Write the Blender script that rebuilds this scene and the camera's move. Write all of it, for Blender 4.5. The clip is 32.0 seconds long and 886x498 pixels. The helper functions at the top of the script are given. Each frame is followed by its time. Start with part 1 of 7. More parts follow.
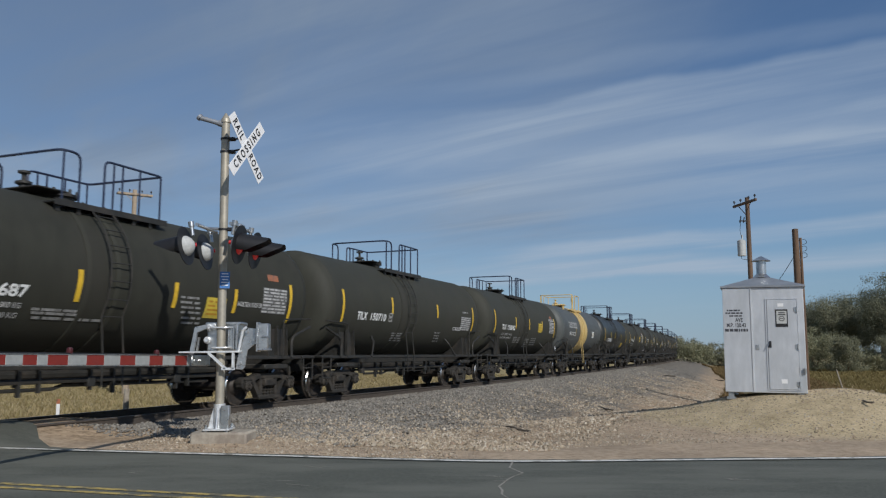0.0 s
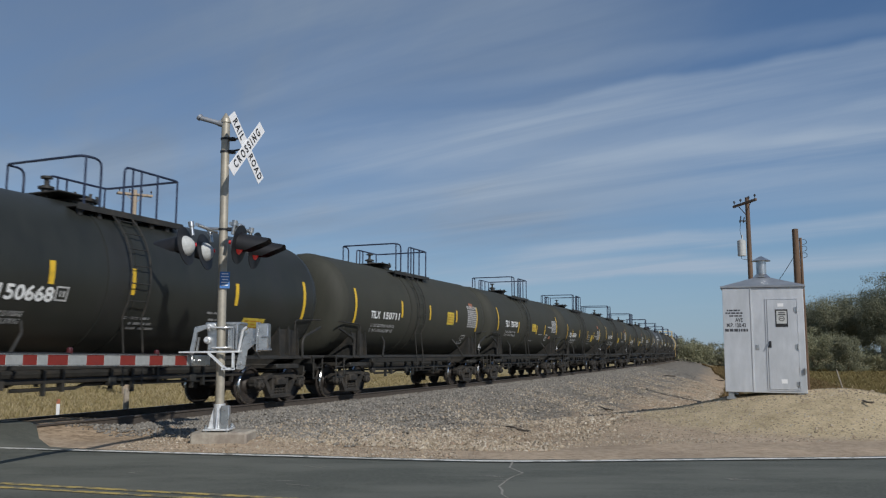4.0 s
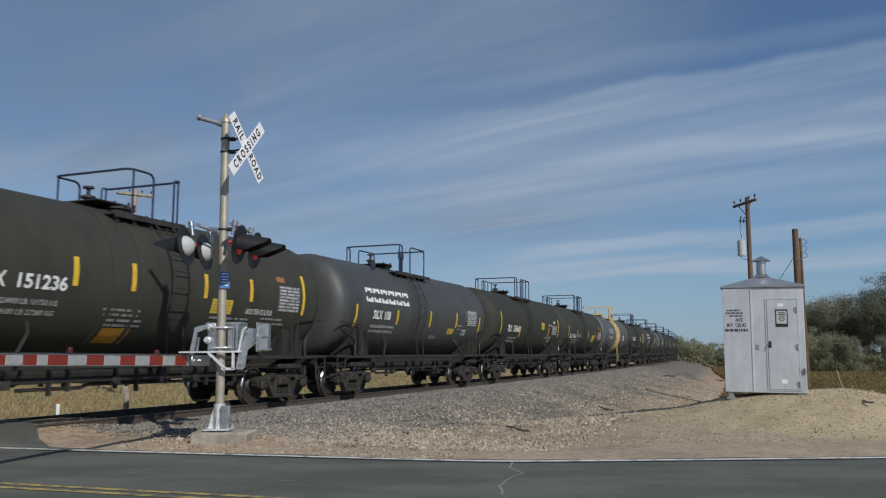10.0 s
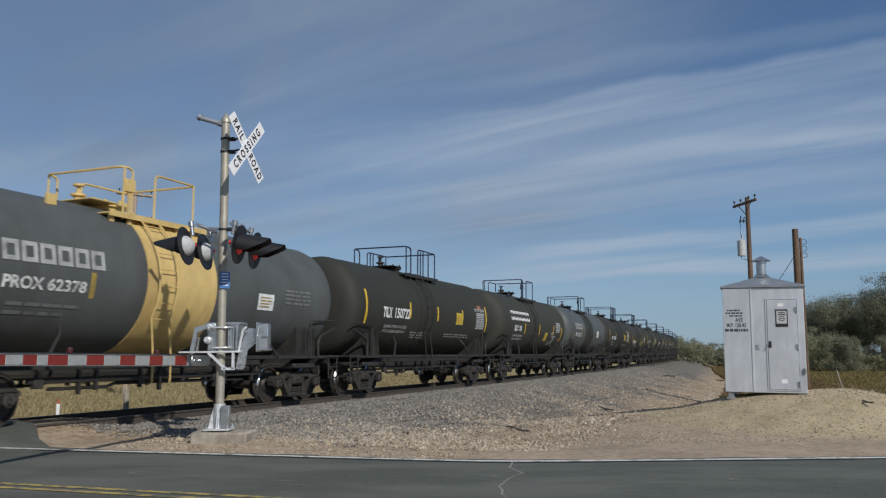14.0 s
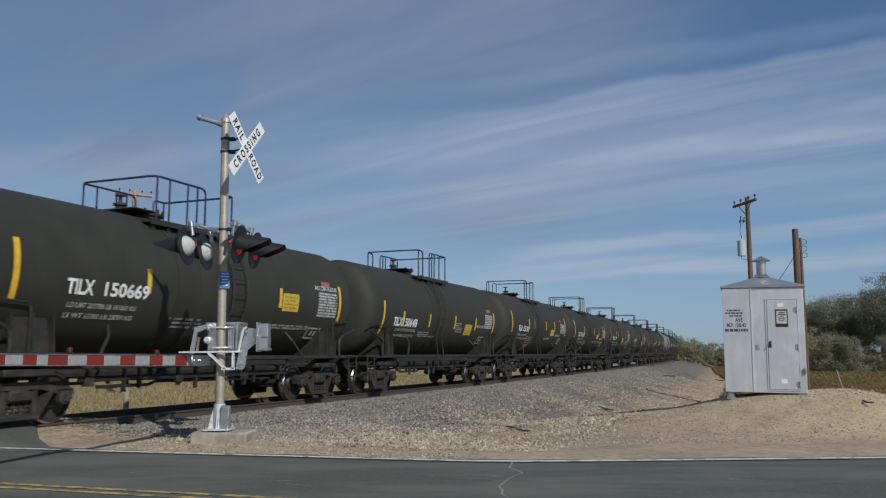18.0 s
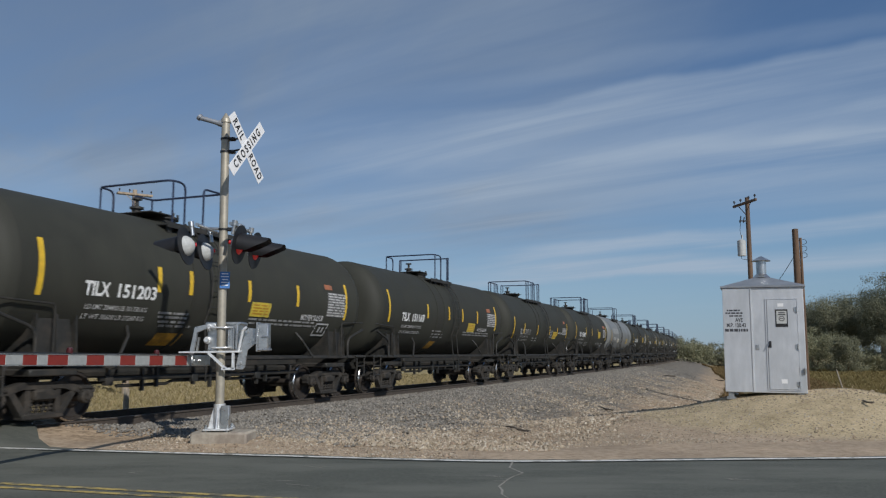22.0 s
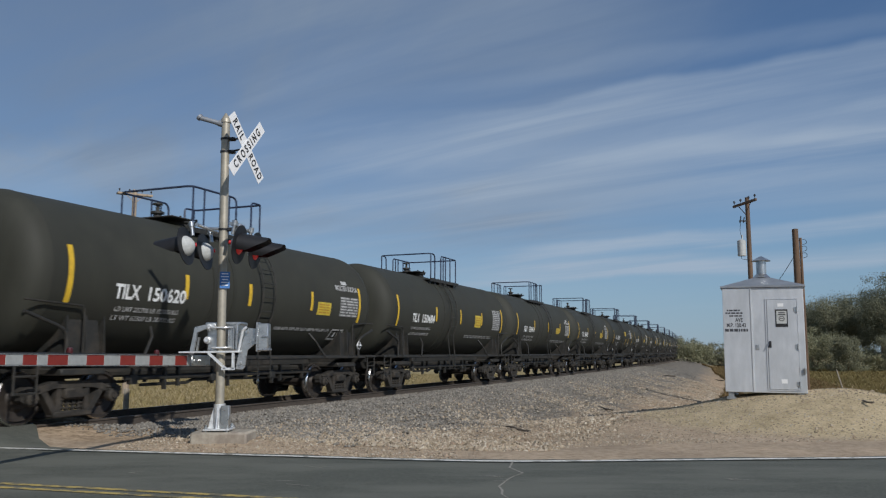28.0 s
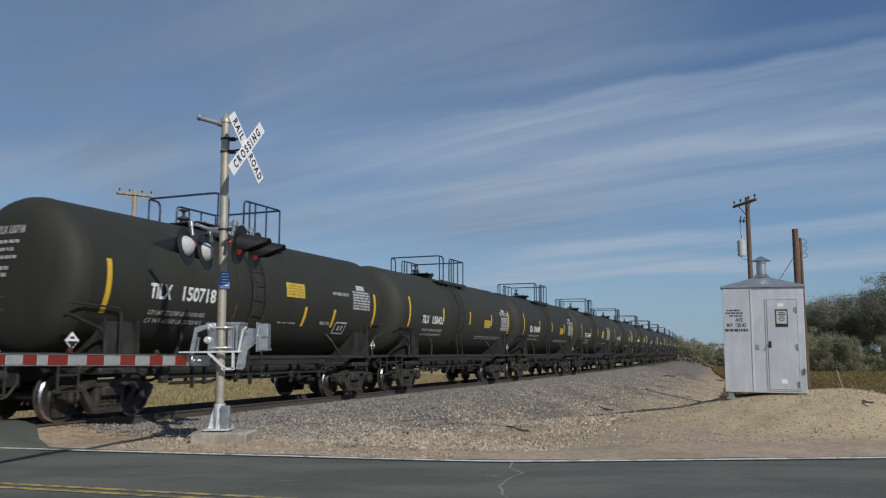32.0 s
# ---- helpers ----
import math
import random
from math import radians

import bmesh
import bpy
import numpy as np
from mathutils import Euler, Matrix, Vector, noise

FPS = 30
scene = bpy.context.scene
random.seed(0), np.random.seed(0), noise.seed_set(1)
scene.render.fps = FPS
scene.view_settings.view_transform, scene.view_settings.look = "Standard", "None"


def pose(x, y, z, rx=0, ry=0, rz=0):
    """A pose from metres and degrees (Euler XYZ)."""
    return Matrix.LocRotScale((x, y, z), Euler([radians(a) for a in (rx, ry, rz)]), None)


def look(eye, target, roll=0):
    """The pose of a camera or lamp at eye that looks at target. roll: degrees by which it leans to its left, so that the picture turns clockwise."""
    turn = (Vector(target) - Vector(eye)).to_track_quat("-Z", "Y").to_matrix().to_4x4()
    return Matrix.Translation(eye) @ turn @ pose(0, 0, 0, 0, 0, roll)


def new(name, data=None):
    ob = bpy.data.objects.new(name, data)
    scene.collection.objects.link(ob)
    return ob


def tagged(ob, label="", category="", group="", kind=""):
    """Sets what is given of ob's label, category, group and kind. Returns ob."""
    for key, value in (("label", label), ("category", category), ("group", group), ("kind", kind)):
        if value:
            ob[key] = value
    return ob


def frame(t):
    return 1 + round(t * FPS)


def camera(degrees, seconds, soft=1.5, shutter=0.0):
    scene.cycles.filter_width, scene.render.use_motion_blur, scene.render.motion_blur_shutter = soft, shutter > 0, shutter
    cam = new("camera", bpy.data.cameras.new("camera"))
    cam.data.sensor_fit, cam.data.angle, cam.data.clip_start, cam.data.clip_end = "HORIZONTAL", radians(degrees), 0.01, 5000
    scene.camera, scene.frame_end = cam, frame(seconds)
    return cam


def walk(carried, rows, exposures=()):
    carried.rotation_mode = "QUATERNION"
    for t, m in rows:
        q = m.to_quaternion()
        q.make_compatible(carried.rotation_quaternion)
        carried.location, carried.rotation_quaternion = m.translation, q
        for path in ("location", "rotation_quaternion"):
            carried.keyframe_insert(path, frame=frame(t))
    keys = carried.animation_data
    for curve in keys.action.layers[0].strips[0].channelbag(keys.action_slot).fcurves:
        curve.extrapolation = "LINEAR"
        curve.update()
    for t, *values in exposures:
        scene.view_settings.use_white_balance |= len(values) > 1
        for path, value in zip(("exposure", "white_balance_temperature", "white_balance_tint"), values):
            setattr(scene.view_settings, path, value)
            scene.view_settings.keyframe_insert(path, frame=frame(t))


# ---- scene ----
# The clip's lens and one standing camera.
cam = camera(57.0, 32.0, soft=1.22, shutter=0.12)
EYE = pose(0, 0, 1.42, 90 + 7.254, 0, 0)
walk(cam, [(0.0, EYE), (32.0, EYE)], exposures=[(0.0, 0.05, 6050, 10), (32.0, 0.05, 6050, 10)])

# ---- light ----
SUN_TO = Vector((0.80, -1.35, 1.0)).normalized()


def sky_world():
    world = bpy.data.worlds.new("sky")
    scene.world = world
    world.use_nodes = True
    nt = world.node_tree
    nt.nodes.clear()
    n, l = nt.nodes.new, nt.links.new
    out, bg = n("ShaderNodeOutputWorld"), n("ShaderNodeBackground")
    sky = n("ShaderNodeTexSky")
    sky.sky_type, sky.sun_disc = "NISHITA", False
    sky.sun_elevation = math.asin(SUN_TO.z)
    sky.sun_rotation = math.atan2(SUN_TO.x, SUN_TO.y)
    sky.air_density, sky.dust_density, sky.ozone_density = 1.0, 0.1, 5.0
    # thin streaks of high cloud on a flat layer far overhead
    co, sep = n("ShaderNodeTexCoord"), n("ShaderNodeSeparateXYZ")
    l(co.outputs["Generated"], sep.inputs[0])

    def math_node(kind, x, y=None, clamp=False):
        m = n("ShaderNodeMath")
        m.operation, m.use_clamp = kind, clamp
        for i, v in enumerate((x, y)):
            if v is None:
                continue
            if isinstance(v, (int, float)):
                m.inputs[i].default_value = v
            else:
                l(v, m.inputs[i])
        return m.outputs[0]

    def ramp_range(v, a0, a1, b0=0.0, b1=1.0, soft=True):
        m = n("ShaderNodeMapRange")
        m.interpolation_type = "SMOOTHSTEP" if soft else "LINEAR"
        for key, x in (("From Min", a0), ("From Max", a1), ("To Min", b0), ("To Max", b1)):
            m.inputs[key].default_value = x
        l(v, m.inputs["Value"])
        return m.outputs[0]

    lift = math_node("ADD", math_node("MAXIMUM", sep.outputs["Z"], 0.03), 0.06)
    flat = n("ShaderNodeCombineXYZ")
    for i, axis in enumerate("XY"):
        l(math_node("DIVIDE", sep.outputs[axis], lift), flat.inputs[i])

    def streak_noise(turn, scale, size, detail, lo, hi):
        mp = n("ShaderNodeMapping")
        mp.vector_type = "TEXTURE"
        mp.inputs["Rotation"].default_value = (0, 0, radians(turn))
        mp.inputs["Scale"].default_value = scale
        mp.inputs["Location"].default_value = DRIFT
        l(flat.outputs[0], mp.inputs[0])
        tx = n("ShaderNodeTexNoise")
        tx.inputs["Scale"].default_value, tx.inputs["Detail"].default_value = size, detail
        tx.inputs["Roughness"].default_value, tx.inputs["Distortion"].default_value = 0.55, 0.6
        l(mp.outputs[0], tx.inputs["Vector"])
        return ramp_range(tx.outputs["Fac"], lo, hi)
    fine = streak_noise(144, (5.0, 0.9, 1), 2.2, 8, 0.30, 0.72)
    broad = streak_noise(150, (3.0, 1.2, 1), 0.8, 6, 0.34, 0.70)
    wisp = streak_noise(118, (2.2, 1.0, 1), 1.6, 8, 0.42, 0.78)
    haze = math_node("ADD", math_node("MULTIPLY", math_node("ADD", broad, wisp), HAZE[1]), HAZE[0])
    haze = math_node("MULTIPLY", haze, ramp_range(sep.outputs["X"], 0.04, 0.40, 1.0, 0.12))
    middle = math_node("MULTIPLY", ramp_range(sep.outputs["X"], -0.45, -0.12), ramp_range(sep.outputs["X"], 0.36, 0.06))
    total = math_node("MULTIPLY", math_node("MULTIPLY", fine, wisp), HAZE[2])
    total = math_node("ADD", total, math_node("MULTIPLY", math_node("MULTIPLY", middle, math_node("ADD", broad, fine)), 0.15))
    # long bands of thicker cirrus: a direction across each, how far it reaches below and above, its start along it, how thick
    wob = n("ShaderNodeTexNoise")
    wob.inputs["Scale"].default_value, wob.inputs["Detail"].default_value = 3.2, 5
    l(co.outputs["Generated"], wob.inputs["Vector"])
    sway = math_node("MULTIPLY", math_node("SUBTRACT", wob.outputs["Fac"], 0.5), 0.05)
    veil = math_node("ADD", math_node("MULTIPLY", fine, 0.70), 0.42)
    for across, below, above, start, full, amount in BANDS:
        dot = n("ShaderNodeVectorMath")
        dot.operation = "DOT_PRODUCT"
        l(co.outputs["Generated"], dot.inputs[0])
        dot.inputs[1].default_value = across
        off = math_node("ADD", dot.outputs["Value"], sway)
        body = math_node("MULTIPLY", ramp_range(off, -below, -0.25 * above), ramp_range(off, above, 0.0))
        body = math_node("MULTIPLY", body, ramp_range(sep.outputs["X"], start, full))
        total = math_node("ADD", total, math_node("MULTIPLY", math_node("MULTIPLY", body, veil), amount))
    # the cloud thins out towards the skyline
    cover = math_node("MULTIPLY", math_node("MINIMUM", total, 0.92), ramp_range(sep.outputs["Z"], 0.03, 0.13, 0.35))
    haze = math_node("MULTIPLY", haze, ramp_range(sep.outputs["Z"], 0.05, 0.20))
    seen = sky.outputs[0]
    low = ramp_range(sep.outputs["Z"], 0.0, 0.24, 0.7, 0.0)
    for thick, colour in ((low, LOW_COLOUR), (haze, HAZE_COLOUR), (cover, CLOUD_COLOUR)):
        mix = n("ShaderNodeMix")
        mix.data_type = "RGBA"
        l(thick, mix.inputs["Factor"])
        l(seen, mix.inputs["A"])
        mix.inputs["B"].default_value = colour
        seen = mix.outputs["Result"]
    l(seen, bg.inputs["Color"])
    bg.inputs["Strength"].default_value = SKY_STRENGTH
    l(bg.outputs[0], out.inputs["Surface"])


SKY_STRENGTH = 0.070
DRIFT = (1.3, 2.6, 0.0)
CLOUD_COLOUR = (5.2, 6.05, 7.0, 1)
HAZE_COLOUR = (2.5, 3.15, 4.05, 1)
LOW_COLOUR = (3.1, 4.5, 6.0, 1)
HAZE = (0.36, 0.38, 0.20)
BANDS = [((-0.177, -0.269, 0.947), 0.145, 0.011, -0.15, 0.14, 0.42),
         ((-0.062, -0.188, 0.980), 0.048, 0.028, -0.29, -0.11, 0.36),
         ((-0.068, -0.087, 0.994), 0.015, 0.019, -0.06, 0.10, 0.95),
         ((-0.120, -0.106, 0.987), 0.018, 0.011, 0.03, 0.18, 0.72),
         ((-0.067, -0.257, 0.964), 0.062, 0.048, -0.75, -0.55, 0.26),
         ((-0.147, -0.313, 0.938), 0.021, 0.012, -0.19, 0.01, 0.14),
         ((-0.052, -0.232, 0.971), 0.042, 0.028, -0.24, -0.10, 0.26)]
sky_world()
sun = new("sun", bpy.data.lights.new("sun", "SUN"))
sun.data.energy, sun.data.angle, sun.data.color = 3.2, radians(0.6), (1.0, 0.93, 0.82)
sun.matrix_world = look(SUN_TO * 50, (0, 0, 0))

# ---- the track's line: straight to the crossing, bending away further on ----
TH0, TX, TY = 0.390, -5.0, 21.22
BENDS = [(-400.0, 0.0), (10.0, 0.0009), (60.0, 0.0005), (260.0, 0.0)]   # from where, how sharply it turns away
RAIL_TOP = 0.19
STEP = 1.0
LINE_S = np.arange(-300.0, 720.0, STEP)
LINE_TURN = TH0 - np.cumsum(sum(np.where(LINE_S >= a, k, 0.0) - np.where(LINE_S >= a, j, 0.0) for (a, k), j in zip(BENDS, [0.0] + [k for _, k in BENDS]))) * STEP
LINE_X, LINE_Y = np.cumsum(np.sin(LINE_TURN)) * STEP, np.cumsum(np.cos(LINE_TURN)) * STEP
LINE_X += TX - LINE_X[300]
LINE_Y += TY - LINE_Y[300]


def track(s):
    """Place and heading of the track's centre line at the distance s."""
    return float(np.interp(s, LINE_S, LINE_X)), float(np.interp(s, LINE_S, LINE_Y)), float(np.interp(s, LINE_S, LINE_TURN))


def beside(s, d, z=0.0):
    """A point d metres to the road side of the track."""
    x, y, th = track(s)
    return Vector((x + d * math.cos(th), y - d * math.sin(th), z))


def track_coords(x, y):
    """s and d of points, for arrays: the line's own distance across and along at the same y."""
    x, y = np.asarray(x, float), np.asarray(y, float)
    s = np.interp(y, LINE_Y, LINE_S)
    cx, th = np.interp(y, LINE_Y, LINE_X), np.interp(y, LINE_Y, LINE_TURN)
    d = (x - cx) * np.cos(th)
    s = s + np.clip((x - cx) * np.sin(th), -60, 60)
    th2 = np.interp(s, LINE_S, LINE_TURN)
    d2 = (x - np.interp(s, LINE_S, LINE_X)) * np.cos(th2) - (y - np.interp(s, LINE_S, LINE_Y)) * np.sin(th2)
    return s, np.where(np.abs(d) < 60, d2, d)


# ---- materials ----
def material(name, colour, rough=0.6, metal=0.0, vary=0.25, scale=6.0, bump=0.0, bump_scale=40.0, second=None, mask=(0.45, 0.62), mask_scale=1.2,
             per_object=0.0, stretch=(1, 1, 1), emit=0.0, rough_vary=0.12, detail=6.0, spec=0.5):
    m = bpy.data.materials.new(name)
    m.use_nodes = True
    nt = m.node_tree
    b = nt.nodes["Principled BSDF"]
    n, l = nt.nodes.new, nt.links.new
    co = n("ShaderNodeTexCoord")
    mp = n("ShaderNodeMapping")
    mp.inputs["Scale"].default_value = stretch
    l(co.outputs["Object"], mp.inputs[0])
    fine = n("ShaderNodeTexNoise")
    fine.inputs["Scale"].default_value, fine.inputs["Detail"].default_value, fine.inputs["Roughness"].default_value = scale, detail, 0.65
    l(mp.outputs[0], fine.inputs["Vector"])
    hi, lo = [min(1, c * (1 + vary)) for c in colour], [c * (1 - vary) for c in colour]
    ramp = n("ShaderNodeMix")
    ramp.data_type = "RGBA"
    rr = n("ShaderNodeMapRange")
    rr.inputs["From Min"].default_value, rr.inputs["From Max"].default_value = 0.3, 0.7
    l(fine.outputs["Fac"], rr.inputs["Value"])
    l(rr.outputs[0], ramp.inputs["Factor"])
    ramp.inputs["A"].default_value, ramp.inputs["B"].default_value = (*lo, 1), (*hi, 1)
    result = ramp.outputs["Result"]
    if second:
        big = n("ShaderNodeTexNoise")
        big.inputs["Scale"].default_value, big.inputs["Detail"].default_value, big.inputs["Roughness"].default_value = mask_scale, 7, 0.68
        l(mp.outputs[0], big.inputs["Vector"])
        mr = n("ShaderNodeMapRange")
        mr.inputs["From Min"].default_value, mr.inputs["From Max"].default_value = mask
        l(big.outputs["Fac"], mr.inputs["Value"])
        mx = n("ShaderNodeMix")
        mx.data_type = "RGBA"
        l(mr.outputs[0], mx.inputs["Factor"])
        l(result, mx.inputs["A"])
        mx.inputs["B"].default_value = (*second, 1)
        result = mx.outputs["Result"]
    if per_object:
        info = n("ShaderNodeObjectInfo")
        hv = n("ShaderNodeHueSaturation")
        pr = n("ShaderNodeMapRange")
        pr.inputs["To Min"].default_value, pr.inputs["To Max"].default_value = 1 - per_object, 1 + per_object
        l(info.outputs["Random"], pr.inputs["Value"])
        l(pr.outputs[0], hv.inputs["Value"])
        l(result, hv.inputs["Color"])
        result = hv.outputs["Color"]
    l(result, b.inputs["Base Color"])
    rg = n("ShaderNodeMapRange")
    rg.inputs["To Min"].default_value, rg.inputs["To Max"].default_value = max(0.03, rough - rough_vary), min(1, rough + rough_vary)
    l(fine.outputs["Fac"], rg.inputs["Value"])
    l(rg.outputs[0], b.inputs["Roughness"])
    b.inputs["Metallic"].default_value = metal
    b.inputs["Specular IOR Level"].default_value = spec
    if bump:
        bn = n("ShaderNodeTexNoise")
        bn.inputs["Scale"].default_value, bn.inputs["Detail"].default_value = bump_scale, 5
        l(co.outputs["Object"], bn.inputs["Vector"])
        bp = n("ShaderNodeBump")
        bp.inputs["Strength"].default_value, bp.inputs["Distance"].default_value = 0.6, bump
        l(bn.outputs["Fac"], bp.inputs["Height"])
        l(bp.outputs[0], b.inputs["Normal"])
    if emit:
        l(result, b.inputs["Emission Color"])
        b.inputs["Emission Strength"].default_value = emit
    return m


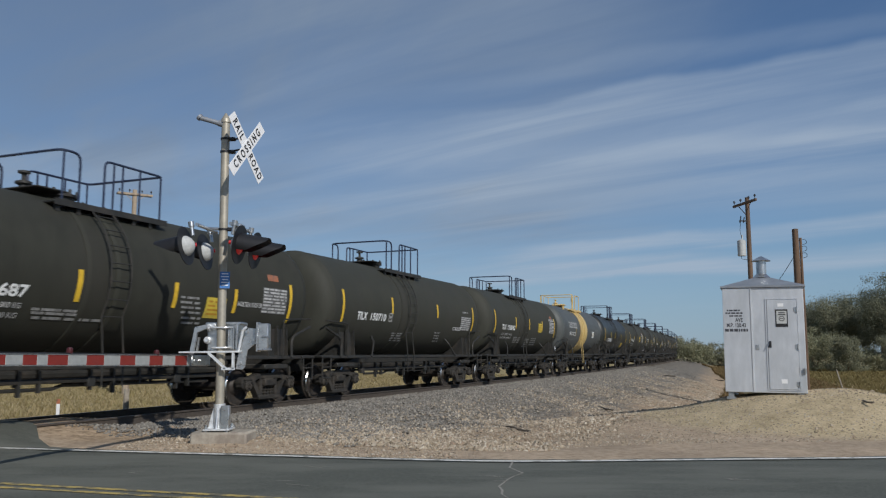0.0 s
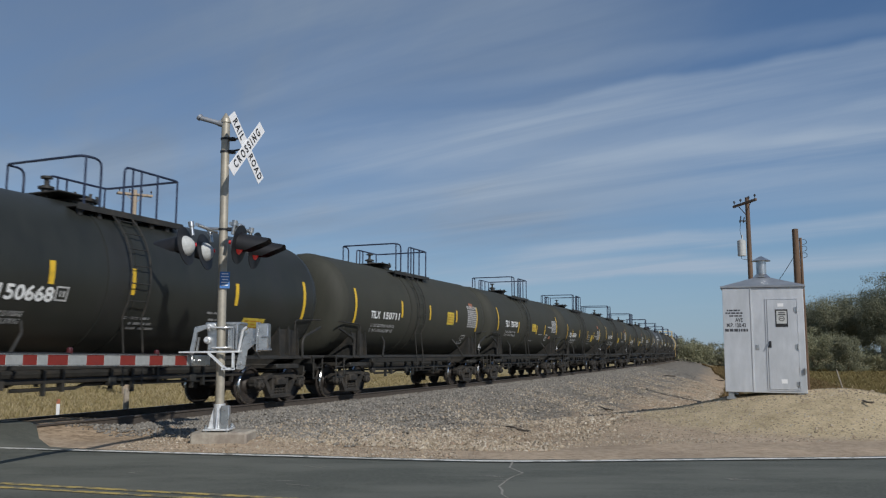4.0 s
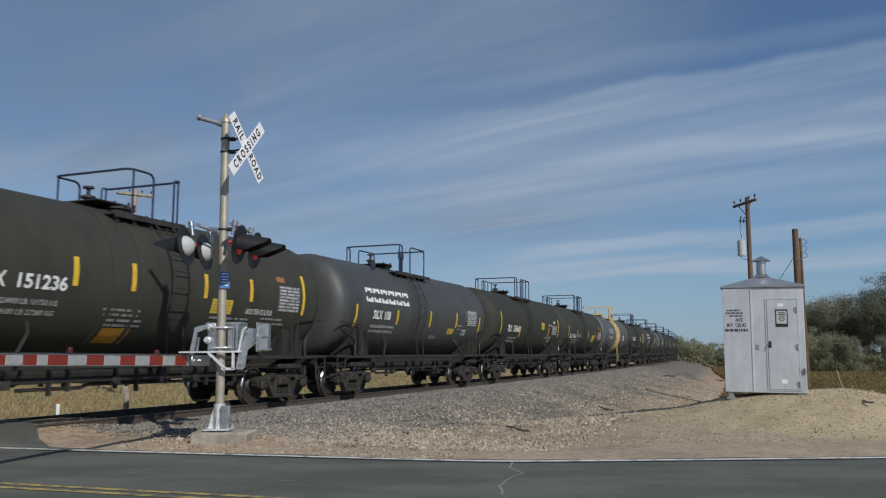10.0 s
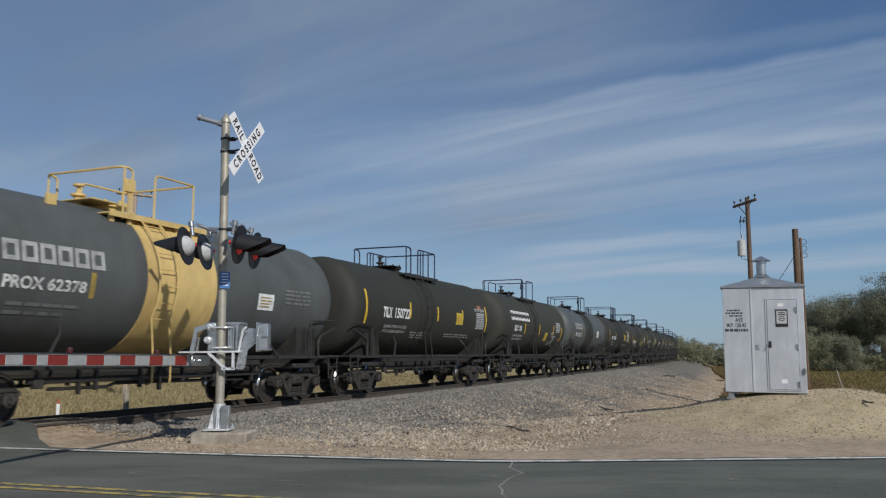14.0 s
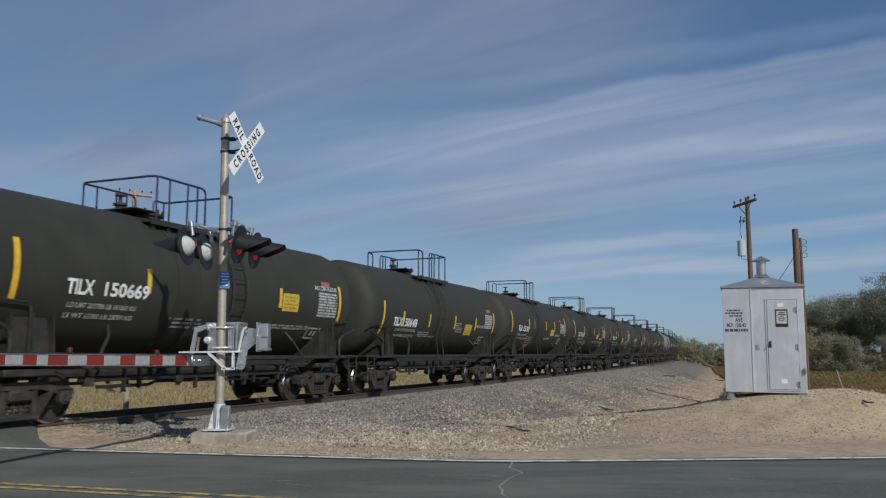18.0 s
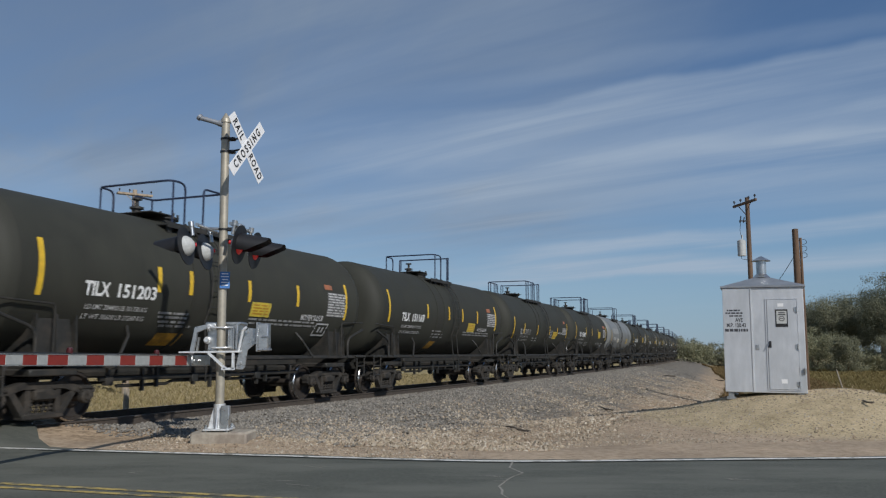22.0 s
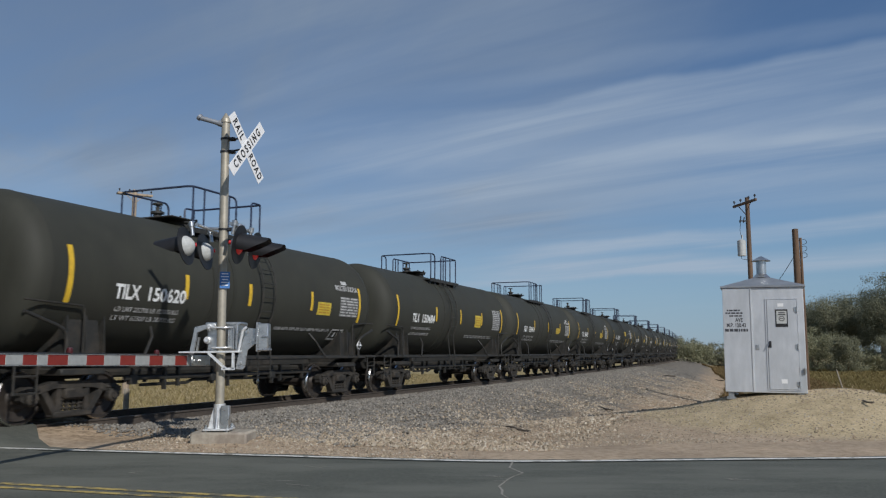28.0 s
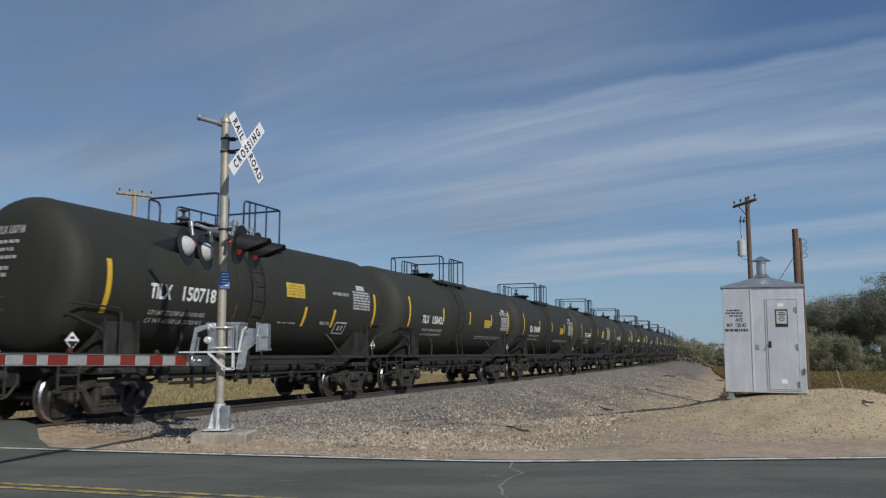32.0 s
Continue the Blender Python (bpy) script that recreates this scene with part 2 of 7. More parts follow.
M = dict(
    black_tank=material("black_tank", (0.041, 0.0415, 0.0325), 0.70, vary=0.16, spec=0.26, scale=3, second=(0.047, 0.045, 0.037), mask=(0.48, 0.74), mask_scale=1.1,
                        stretch=(1, 1, 0.3), per_object=0.16, bump=0.001, bump_scale=5),
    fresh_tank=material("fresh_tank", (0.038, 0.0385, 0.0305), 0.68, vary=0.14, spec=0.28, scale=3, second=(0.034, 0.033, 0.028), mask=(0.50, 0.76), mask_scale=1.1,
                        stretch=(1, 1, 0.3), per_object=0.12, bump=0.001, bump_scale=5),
    gloss_tank=material("gloss_tank", (0.024, 0.026, 0.022), 0.46, vary=0.15, scale=3, second=(0.03, 0.03, 0.03), mask=(0.5, 0.8), stretch=(1, 1, 0.3),
                        bump=0.001, bump_scale=5),
    grey_tank=material("grey_tank", (0.088, 0.096, 0.093), 0.55, vary=0.12, spec=0.35, scale=3, second=(0.07, 0.07, 0.068), mask=(0.48, 0.72), stretch=(1, 1, 0.3),
                       bump=0.001, bump_scale=5),
    light_grey_tank=material("light_grey_tank", (0.19, 0.195, 0.19), 0.5, vary=0.12, scale=3, second=(0.11, 0.11, 0.10), mask=(0.48, 0.72),
                             stretch=(1, 1, 0.3), bump=0.001, bump_scale=5),
    dark_grey_tank=material("dark_grey_tank", (0.062, 0.064, 0.063), 0.55, vary=0.14, scale=3, second=(0.045, 0.045, 0.043), mask=(0.48, 0.72), stretch=(1, 1, 0.3),
                            bump=0.001, bump_scale=5),
    cream=material("cream", (0.62, 0.45, 0.17), 0.5, vary=0.12, scale=4, second=(0.42, 0.29, 0.11), mask=(0.5, 0.75), stretch=(1, 1, 0.35)),
    frame_black=material("frame_black", (0.025, 0.0245, 0.022), 0.6, vary=0.3, scale=9, second=(0.052, 0.044, 0.035), mask=(0.48, 0.7), mask_scale=2.5),
    truck_iron=material("truck_iron", (0.023, 0.021, 0.018), 0.8, vary=0.4, scale=9, second=(0.066, 0.055, 0.043), mask=(0.45, 0.68), mask_scale=3),
    wheel_steel=material("wheel_steel", (0.045, 0.037, 0.031), 0.6, metal=0.3, vary=0.3, scale=10),
    tread=material("tread", (0.55, 0.54, 0.52), 0.25, metal=1.0, vary=0.1, scale=20),
    rail_pipe=material("rail_pipe", (0.020, 0.030, 0.062), 0.5, vary=0.25, scale=10),
    white_paint=material("white_paint", (0.74, 0.75, 0.74), 0.6, vary=0.12, scale=8, second=(0.42, 0.42, 0.40), mask=(0.5, 0.75), mask_scale=6),
    faded_white=material("faded_white", (0.30, 0.30, 0.29), 0.7, vary=0.3, scale=14, second=(0.10, 0.10, 0.10), mask=(0.45, 0.65), mask_scale=9),
    dull_white=material("dull_white", (0.66, 0.66, 0.64), 0.65, vary=0.2, scale=12, second=(0.28, 0.28, 0.27), mask=(0.45, 0.68), mask_scale=7),
    block_white=material("block_white", (0.42, 0.42, 0.41), 0.65, vary=0.25, scale=10, second=(0.24, 0.24, 0.235), mask=(0.45, 0.65), mask_scale=5),
    yellow_tape=material("yellow_tape", (0.68, 0.44, 0.03), 0.45, vary=0.12, scale=9, second=(0.45, 0.30, 0.03), mask=(0.52, 0.75), mask_scale=5),
    worn_yellow=material("worn_yellow", (0.58, 0.44, 0.05), 0.6, vary=0.15, scale=9, second=(0.34, 0.28, 0.06), mask=(0.46, 0.7), mask_scale=4),
    orange_paint=material("orange_paint", (0.36, 0.13, 0.06), 0.7, vary=0.25, scale=9, second=(0.20, 0.11, 0.08), mask=(0.48, 0.62), mask_scale=8),
    ochre_paint=material("ochre_paint", (0.42, 0.22, 0.02), 0.6, vary=0.3, scale=9),
    galvanised=material("galvanised", (0.57, 0.58, 0.58), 0.30, metal=0.85, vary=0.16, scale=14, second=(0.45, 0.46, 0.47), mask=(0.45, 0.65), mask_scale=6),
    # lighter copy of galvanised: the sun's gleam on bars and fittings put into the colour
    sunlit_zinc=material("sunlit_zinc", (0.86, 0.87, 0.87), 0.32, metal=0.45, vary=0.14, scale=16, second=(0.60, 0.61, 0.62), mask=(0.45, 0.65), mask_scale=9),
    pole_grey=material("pole_grey", (0.41, 0.375, 0.305), 0.5, metal=0.35, vary=0.16, scale=9, second=(0.33, 0.30, 0.24), mask=(0.45, 0.7), mask_scale=3),
    house_metal=material("house_metal", (0.58, 0.60, 0.63), 0.45, metal=0.35, vary=0.07, scale=7, second=(0.47, 0.49, 0.51), mask=(0.42, 0.7), mask_scale=2.0, stretch=(1, 1, 0.35), bump=0.003, bump_scale=3),
    roof_metal=material("roof_metal", (0.30, 0.32, 0.35), 0.5, metal=0.35, vary=0.1, scale=6, second=(0.22, 0.23, 0.25), mask=(0.45, 0.7), mask_scale=2),
    matt_black=material("matt_black", (0.012, 0.012, 0.014), 0.55, vary=0.25, scale=8),
    red_lens=material("red_lens", (0.40, 0.012, 0.012), 0.3, vary=0.25, scale=14, emit=0.22),
    gate_lens=material("gate_lens", (0.06, 0.009, 0.011), 0.35, vary=0.3, scale=14),
    red_tape=material("red_tape", (0.23, 0.024, 0.015), 0.5, vary=0.12, scale=14),
    white_tape=material("white_tape", (0.36, 0.365, 0.35), 0.5, vary=0.14, scale=14),
    blue_sign=material("blue_sign", (0.045, 0.16, 0.42), 0.45, vary=0.12, scale=12),
    sign_white=material("sign_white", (0.80, 0.80, 0.80), 0.5, vary=0.04, scale=10),
    lamp_grey=material("lamp_grey", (0.46, 0.47, 0.46), 0.6, metal=0.0, vary=0.2, scale=14),
    small_white=material("small_white", (0.50, 0.50, 0.49), 0.7, vary=0.25, scale=12, second=(0.22, 0.22, 0.215), mask=(0.45, 0.66), mask_scale=9),
    pale_print=material("pale_print", (0.16, 0.165, 0.16), 0.7, vary=0.25, scale=12, second=(0.10, 0.105, 0.10), mask=(0.45, 0.66), mask_scale=6),
    stencil_ground=material("stencil_ground", (0.085, 0.085, 0.082), 0.7, vary=0.3, scale=12, second=(0.16, 0.16, 0.155), mask=(0.45, 0.66), mask_scale=6),
    faded_tape=material("faded_tape", (0.34, 0.24, 0.05), 0.6, vary=0.2, scale=9, second=(0.2, 0.16, 0.06), mask=(0.46, 0.7), mask_scale=4),
    ink=material("ink", (0.015, 0.015, 0.016), 0.6, vary=0.2, scale=20),
    house_ink=material("house_ink", (0.05, 0.052, 0.06), 0.6, vary=0.2, scale=20),
    concrete=material("concrete", (0.36, 0.32, 0.26), 0.9, vary=0.18, scale=14, second=(0.25, 0.21, 0.17), mask_scale=3, bump=0.01, bump_scale=40),
    rail_side=material("rail_side", (0.065, 0.052, 0.041), 0.8, vary=0.3, scale=10),
    rail_head=material("rail_head", (0.16, 0.14, 0.13), 0.5, metal=0.6, vary=0.15, scale=14),
    tie_wood=material("tie_wood", (0.135, 0.112, 0.088), 0.9, vary=0.3, scale=8, stretch=(1, 8, 1), per_object=0.3),
    pale_pole=material("pale_pole", (0.40, 0.32, 0.235), 0.9, vary=0.2, scale=9, stretch=(6, 6, 0.5), second=(0.28, 0.22, 0.16), bump=0.006, bump_scale=30),
    old_pole=material("old_pole", (0.16, 0.10, 0.062), 0.9, vary=0.3, scale=9, stretch=(6, 6, 0.5), second=(0.09, 0.062, 0.045), bump=0.006, bump_scale=30),
    asphalt=material("asphalt", (0.104, 0.108, 0.090), 0.9, vary=0.45, scale=60, second=(0.148, 0.151, 0.126), mask=(0.42, 0.60), mask_scale=0.9, stretch=(0.4, 1, 1), bump=0.006,
                     bump_scale=160, spec=0.3),
    road_white=material("road_white", (0.74, 0.72, 0.66), 0.8, vary=0.12, scale=12, second=(0.20, 0.19, 0.16), mask=(0.53, 0.60), mask_scale=5),
    road_yellow=material("road_yellow", (0.50, 0.37, 0.11), 0.8, vary=0.2, scale=14, second=(0.15, 0.14, 0.10), mask=(0.44, 0.56), mask_scale=6),
    tar=material("tar", (0.30, 0.28, 0.24), 0.8, vary=0.2, scale=20),
)


# ---- building helpers ----
def mesh_of(bm, name, mat, smooth=False):
    me = bpy.data.meshes.new(name)
    bm.normal_update()
    bm.to_mesh(me)
    bm.free()
    for m in (mat if isinstance(mat, (list, tuple)) else [mat]):
        me.materials.append(m)
    if smooth:
        me.shade_smooth()
        me.set_sharp_from_angle(angle=radians(38))
    return me


def put(name, me, parent=None, m=None, label=""):
    ob = new(name, me)
    if parent is not None:
        ob.parent = parent
    if m is not None:
        ob.matrix_basis = m
    if label:
        ob["label"] = label
    if name in ("small_print", "head_print", "weight_lettering"):
        ob["kind"] = "stuff"
    return ob


def part(name, bm, mat, parent, label="", m=None, smooth=True):
    """Links a bmesh as one mesh object under a thing or a part."""
    return put(name, mesh_of(bm, name, mat, smooth), parent, m, label)


def box(bm, x0, x1, y0, y1, z0, z1, bevel=0.0, m=None, mat=0):
    g = bmesh.ops.create_cube(bm, size=1.0, matrix=Matrix.Translation(((x0 + x1) / 2, (y0 + y1) / 2, (z0 + z1) / 2)) @ Matrix.Diagonal((x1 - x0, y1 - y0, z1 - z0, 1)))
    vs = g["verts"]
    faces = {f for v in vs for f in v.link_faces}
    for f in faces:
        f.material_index = mat
    if bevel:
        edges = {e for v in vs for e in v.link_edges}
        r = bmesh.ops.bevel(bm, geom=list(edges), offset=bevel, segments=1, affect="EDGES")
        vs = r["verts"]
    if m is not None:
        bmesh.ops.transform(bm, matrix=m, verts=[v for v in vs if v.is_valid])
    return bm


def cyl(bm, a, b, r0, r1=None, seg=12, cap=True, mat=0):
    a, b = Vector(a), Vector(b)
    d = b - a
    m = Matrix.Translation((a + b) / 2) @ d.to_track_quat("Z", "Y").to_matrix().to_4x4()
    g = bmesh.ops.create_cone(bm, cap_ends=cap, segments=seg, radius1=r0, radius2=r0 if r1 is None else r1, depth=d.length, matrix=m)
    for f in {f for v in g["verts"] for f in v.link_faces}:
        f.material_index = mat
    return bm


def pipe(bm, pts, r, seg=6, soft=0.0):
    """A bent pipe through points, its corners rounded by soft metres."""
    pts = [Vector(p) for p in pts]
    if soft:
        out = [pts[0]]
        for a, b, c in zip(pts, pts[1:], pts[2:]):
            u, w = (a - b), (c - b)
            k = min(soft, u.length * 0.45, w.length * 0.45)
            p, q = b + u.normalized() * k, b + w.normalized() * k
            for t in (0, 0.33, 0.67, 1):
                out.append(p * (1 - t) ** 2 + b * 2 * t * (1 - t) + q * t * t)
        pts = out + [pts[-1]]
    rings = []
    last = None
    for i, p in enumerate(pts):
        d = (pts[min(i + 1, len(pts) - 1)] - pts[max(i - 1, 0)]).normalized()
        side = d.orthogonal().normalized() if last is None else (last - d * last.dot(d)).normalized()
        last = side
        up = d.cross(side)
        rings.append([bm.verts.new(p + (side * math.cos(2 * math.pi * j / seg) + up * math.sin(2 * math.pi * j / seg)) * r) for j in range(seg)])
    for a, b in zip(rings, rings[1:]):
        for j in range(seg):
            bm.faces.new((a[j], a[(j + 1) % seg], b[(j + 1) % seg], b[j]))
    bm.faces.new(list(reversed(rings[0])))
    bm.faces.new(rings[-1])
    return bm


def lathe(bm, profile, seg=32, axis="X", mats=None):
    """Turns (along, radius) round an axis through the origin."""
    rings = []
    for a, r in profile:
        ring = []
        for j in range(seg if r > 1e-6 else 1):
            t = 2 * math.pi * j / seg
            p = {"X": (a, -r * math.cos(t), r * math.sin(t)), "Y": (r * math.cos(t), a, r * math.sin(t)), "Z": (r * math.cos(t), r * math.sin(t), a)}[axis]
            ring.append(bm.verts.new(p))
        rings.append(ring)
    for i, (a, b) in enumerate(zip(rings, rings[1:])):
        for j in range(seg):
            k = (j + 1) % seg
            vs = [a[j % len(a)], a[k % len(a)], b[k % len(b)], b[j % len(b)]]
            vs = [v for n, v in enumerate(vs) if v not in vs[:n]]
            f = bm.faces.new(vs)
            if mats:
                f.material_index = mats[i]
    bmesh.ops.recalc_face_normals(bm, faces=bm.faces)
    return bm


def prism(bm, outline, y0, y1, plane="XZ"):
    """An outline in a plane, given thickness across it."""
    def at(p, y):
        return {"XZ": (p[0], y, p[1]), "YZ": (y, p[0], p[1]), "XY": (p[0], p[1], y)}[plane]
    a = [bm.verts.new(at(p, y0)) for p in outline]
    b = [bm.verts.new(at(p, y1)) for p in outline]
    n = len(a)
    fs = [bm.faces.new(a), bm.faces.new(list(reversed(b)))]
    for i in range(n):
        fs.append(bm.faces.new((a[i], b[i], b[(i + 1) % n], a[(i + 1) % n])))
    bmesh.ops.recalc_face_normals(bm, faces=fs)
    return bm


TEXTS = {}


def text_mesh(words, size, name, mat, spacing=1.0, width=1.0, thick=0.0):
    """Flat letters in the built-in font, in the plane XY, centred."""
    key = (words, size, spacing, width, thick, mat.name)
    if key not in TEXTS:
        cu = bpy.data.curves.new(name, "FONT")
        cu.body, cu.size, cu.align_x, cu.align_y = words, size, "CENTER", "CENTER"
        cu.space_character, cu.offset, cu.resolution_u = spacing, thick, 3
        tmp = bpy.data.objects.new(name, cu)
        scene.collection.objects.link(tmp)
        me = bpy.data.meshes.new_from_object(tmp)
        bpy.data.objects.remove(tmp)
        bpy.data.curves.remove(cu)
        for v in me.vertices:
            v.co.x *= width
        me.materials.clear()
        me.materials.append(mat)
        TEXTS[key] = me
    return TEXTS[key]


# ---- tank cars ----
R_TANK, Z_TANK = 1.47, 2.63
CAR_LENGTH = 13.1659
LONG = 1.05   # drawn 10 m between the end strips, stretched to the true length
CACHE = {}


def cached(key, make):
    if key not in CACHE:
        CACHE[key] = make()
    return CACHE[key]


def on_shell(u, h, r=R_TANK + 0.008):
    """A point of the tank's near side, u along the car and h its height above the rail."""
    a = math.asin(max(-1, min(1, (h - Z_TANK) / r)))
    return Vector((u * LONG, -r * math.cos(a), Z_TANK + r * math.sin(a)))


def patch(u0, u1, h0, h1, mat, name="mark", lift=0.008):
    """A painted field that follows the tank's side."""
    def make():
        bm = bmesh.new()
        nu, nh = max(1, round((u1 - u0) / 0.5)), max(2, round((h1 - h0) / 0.12))
        g = [[bm.verts.new(on_shell(u0 + (u1 - u0) * i / nu, h0 + (h1 - h0) * j / nh, R_TANK + lift)) for j in range(nh + 1)] for i in range(nu + 1)]
        for i in range(nu):
            for j in range(nh):
                bm.faces.new((g[i][j], g[i + 1][j], g[i + 1][j + 1], g[i][j + 1]))
        return mesh_of(bm, name, mat)
    return cached(("patch", round(u0, 3), round(u1, 3), round(h0, 3), round(h1, 3), mat.name), make)


def bars(rows, mat, name="small_print"):
    """Lines of small print that cannot be read: (u0, u1, height, depth) each, broken into words."""
    def make():
        rnd = random.Random(len(rows) * 7 + int(rows[0][0] * 100))
        bm = bmesh.new()
        for u0, u1, h, t in rows:
            u = u0
            while u < u1 - 0.03:
                w = min(u1 - u, rnd.uniform(0.12, 0.4))
                a, b = h - t / 2, h + t / 2
                bm.faces.new([bm.verts.new(on_shell(x, y, R_TANK + 0.010)) for x, y in ((u, a), (u + w, a), (u + w, b), (u, b))])
                u += w + rnd.uniform(0.03, 0.07)
        return mesh_of(bm, name, mat)
    return cached(("bars", tuple(rows), mat.name), make)


def shell_mesh(mat):
    def make():
        bm = bmesh.new()
        prof = []
        for i in range(9):
            a = math.pi / 2 * i / 8
            prof.append((-5.42 - 0.46 * math.cos(a), R_TANK * math.sqrt(math.sin(a))))
        prof += [(-5.40, R_TANK + 0.006), (-5.34, R_TANK + 0.006), (-5.32, R_TANK)]
        for u in (-2.9, -0.75, 0.75, 2.9):
            prof.append((u, R_TANK))
        prof += [(5.32, R_TANK), (5.34, R_TANK + 0.006), (5.40, R_TANK + 0.006)]
        for i in range(9):
            a = math.pi / 2 * (8 - i) / 8
            prof.append((5.42 + 0.46 * math.cos(a), R_TANK * math.sqrt(math.sin(a))))
        lathe(bm, [(u * LONG, r) for u, r in prof], 56)
        bmesh.ops.translate(bm, vec=(0, 0, Z_TANK), verts=bm.verts)
        return mesh_of(bm, "shell", mat, True)
    return cached(("shell", mat.name), make)


def belt_mesh(u0, u1, mat, lift=0.014):
    def make():
        bm = bmesh.new()
        lathe(bm, [(u0 * LONG, R_TANK - 0.01), (u0 * LONG, R_TANK + lift), (u1 * LONG, R_TANK + lift), (u1 * LONG, R_TANK - 0.01)], 56)
        bmesh.ops.translate(bm, vec=(0, 0, Z_TANK), verts=bm.verts)
        return mesh_of(bm, "belt", mat, True)
    return cached(("belt", u0, u1, lift, mat.name), make)


def wheelset_mesh():
    def make():
        bm = bmesh.new()
        for sgn in (-1, 1):
            prof = [(0.66, 0.10), (0.66, 0.17), (0.70, 0.20), (0.705, 0.36), (0.675, 0.39), (0.675, 0.485), (0.705, 0.485), (0.715, 0.46), (0.785, 0.457), (0.813, 0.432),
                    (0.813, 0.39), (0.765, 0.365), (0.74, 0.22), (0.80, 0.17), (0.80, 0.10), (0.95, 0.08), (1.02, 0.08), (1.02, 0.0)]
            mats = [0] * (len(prof) - 1)
            mats[7] = 1
            mats[8] = 1
            mats[9] = 0
            tmp = bmesh.new()
            lathe(tmp, [(a * sgn, r) for a, r in prof], 28, "Y", mats)
            me = bpy.data.meshes.new("t")
            tmp.to_mesh(me)
            tmp.free()
            bm.from_mesh(me)
            bpy.data.meshes.remove(me)
        cyl(bm, (0, -0.7, 0), (0, 0.7, 0), 0.085, seg=12)
        return mesh_of(bm, "wheelset", [M["wheel_steel"], M["tread"]], True)
    return cached("wheelset", make)


def side_frame_mesh():
    """The cast side frame of a truck, with its spring nest in the middle."""
    def make():
        bm = bmesh.new()
        top = [(-1.12, 0.52), (-1.12, 0.60), (-0.98, 0.66), (-0.72, 0.66), (-0.45, 0.74), (0.45, 0.74), (0.72, 0.66), (0.98, 0.66), (1.12, 0.60), (1.12, 0.52),
               (0.72, 0.54), (0.42, 0.62), (-0.42, 0.62), (-0.72, 0.54)]
        prism(bm, top, -0.09, 0.09)
        for sgn in (-1, 1):
            prism(bm, [(sgn * x, z) for x, z in ((0.70, 0.56), (0.58, 0.58), (0.26, 0.16), (0.40, 0.14))], -0.08, 0.08)
            prism(bm, [(sgn * x, z) for x, z in ((0.26, 0.63), (0.36, 0.63), (0.36, 0.2), (0.26, 0.2))], -0.07, 0.07)
            prism(bm, [(sgn * x, z) for x, z in ((0.74, 0.56), (1.10, 0.56), (1.10, 0.44), (1.04, 0.40), (1.02, 0.50), (0.76, 0.50))], -0.08, 0.08)
        box(bm, -0.42, 0.42, -0.11, 0.11, 0.12, 0.22, 0.02)
        for i in range(4):
            x = -0.195 + 0.13 * i
            cyl(bm, (x, 0.0, 0.20), (x, 0.0, 0.46), 0.034, seg=6)
            turns = [(x + 0.052 * math.cos(a), 0.052 * math.sin(a), 0.22 + 0.0365 * a / math.pi) for a in np.arange(0, 6.2 * math.pi, math.pi / 3)]
            pipe(bm, turns, 0.013, 4)
        for sgn in (-1, 1):
            box(bm, sgn * 0.89 - 0.15, sgn * 0.89 + 0.15, -0.13, 0.10, 0.585, 0.635, 0.015)
            box(bm, sgn * 0.89 - 0.10, sgn * 0.89 + 0.10, -0.12, 0.10, 0.53, 0.59, 0.015)
        box(bm, -0.22, 0.22, -0.14, 0.12, 0.44, 0.60, 0.02)
        return mesh_of(bm, "side_frame", M["truck_iron"], True)
    return cached("side_frame", make)


def cap_mesh():
    def make():
        bm = bmesh.new()
        lathe(bm, [(0, 0.12), (-0.1, 0.12), (-0.12, 0.1), (-0.12, 0.075), (-0.15, 0.07), (-0.15, 0.0)], 14, "Y")
        for i in range(3):
            a = 2 * math.pi * i / 3
            cyl(bm, (0.045 * math.cos(a), -0.14, 0.045 * math.sin(a)), (0.045 * math.cos(a), -0.17, 0.045 * math.sin(a)), 0.016, seg=6)
        return mesh_of(bm, "bearing_cap", M["truck_iron"], True)
    return cached("cap", make)


def bolster_mesh():
    def make():
        bm = bmesh.new()
        box(bm, -0.2, 0.2, -1.12, 1.12, 0.42, 0.62, 0.03)
        cyl(bm, (0, 0, 0.6), (0, 0, 0.78), 0.22, seg=16)
        for x in (-0.45, 0.45):
            cyl(bm, (x, -0.75, 0.36), (x, 0.75, 0.36), 0.05, seg=8)
            for y in (-0.75, 0.75):
                box(bm, x - 0.05, x + 0.05, y - 0.06, y + 0.06, 0.3, 0.6, 0.01)
        return mesh_of(bm, "bolster", M["truck_iron"], True)
    return cached("bolster", make)


def saddle_mesh():
    """The plates that carry the tank over a truck."""
    def make():
        bm = bmesh.new()
        pts = []
        for i in range(13):
            a = math.radians(-150 + 120 * i / 12)
            pts.append(((R_TANK + 0.012) * math.cos(a), Z_TANK + (R_TANK + 0.012) * math.sin(a)))
        out = pts + [(1.33, 1.18), (1.33, 1.08), (0.55, 0.80), (-0.55, 0.80), (-1.33, 1.08), (-1.33, 1.18)]
        prism(bm, out, -0.02, 0.02, "YZ")
        for u in (-0.42, 0.42):
            prism(bm, [(y, z) for y, z in out], u - 0.012, u + 0.012, "YZ")
        for s in (-1, 1):
            prism(bm, [(-0.45, 1.1), (0.45, 1.1), (0.3, 1.95), (-0.3, 1.95)], s * 1.20, s * 1.22)
        box(bm, -0.5, 0.5, -1.3, 1.3, 0.84, 0.96, 0.02)
        return mesh_of(bm, "saddle", M["frame_black"], True)
    return cached("saddle", make)


